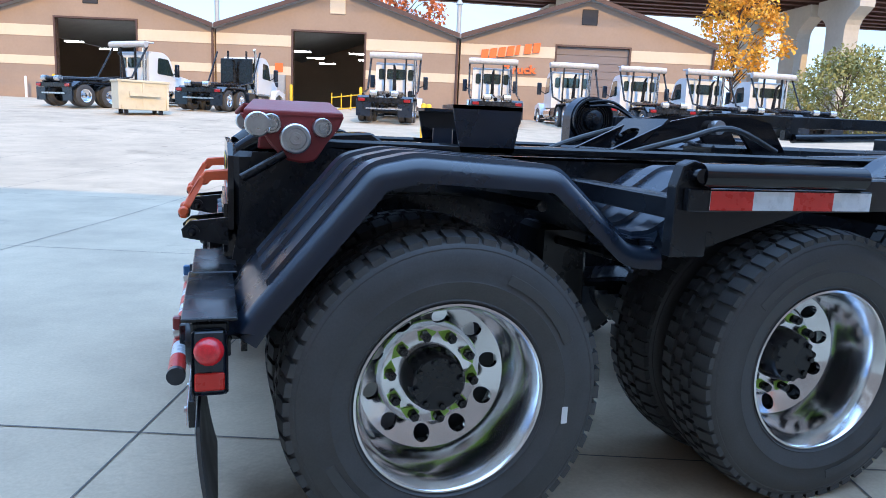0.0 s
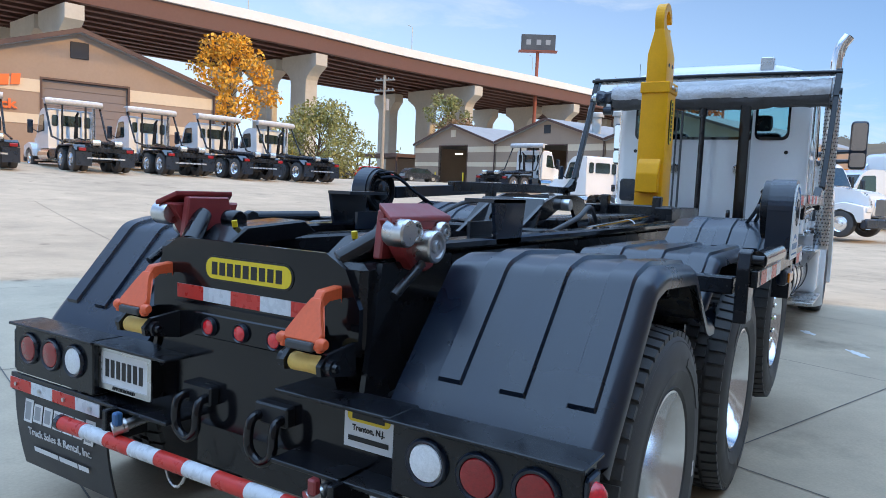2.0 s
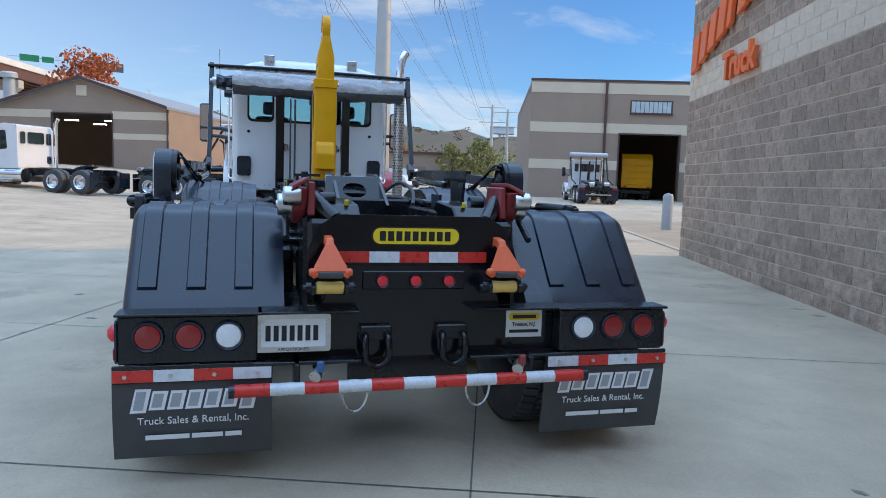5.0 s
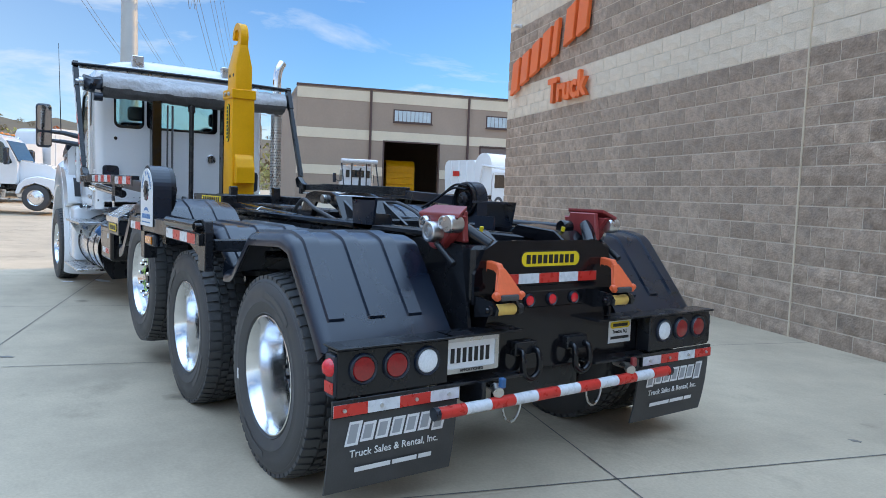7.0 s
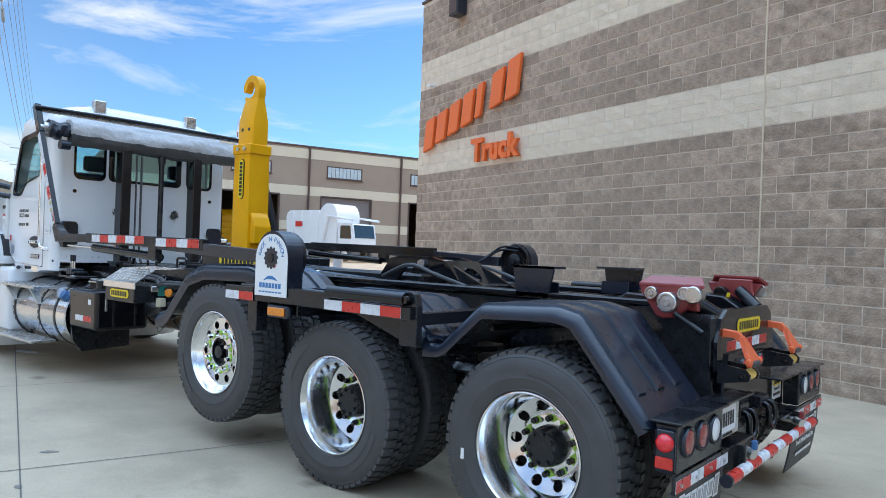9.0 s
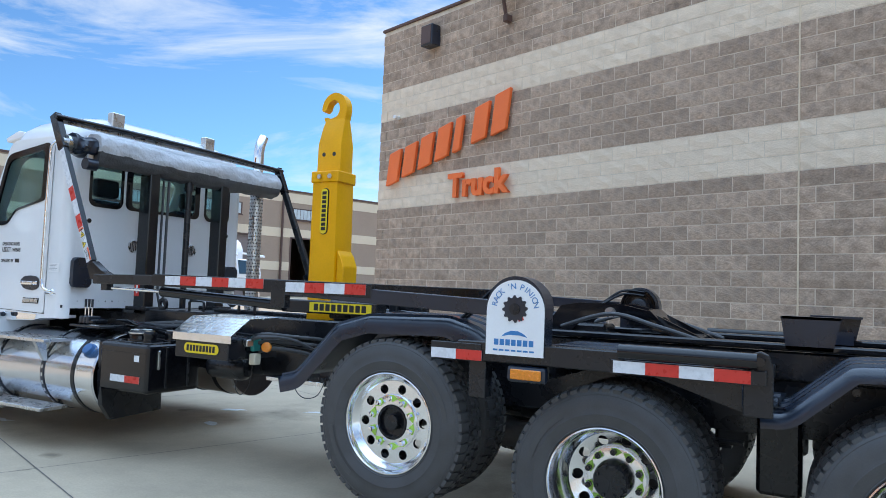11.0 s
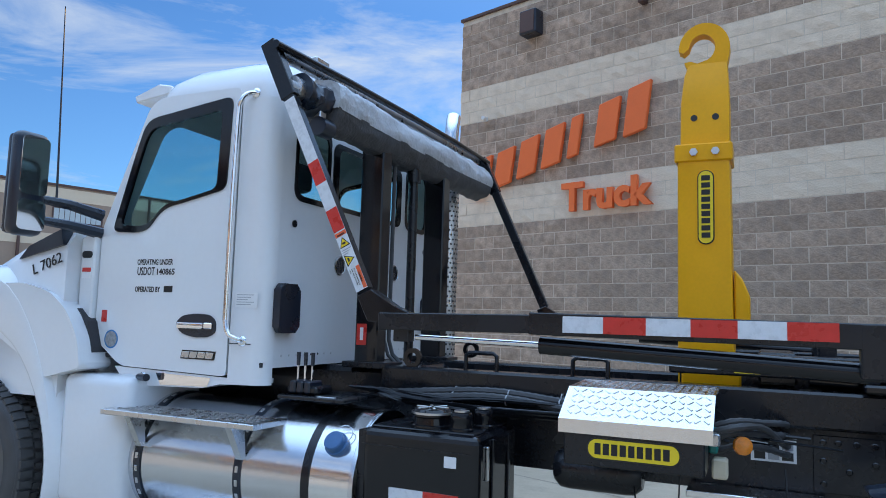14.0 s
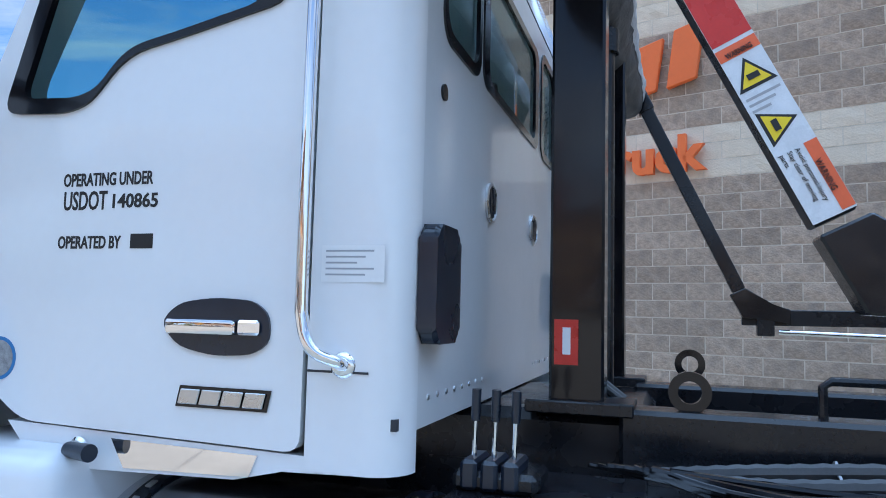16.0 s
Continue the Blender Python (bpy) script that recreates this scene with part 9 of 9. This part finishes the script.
part("wall", bx(B(), -6, 6, -9.5, 9.5, -0.5, 6.0), far_brown, low, smooth=False)
part("roof", bx(B(), -6.3, 6.3, -9.8, 9.8, 6.0, 6.5), far_trim, low, smooth=False)
for y in (-6, 0, 6):
    part("door", bx(B(), -6.05, -5.98, y - 1.6, y + 1.6, 0, 3.6), door_taupe, low, smooth=False)
low.matrix_basis = heading(141, 19.0, 1, 0.1)
low = thing("low_shed", "dark open fronted shed beside the gabled row", "building")
part("roof", bx(B(), -3, 3, -5.5, 5.5, 3.6, 4.1), far_trim, low, "dark flat roof", False)
part("back_wall", bx(B(), 2.7, 2.95, -5.4, 5.4, -0.2, 3.6), far_brown, low, smooth=False)
for y in (-5.2, -1.8, 1.8, 5.2):
    part("post", bx(B(), -2.9, -2.7, y - 0.1, y + 0.1, -0.2, 3.6), far_trim, low, smooth=False)
low.matrix_basis = heading(60.5, 91.5, 1, 0.0)

# -- yard furniture --
dump = thing("dumpster", "cream painted steel waste skip with stains", "dumpster")
bm = B()
prism(bm, [(-0.9, 0.18), (0.9, 0.18), (1.0, 1.35), (-1.0, 1.35)], "y", -0.75, 0.75, 0.02)
part("tub", bm, cream_paint, dump, "cream steel tub", False)
for x in (-0.96, 0.0, 0.96):
    part("rib", bx(B(), x - 0.05, x + 0.05, -0.80, 0.80, 0.2, 1.32), cream_paint, dump, smooth=False)
part("rim", bx(B(), -1.06, 1.06, -0.82, 0.82, 1.33, 1.42, 0.01), cream_paint, dump, smooth=False)
part("fork_pocket", bx(B(), -0.6, 0.6, -0.92, -0.8, 0.75, 0.92), cream_paint, dump, smooth=False)
for x in (-0.7, 0.7):
    for y in (-0.6, 0.6):
        part("foot", bx(B(), x - 0.08, x + 0.08, y - 0.08, y + 0.08, 0.0, 0.18), black_paint, dump, smooth=False)
dump.matrix_basis = heading(-14.2, 32.5, 0.85, 0.6)


def bollard(s, u, z0, h, r=0.1, mat=None, label="yellow painted steel bollard"):
    b = thing("bollard", label, "bollard", "bollards", at=F(s, u, z0))
    part("post", lathe(B(), [(r, -0.2), (r, h - r * 0.6), (r * 0.75, h - r * 0.2), (0.0, h)], Matrix(), 14), mat or safety_yellow, b)
    return b


for s, u in ((-26.4, 47.5), (-21.4, 47.5), (-11.1, 47.5), (-6.55, 46.8)):
    bollard(s, u, 1.9, 1.5)
for s, u in ((-1.6, 27.0), (-1.4, 26.6)):
    bollard(s, u, rise(s, u), 1.25, 0.1, label="leaning yellow bollard between the trucks")
for u in (83.4, 82.0, 76.7, 71.0, 58.9, 53.8, 44.0):
    bollard(57.3, u, 1.8, 1.6)
bollard(-28.3, 47.6, 1.9, 1.3, 0.08, white_vinyl, "white plastic post by the shed")
bollard(19.3, -1.9, 0.0, 1.24, 0.17, insulator_grey, "grey painted concrete-filled post beside the wall")
rail = thing("hand_rail", "yellow pipe railing beside the ramp", "railing")
for s in (-8.3, -7.7, -7.1, -6.6):
    part("post", cyl(B(), F(s, 46.4, 1.5), F(s, 46.4, 2.95), 0.035, n=8), safety_yellow, rail)
for z in (2.15, 2.9):
    part("pipe", cyl(B(), F(-8.35, 46.4, z - 0.25), F(-6.55, 46.4, z), 0.035, n=8), safety_yellow, rail)
ramp = obj("ramp", prism(B(), [(-2.0, -0.2), (-2.0, 0.05), (4.0, 0.55), (4.0, -0.2)], "y", -1.0, 1.0), concrete)
ramp.matrix_world = heading(-7.4, 44.4, 0, 1, 1.55)
tagged(ramp, "pale concrete loading ramp up to the shed door", "ramp", kind="structure")
box = thing("electrical_cabinet", "grey electrical cabinet on the shed wall", "cabinet")
part("cabinet", bx(B(), -12.55, -11.65, 48.0, 48.35, 2.3, 4.0, 0.02), insulator_grey, box, smooth=False)
part("door", bx(B(), -12.5, -11.7, 47.97, 48.0, 2.4, 3.9), insulator_grey, box, smooth=False)
part("window", bx(B(), -12.3, -12.05, 47.955, 47.97, 3.2, 3.5), black_plastic, box, smooth=False)
box.matrix_world = YARD
sg = thing("small_sign", "small orange sign plate on the shed wall", "sign")
part("plate", bx(B(), -12.35, -11.85, 48.3, 48.36, 4.2, 4.75), orange_sign, sg, smooth=False)
sg.matrix_world = YARD
sg = thing("shed_sign", "orange sign letters on the gabled shed", "sign")
sg.matrix_world = YARD
for k in range(7):
    x, z = 0.9 + 0.55 * k, 5.55 + 0.085 * k
    w = 0.44 if k != 4 else 0.26
    part("sign_block", prism(B(), [(x, z), (x + w, z + 0.06), (x + w + 0.06, z + 0.66), (x + 0.06, z + 0.6)], "y", 48.25, 48.36), orange_sign, sg, "plain orange sign block", False)
o = letters("sign_letters", "Truck", 0.72, Matrix(), orange_sign, sg, depth=0.05, width=2.1, bold=0.02)
o.matrix_basis = face_m((3.45, 48.28, 4.98), (1, 0, 0.03), (0, 0, 1))
for u, s in ((52.2, 60.0), (49.3, 60.0)):
    v = thing("cooling_tower", "pale metal roof ventilator with a wide cap", "roof vent", "roof vents", at=F(s, u, 7.4))
    part("drum", cyl(B(), (0, 0, 0), (0, 0, 2.3), 0.5, n=20), steel_pole, v)
    part("cap", lathe(B(), [(0.74, 2.3), (0.74, 2.7), (0.6, 2.85), (0, 2.9)], Matrix(), 20), steel_pole, v)
for s, u in ((-17.0, 51.0), (-0.6, 50.5)):
    v = thing("roof_stack", "slim metal stack behind the shed roof", "roof vent", "roof vents", at=F(s, u, 6.6))
    part("pipe", cyl(B(), (0, 0, 0), (0, 0, 2.6), 0.16, n=10), steel_pole, v)
    part("cap", cyl(B(), (0, 0, 2.6), (0, 0, 2.9), 0.26, 0.1, n=10), steel_pole, v)
